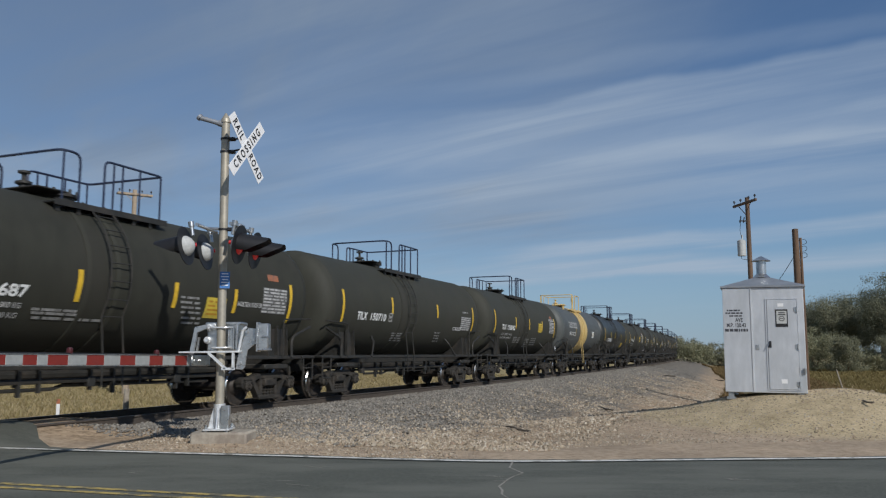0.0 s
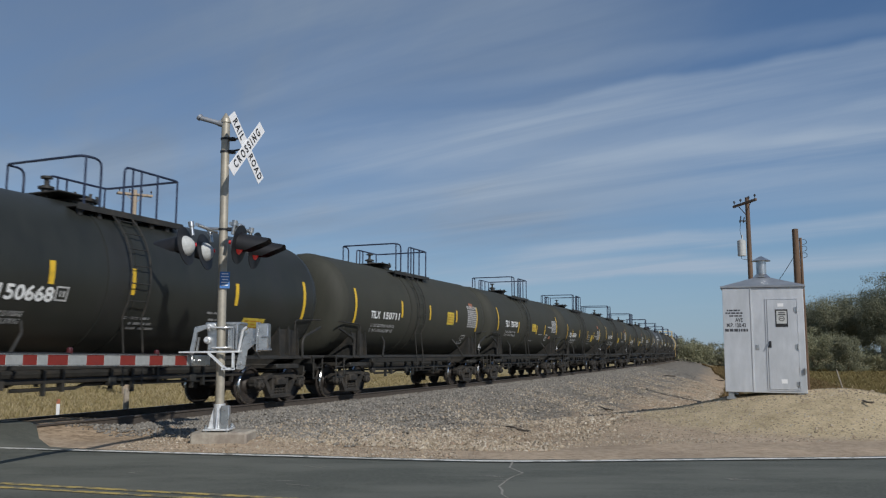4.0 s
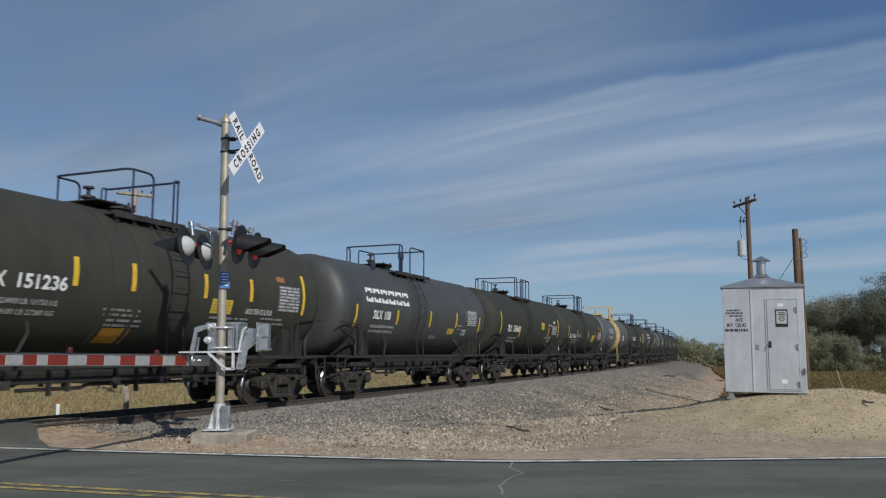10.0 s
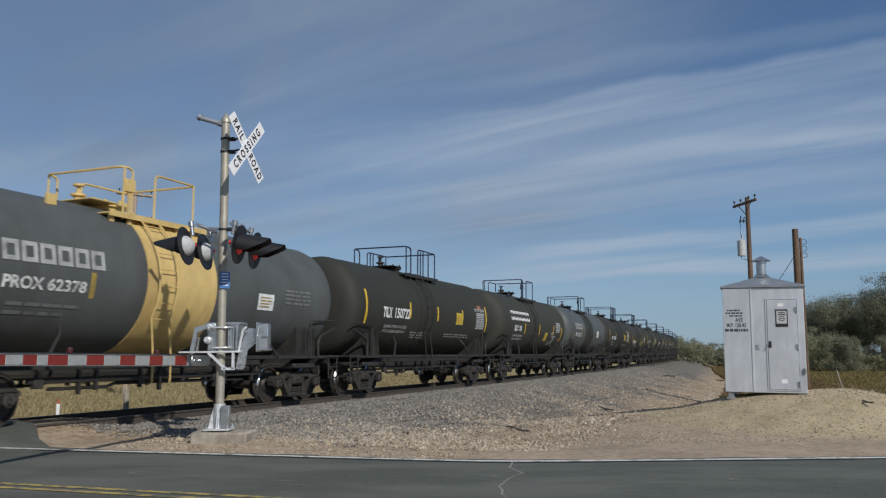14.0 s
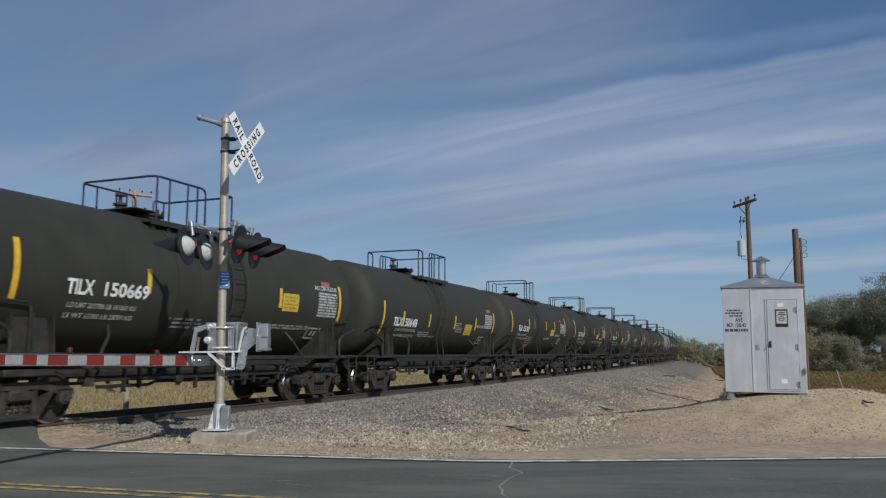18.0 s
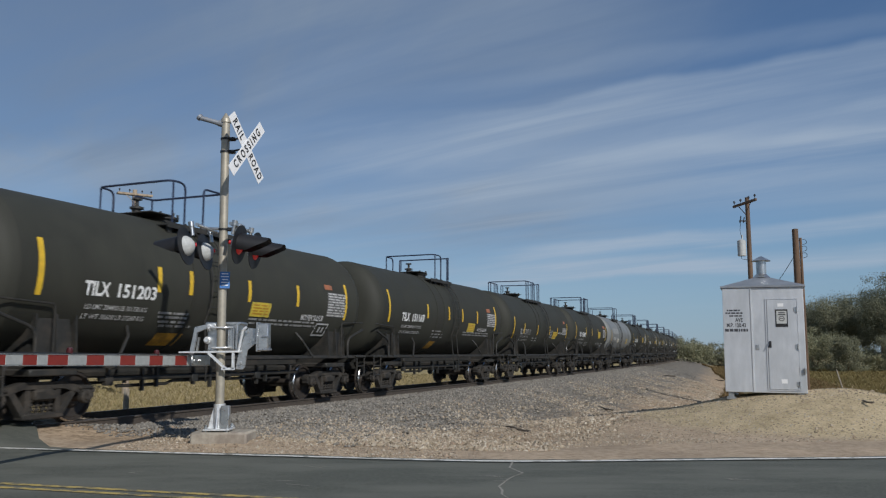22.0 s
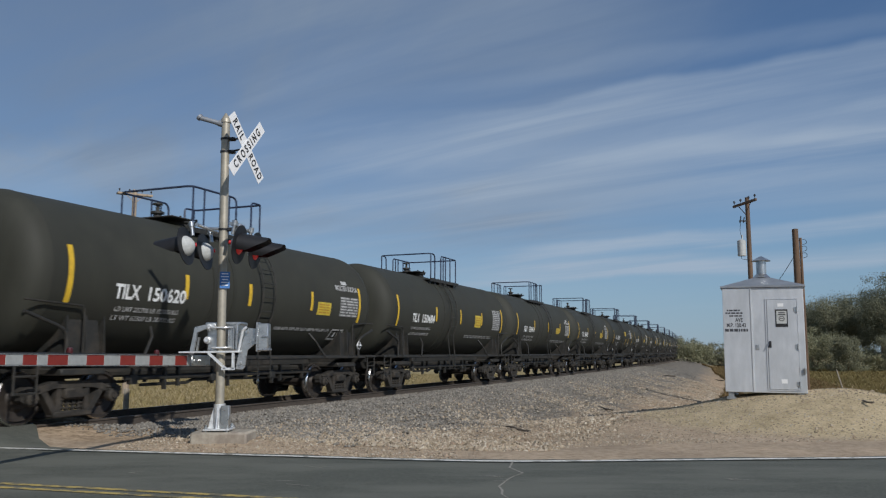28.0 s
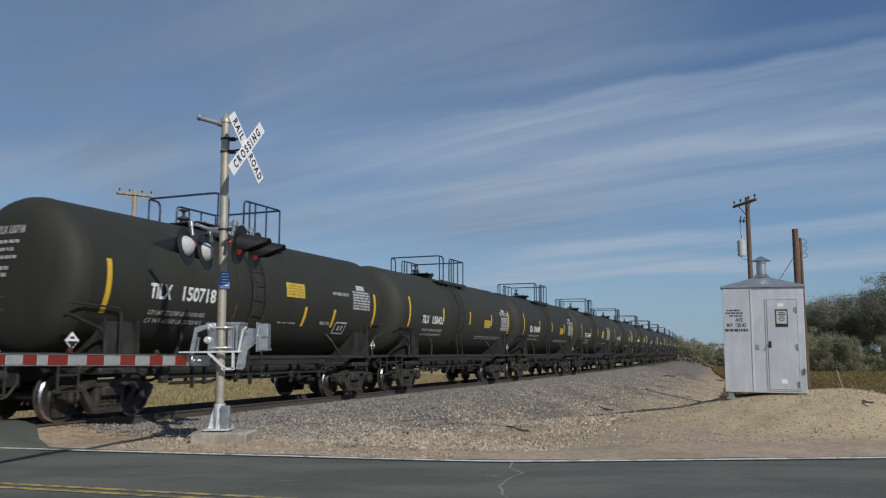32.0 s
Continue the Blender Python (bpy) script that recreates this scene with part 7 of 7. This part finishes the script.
def sticks():
    for x, y, ln, turn in ((1.57, 17.61, 1.28, -73), (5.93, 30.46, 2.09, -85), (18.16, 67.49, 3.09, -75), (28.38, 85.2, 2.44, -85), (-0.72, 15.71, 0.2, -55), (9.87, 33.51, 2.12, -99), (8.36, 16.35, 0.56, -97)):
        bm = bmesh.new()
        pts = [Vector((ln * (i / 5 - 0.5), 0.03 * math.sin(i * 1.7), 0.012 + 0.02 * math.sin(i * 2.3) ** 2)) for i in range(6)]
        pipe(bm, pts, 0.012 + 0.0005 * y, 6)
        ob = put("stick", mesh_of(bm, "stick", M["tie_wood"], True), None, pose(x, y, float(ground_height(x, y)) + 0.025, 0, 0, turn))
        tagged(ob, "dark broken stick lying on the gravel", "stick", "sticks on the gravel")


# ---- loose stones, grass and trees ----
def stone_field(name, label, points, sizes, mat):
    """Many small angular stones as one body of stuff."""
    rng = np.random.default_rng(5)
    base = np.array([(1, 0, 0), (-1, 0, 0), (0, 1, 0), (0, -1, 0), (0, 0, 1), (0, 0, -1)], float)
    tri = np.array([(0, 2, 4), (2, 1, 4), (1, 3, 4), (3, 0, 4), (2, 0, 5), (1, 2, 5), (3, 1, 5), (0, 3, 5)])
    n = len(points)
    v = base[None] * rng.uniform(0.6, 1.3, (n, 6, 1)) + rng.normal(0, 0.22, (n, 6, 3))
    v[:, :, 2] *= 0.75
    a = rng.uniform(0, 6.28, n)
    c, s = np.cos(a)[:, None], np.sin(a)[:, None]
    v = np.stack([v[:, :, 0] * c - v[:, :, 1] * s, v[:, :, 0] * s + v[:, :, 1] * c, v[:, :, 2]], 2)
    v = v * sizes[:, None, None] + points[:, None, :]
    f = (tri[None] + 6 * np.arange(n)[:, None, None]).reshape(-1, 3)
    me = bpy.data.meshes.new(name)
    me.from_pydata(v.reshape(-1, 3).tolist(), [], f.tolist())
    me.materials.append(mat)
    tagged(new(name, me), label, "stones", kind="stuff")


def island_material(name, stops, rough=0.9, through_light=0.0):
    m = bpy.data.materials.new(name)
    m.use_nodes = True
    nt = m.node_tree
    b = nt.nodes["Principled BSDF"]
    g, r = nt.nodes.new("ShaderNodeNewGeometry"), nt.nodes.new("ShaderNodeValToRGB")
    nt.links.new(g.outputs["Random Per Island"], r.inputs[0])
    e = r.color_ramp.elements
    e[0].color, e[1].color = (*stops[0], 1), (*stops[-1], 1)
    for i, c in enumerate(stops[1:-1]):
        e.new((i + 1) / (len(stops) - 1)).color = (*c, 1)
    nz = nt.nodes.new("ShaderNodeTexNoise")
    nz.inputs["Scale"].default_value = 60
    mx = nt.nodes.new("ShaderNodeMix")
    mx.data_type, mx.blend_type = "RGBA", "MULTIPLY"
    mx.inputs["Factor"].default_value = 0.5
    nt.links.new(r.outputs[0], mx.inputs["A"])
    nt.links.new(nz.outputs["Fac"], mx.inputs["B"])
    nt.links.new(mx.outputs["Result"], b.inputs["Base Color"])
    b.inputs["Roughness"].default_value = rough
    b.inputs["Specular IOR Level"].default_value = 0.25
    if through_light:
        tr, ms = nt.nodes.new("ShaderNodeBsdfTranslucent"), nt.nodes.new("ShaderNodeMixShader")
        nt.links.new(mx.outputs["Result"], tr.inputs["Color"])
        ms.inputs[0].default_value = through_light
        nt.links.new(b.outputs[0], ms.inputs[1])
        nt.links.new(tr.outputs[0], ms.inputs[2])
        nt.links.new(ms.outputs[0], nt.nodes["Material Output"].inputs["Surface"])
    return m


def stones():
    rng = np.random.default_rng(2)
    n = 62000
    s = rng.uniform(0, 1, n) ** 1.6 * 75 - 9
    d = 0.9 + np.abs(rng.normal(0, 1.0, n)) * 2.0
    pts = np.array([beside(a, b) for a, b in zip(s, d)])
    ok = (pts[:, 1] - road_bow(pts[:, 0]) > 12.3 + smooth(1.5, 3.5, -pts[:, 0]) * rng.uniform(0.8, 3.2, n)) & (d < bank_foot(s)) & (mound_reach(pts[:, 0], pts[:, 1]) > 0.98)
    pts = pts[ok]
    pts[:, 2] = ground_height(pts[:, 0], pts[:, 1]) + 0.012
    size = rng.uniform(0.018, 0.036, len(pts)) * (1 + pts[:, 1] * 0.012)
    stone_field("ballast_stones", "grey crushed ballast stones along the track", pts, size,
                island_material("ballast_stone", [(0.145, 0.137, 0.122), (0.285, 0.265, 0.235), (0.205, 0.19, 0.167), (0.41, 0.38, 0.33), (0.27, 0.235, 0.19)]))
    n = 30000
    x = rng.uniform(-8, 14, n)
    y = 11.3 + road_bow(x) + rng.uniform(0, 1, n) ** 1.4 * 9
    keep = ~((x < -5.0) & (y - road_bow(x) < 14.5)) & ~((x > 0.2) & (y - road_bow(x) < 12.5 + 0.9 * smooth(1.0, 4.0, x)))
    x, y = x[keep], y[keep]
    n = len(x)
    z = ground_height(x, y)
    size = rng.uniform(0.008, 0.022, n) * np.where(rng.uniform(0, 1, n) > 0.97, 2.2, 1)
    k = 60000
    more = np.array([beside(a, b) for a, b in zip(rng.uniform(0, 1, k) ** 1.7 * 62 - 6, 2.6 + rng.uniform(0, 1, k) * 6.9)])
    more = more[(ripple(more[:, 0] * 1.4, more[:, 1] * 1.1) + rng.normal(0, 0.35, len(more)) > -0.1)]
    more = more[(mound_reach(more[:, 0], more[:, 1]) > 1.0) & (more[:, 1] - road_bow(more[:, 0]) > 12.4)]
    x, y = np.concatenate([x, more[:, 0]]), np.concatenate([y, more[:, 1]])
    z = ground_height(x, y)
    size = np.concatenate([size, rng.uniform(0.012, 0.034, len(more)) * (1 + more[:, 1] * 0.010) * np.where(rng.uniform(0, 1, len(more)) > 0.9, 1.7, 1.0)])
    stone_field("gravel_stones", "loose tan and reddish gravel on the verge", np.stack([x, y, z + 0.003], 1), size,
                island_material("verge_stone", [(0.40, 0.32, 0.22), (0.54, 0.45, 0.33), (0.24, 0.19, 0.13), (0.68, 0.60, 0.48), (0.40, 0.29, 0.20)]))


def grass(name, label, pts, height, mat, seed, lean=0.35):
    rng = np.random.default_rng(seed)
    n, k = len(pts), 5
    a = rng.uniform(0, 6.28, (n, k))
    h = height * rng.uniform(0.5, 1.15, (n, k))
    w = rng.uniform(0.006, 0.014, (n, k)) * (1 + 0.03 * pts[:, 1:2])
    root = pts[:, None, :] + np.stack([rng.normal(0, 0.07, (n, k)), rng.normal(0, 0.07, (n, k)), np.zeros((n, k))], 2)
    side = np.stack([np.cos(a), np.sin(a), np.zeros_like(a)], 2) * w[..., None]
    tip = root + np.stack([np.cos(a + 1.2) * lean * h, np.sin(a + 1.2) * lean * h, h], 2)
    mid = root * 0.45 + tip * 0.55 + np.stack([np.zeros_like(h), np.zeros_like(h), 0.12 * h], 2)
    v = np.stack([root - side, root + side, mid + side * 0.7, tip, mid - side * 0.7], 2).reshape(-1, 3)
    i = 5 * np.arange(n * k)
    f = np.stack([i, i + 1, i + 2, i + 3, i + 4], 1)
    me = bpy.data.meshes.new(name)
    me.from_pydata(v.tolist(), [], f.tolist())
    me.materials.append(mat)
    tagged(new(name, me), label, "grass", kind="stuff")


def fields():
    rng = np.random.default_rng(8)
    dry = island_material("dry_grass", [(0.37, 0.285, 0.13), (0.43, 0.35, 0.20), (0.30, 0.25, 0.10), (0.52, 0.44, 0.28)])
    n = 34000
    s, d = rng.uniform(-22, 70, n), -8.5 - rng.uniform(0, 1, n) ** 1.2 * 36
    pts = np.array([beside(a, b) for a, b in zip(s, d)])
    pts[:, 2] = ground_height(pts[:, 0], pts[:, 1]) - 0.02
    grass("dry_grass", "dry golden grass beyond the track", pts, 0.30, dry, 1, 0.7)
    brush = island_material("brown_brush", [(0.20, 0.13, 0.06), (0.28, 0.19, 0.09), (0.15, 0.11, 0.05), (0.24, 0.20, 0.09)])
    n = 20000
    s = 18 + rng.uniform(0, 1, n) ** 1.2 * 190
    d = bank_foot(s) + 0.2 + rng.uniform(0, 1, n) ** 1.3 * 9
    pts = np.array([beside(a, b) for a, b in zip(s, d)])
    ok = pts[:, 1] > 33
    pts = pts[ok]
    pts[:, 2] = ground_height(pts[:, 0], pts[:, 1]) - 0.02
    grass("dry_brush", "brown dry weeds along the foot of the fill", pts, 0.5, brush, 3, 0.7)
    mixed = island_material("field_grass", [(0.27, 0.20, 0.085), (0.21, 0.18, 0.07), (0.31, 0.235, 0.11), (0.17, 0.155, 0.06)])
    n = 34000
    s, d = 16 + rng.uniform(0, 1, n) ** 1.3 * 170, 11.5 + rng.uniform(0, 1, n) ** 1.3 * 80
    pts = np.array([beside(a, b) for a, b in zip(s, d)])
    pts[:, 2] = ground_height(pts[:, 0], pts[:, 1]) - 0.02
    grass("field_grass", "rough brown and green field grass", pts, 0.4, mixed, 2, 0.5)


def tree(x, y, height, spread, seed, leaf, leaf_size=0.22, count=2600, shrub=False, label=""):
    """A tapered, forking trunk under a ragged crown of small leaves."""
    rnd = random.Random(seed)
    rng = np.random.default_rng(seed)
    z = float(ground_height(x, y))
    ob = new("shrub" if shrub else "tree")
    tagged(ob, label, "shrub" if shrub else "tree")
    bm = bmesh.new()
    tips = []
    trunk_h = height * (0.12 if shrub else 0.35)
    pipe_r = 0.03 * height if not shrub else 0.05
    top = Vector((rnd.uniform(-0.2, 0.2), rnd.uniform(-0.2, 0.2), trunk_h))
    cyl(bm, (0, 0, -0.4), top, pipe_r, pipe_r * 0.7, seg=9)
    for i in range(7 if not shrub else 9):
        a = 2 * math.pi * i / 7 + rnd.uniform(-0.4, 0.4)
        reach = spread * rnd.uniform(0.45, 0.9)
        start = top.lerp(Vector((0, 0, 0)), rnd.uniform(0, 0.4))
        end = Vector((math.cos(a) * reach, math.sin(a) * reach, height * rnd.uniform(0.45, 0.92)))
        mid = start.lerp(end, 0.5) + Vector((0, 0, height * 0.06))
        cyl(bm, start, mid, pipe_r * 0.5, pipe_r * 0.3, seg=6)
        cyl(bm, mid, end, pipe_r * 0.3, pipe_r * 0.1, seg=5)
        tips += [end, mid.lerp(end, 0.5), mid]
    tips += [Vector((0, 0, height * 0.9)), Vector((0, 0, height * 0.65))]
    if shrub:
        tips += [Vector((math.cos(a) * spread * 0.7, math.sin(a) * spread * 0.7, height * 0.14)) for a in range(7)]
    part("trunk", bm, M["old_pole"], ob)
    tips = np.array([tuple(t) for t in tips])
    n_lobes = max(24, min(260, count // 60))
    lobes = tips[rng.integers(0, len(tips), n_lobes)] + rng.normal(0, 1, (n_lobes, 3)) * np.array([spread * 0.17, spread * 0.17, height * 0.08])
    lobes[:, 2] = np.clip(lobes[:, 2], height * (0.06 if shrub else 0.22), height * 0.97)
    pick = rng.integers(0, len(lobes), count)
    c = lobes[pick] + rng.normal(0, 1, (count, 3)) * np.array([1, 1, 0.8]) * spread * 0.115
    c[:, 2] = np.maximum(c[:, 2], 0.1)
    # leaves lie along the outside of their lobe
    nrm = c - lobes[pick] + rng.normal(0, 1, (count, 3)) * spread * 0.06 + np.array([0, 0, spread * 0.05])
    nrm /= np.linalg.norm(nrm, axis=1)[:, None] + 1e-6
    u = np.cross(nrm, rng.normal(0, 1, (count, 3)))
    u /= np.linalg.norm(u, axis=1)[:, None] + 1e-6
    w = np.cross(nrm, u)
    sz = leaf_size * rng.uniform(0.6, 1.4, (count, 1))
    v = np.stack([c - u * sz, c + w * sz * 0.55, c + u * sz, c - w * sz * 0.55], 1).reshape(-1, 3)
    i = 4 * np.arange(count)
    me = bpy.data.meshes.new("crown")
    me.from_pydata(v.tolist(), [], np.stack([i, i + 1, i + 2, i + 3], 1).tolist())
    me.materials.append(leaf)
    put("crown", me, ob)
    ob.matrix_basis = pose(x, y, z, 0, 0, rnd.uniform(0, 360))


def trees():
    dark = island_material("dark_leaves", [(0.25, 0.26, 0.175), (0.29, 0.295, 0.20), (0.22, 0.23, 0.155), (0.33, 0.325, 0.225)], 0.9, 0.45)
    olive = island_material("olive_leaves", [(0.28, 0.285, 0.18), (0.34, 0.335, 0.225), (0.22, 0.235, 0.15), (0.40, 0.375, 0.26)], 0.9, 0.35)
    grey = island_material("willow_leaves", [(0.36, 0.36, 0.22), (0.43, 0.42, 0.27), (0.29, 0.30, 0.175), (0.50, 0.47, 0.31)], 0.9, 0.35)

    def at(px, dist):
        return px * dist, dist
    # tall dark trees behind, paler shrubs before them
    for k, (ratio, dist, h, sp, leaf) in enumerate(((0.552, 150, 18.6, 6.2, dark), (0.60, 160, 18.5, 8.0, dark), (0.502, 168, 15.2, 7.4, dark), (0.448, 172, 14.2, 7.2, olive), (0.64, 150, 17.0, 8.4, dark),
                                                     (0.535, 180, 18.6, 6.4, dark), (0.578, 145, 17.0, 7.0, dark), (0.415, 185, 13.0, 7.0, olive), (0.475, 160, 14.0, 6.4, olive), (0.70, 155, 16.0, 9.0, dark), (0.78, 160, 15.5, 9.0, dark))):
        tree(*at(ratio, dist), h * 0.95, sp, 20 + k, leaf, 0.12, 46000, label="tall leafy tree in dull autumn green")
    for k, (ratio, dist, h, sp) in enumerate(((0.452, 140, 7.4, 3.6), (0.492, 134, 5.6, 3.0), (0.515, 138, 4.0, 2.8), (0.556, 136, 6.4, 3.8), (0.472, 146, 6.0, 3.4), (0.59, 134, 6.0, 4.2), (0.63, 138, 6.4, 4.2))):
        tree(*at(ratio, dist), h, sp, 60 + k, olive if k % 2 else grey, 0.09, 18000, True, "pale olive shrub at the edge of the field")
    # far clump where the track goes out of sight
    for k, (ratio, dist, h, sp, leaf) in enumerate(((0.297, 150, 5.0, 3.4, grey), (0.312, 158, 4.6, 3.0, grey), (0.290, 175, 6.2, 3.6, olive), (0.327, 185, 6.6, 3.2, olive), (0.338, 180, 5.6, 3.0, olive),
                                                     (0.352, 170, 4.2, 3.0, grey), (0.372, 165, 4.0, 3.0, olive), (0.395, 160, 4.4, 3.2, olive))):
        tree(*at(ratio, dist), h * 0.8, sp, 90 + k, leaf, 0.13, 5000, True, "distant pale bushy shrub")
    tree(12.2, 32.5, 1.3, 0.9, 130, olive, 0.07, 900, True, "low brown shrub on the bank")
    tree(13.4, 36.0, 1.2, 1.0, 131, grey, 0.07, 900, True, "low brown shrub on the bank")


def ties(parent):
    """Wooden ties; the near ones each an object, the far ones joined."""
    bm = bmesh.new()
    box(bm, -0.11, 0.11, -1.3, 1.3, -0.17, 0.0, 0.015)
    me = mesh_of(bm, "tie", M["tie_wood"])
    s = -24.0
    while s < 55:
        x, y, th = track(s)
        if not (ROAD_NEAR - 0.4 < y - road_bow(x) < ROAD_FAR + 0.6):
            put("tie", me, parent, pose(x, y, RAIL_TOP - 0.166, 0, 0, 90 - math.degrees(th)))
        s += 0.52
    bm = bmesh.new()
    while s < 300:
        x, y, th = track(s)
        box(bm, -0.11, 0.11, -1.3, 1.3, -0.17, 0.0, 0.0, pose(x, y, RAIL_TOP - 0.166, 0, 0, 90 - math.degrees(th)))
        s += 0.52
    ob = part("tie", bm, M["tie_wood"], parent, "dark ties further along the track", smooth=False)
    ob["kind"] = "stuff"


def road_marks():
    """A pale sealed crack across the lane, and scuffs."""
    rnd = random.Random(4)
    bm = bmesh.new()
    pts = []
    for i in range(15):
        y = 10.7 - i * 0.24
        pts.append((0.86 - (0.06 * math.sin(i * 0.9) + 0.05 * rnd.uniform(-1, 1)) - 0.025 * i * (i > 4), y))
    for (x0, y0), (x1, y1) in zip(pts, pts[1:]):
        w = rnd.uniform(0.006, 0.014)
        bm.faces.new([bm.verts.new((x, y + float(road_bow(x)), float(road_height(x, y)) + 0.034)) for x, y in ((x0 - w, y0), (x1 - w, y1), (x1 + w, y1), (x0 + w, y0))])
    road_ob = bpy.data.objects["road"]
    part("crack", bm, M["tar"], road_ob, "pale jagged crack in the asphalt", smooth=False)
    for cx, cy, n in ((-1.65, 9.9, 4), (0.45, 9.55, 5), (-1.8, 8.6, 3), (3.2, 9.2, 3), (-3.6, 9.0, 3), (0.62, 9.2, 4)):
        bm = bmesh.new()
        for _ in range(n):
            x0, y0, a, ln = cx + rnd.uniform(-0.12, 0.12), cy + rnd.uniform(-0.1, 0.1), rnd.uniform(-0.5, 0.5), rnd.uniform(0.08, 0.3)
            w = rnd.uniform(0.006, 0.014)
            pts = [(x0, y0), (x0 + ln * math.cos(a), y0 + ln * math.sin(a))]
            bm.faces.new([bm.verts.new((x, y + float(road_bow(x)), float(road_height(x, y)) + 0.034)) for x, y in (pts[0], (pts[1][0], pts[1][1] - w), pts[1], (pts[0][0] + 0.02, pts[0][1] + w))])
        part("scuff", bm, M["tar"], road_ob, "pale scuff on the asphalt", smooth=False)


ground()
road()
road_marks()
track_ob = rails()
signal_house()
crossing_signal()
gate_arm()
train()
pole_a = utility_pole(15.14, 40.0, -1.2, 10.3, -80, ("arm", "can"))
pole_b = utility_pole(15.70, 36.0, -1.2, 8.1, 0, ("hooks",), 0.19, "stout brown wooden pole with a riser pipe")
pole_c = utility_pole(-19.2, 50.0, -0.9, 12.4, 34, ("arm", "second"), 0.20, "pale weathered utility pole with two crossarms", "pale_pole")
span_wire(((15.55, 36.0, 5.6), (14.7, 40.0, 3.2)), 0.3, 0.012, "thin black wire between two poles")
posts()
sticks()
trees()
fields()
stones()
ties(track_ob)
motions()
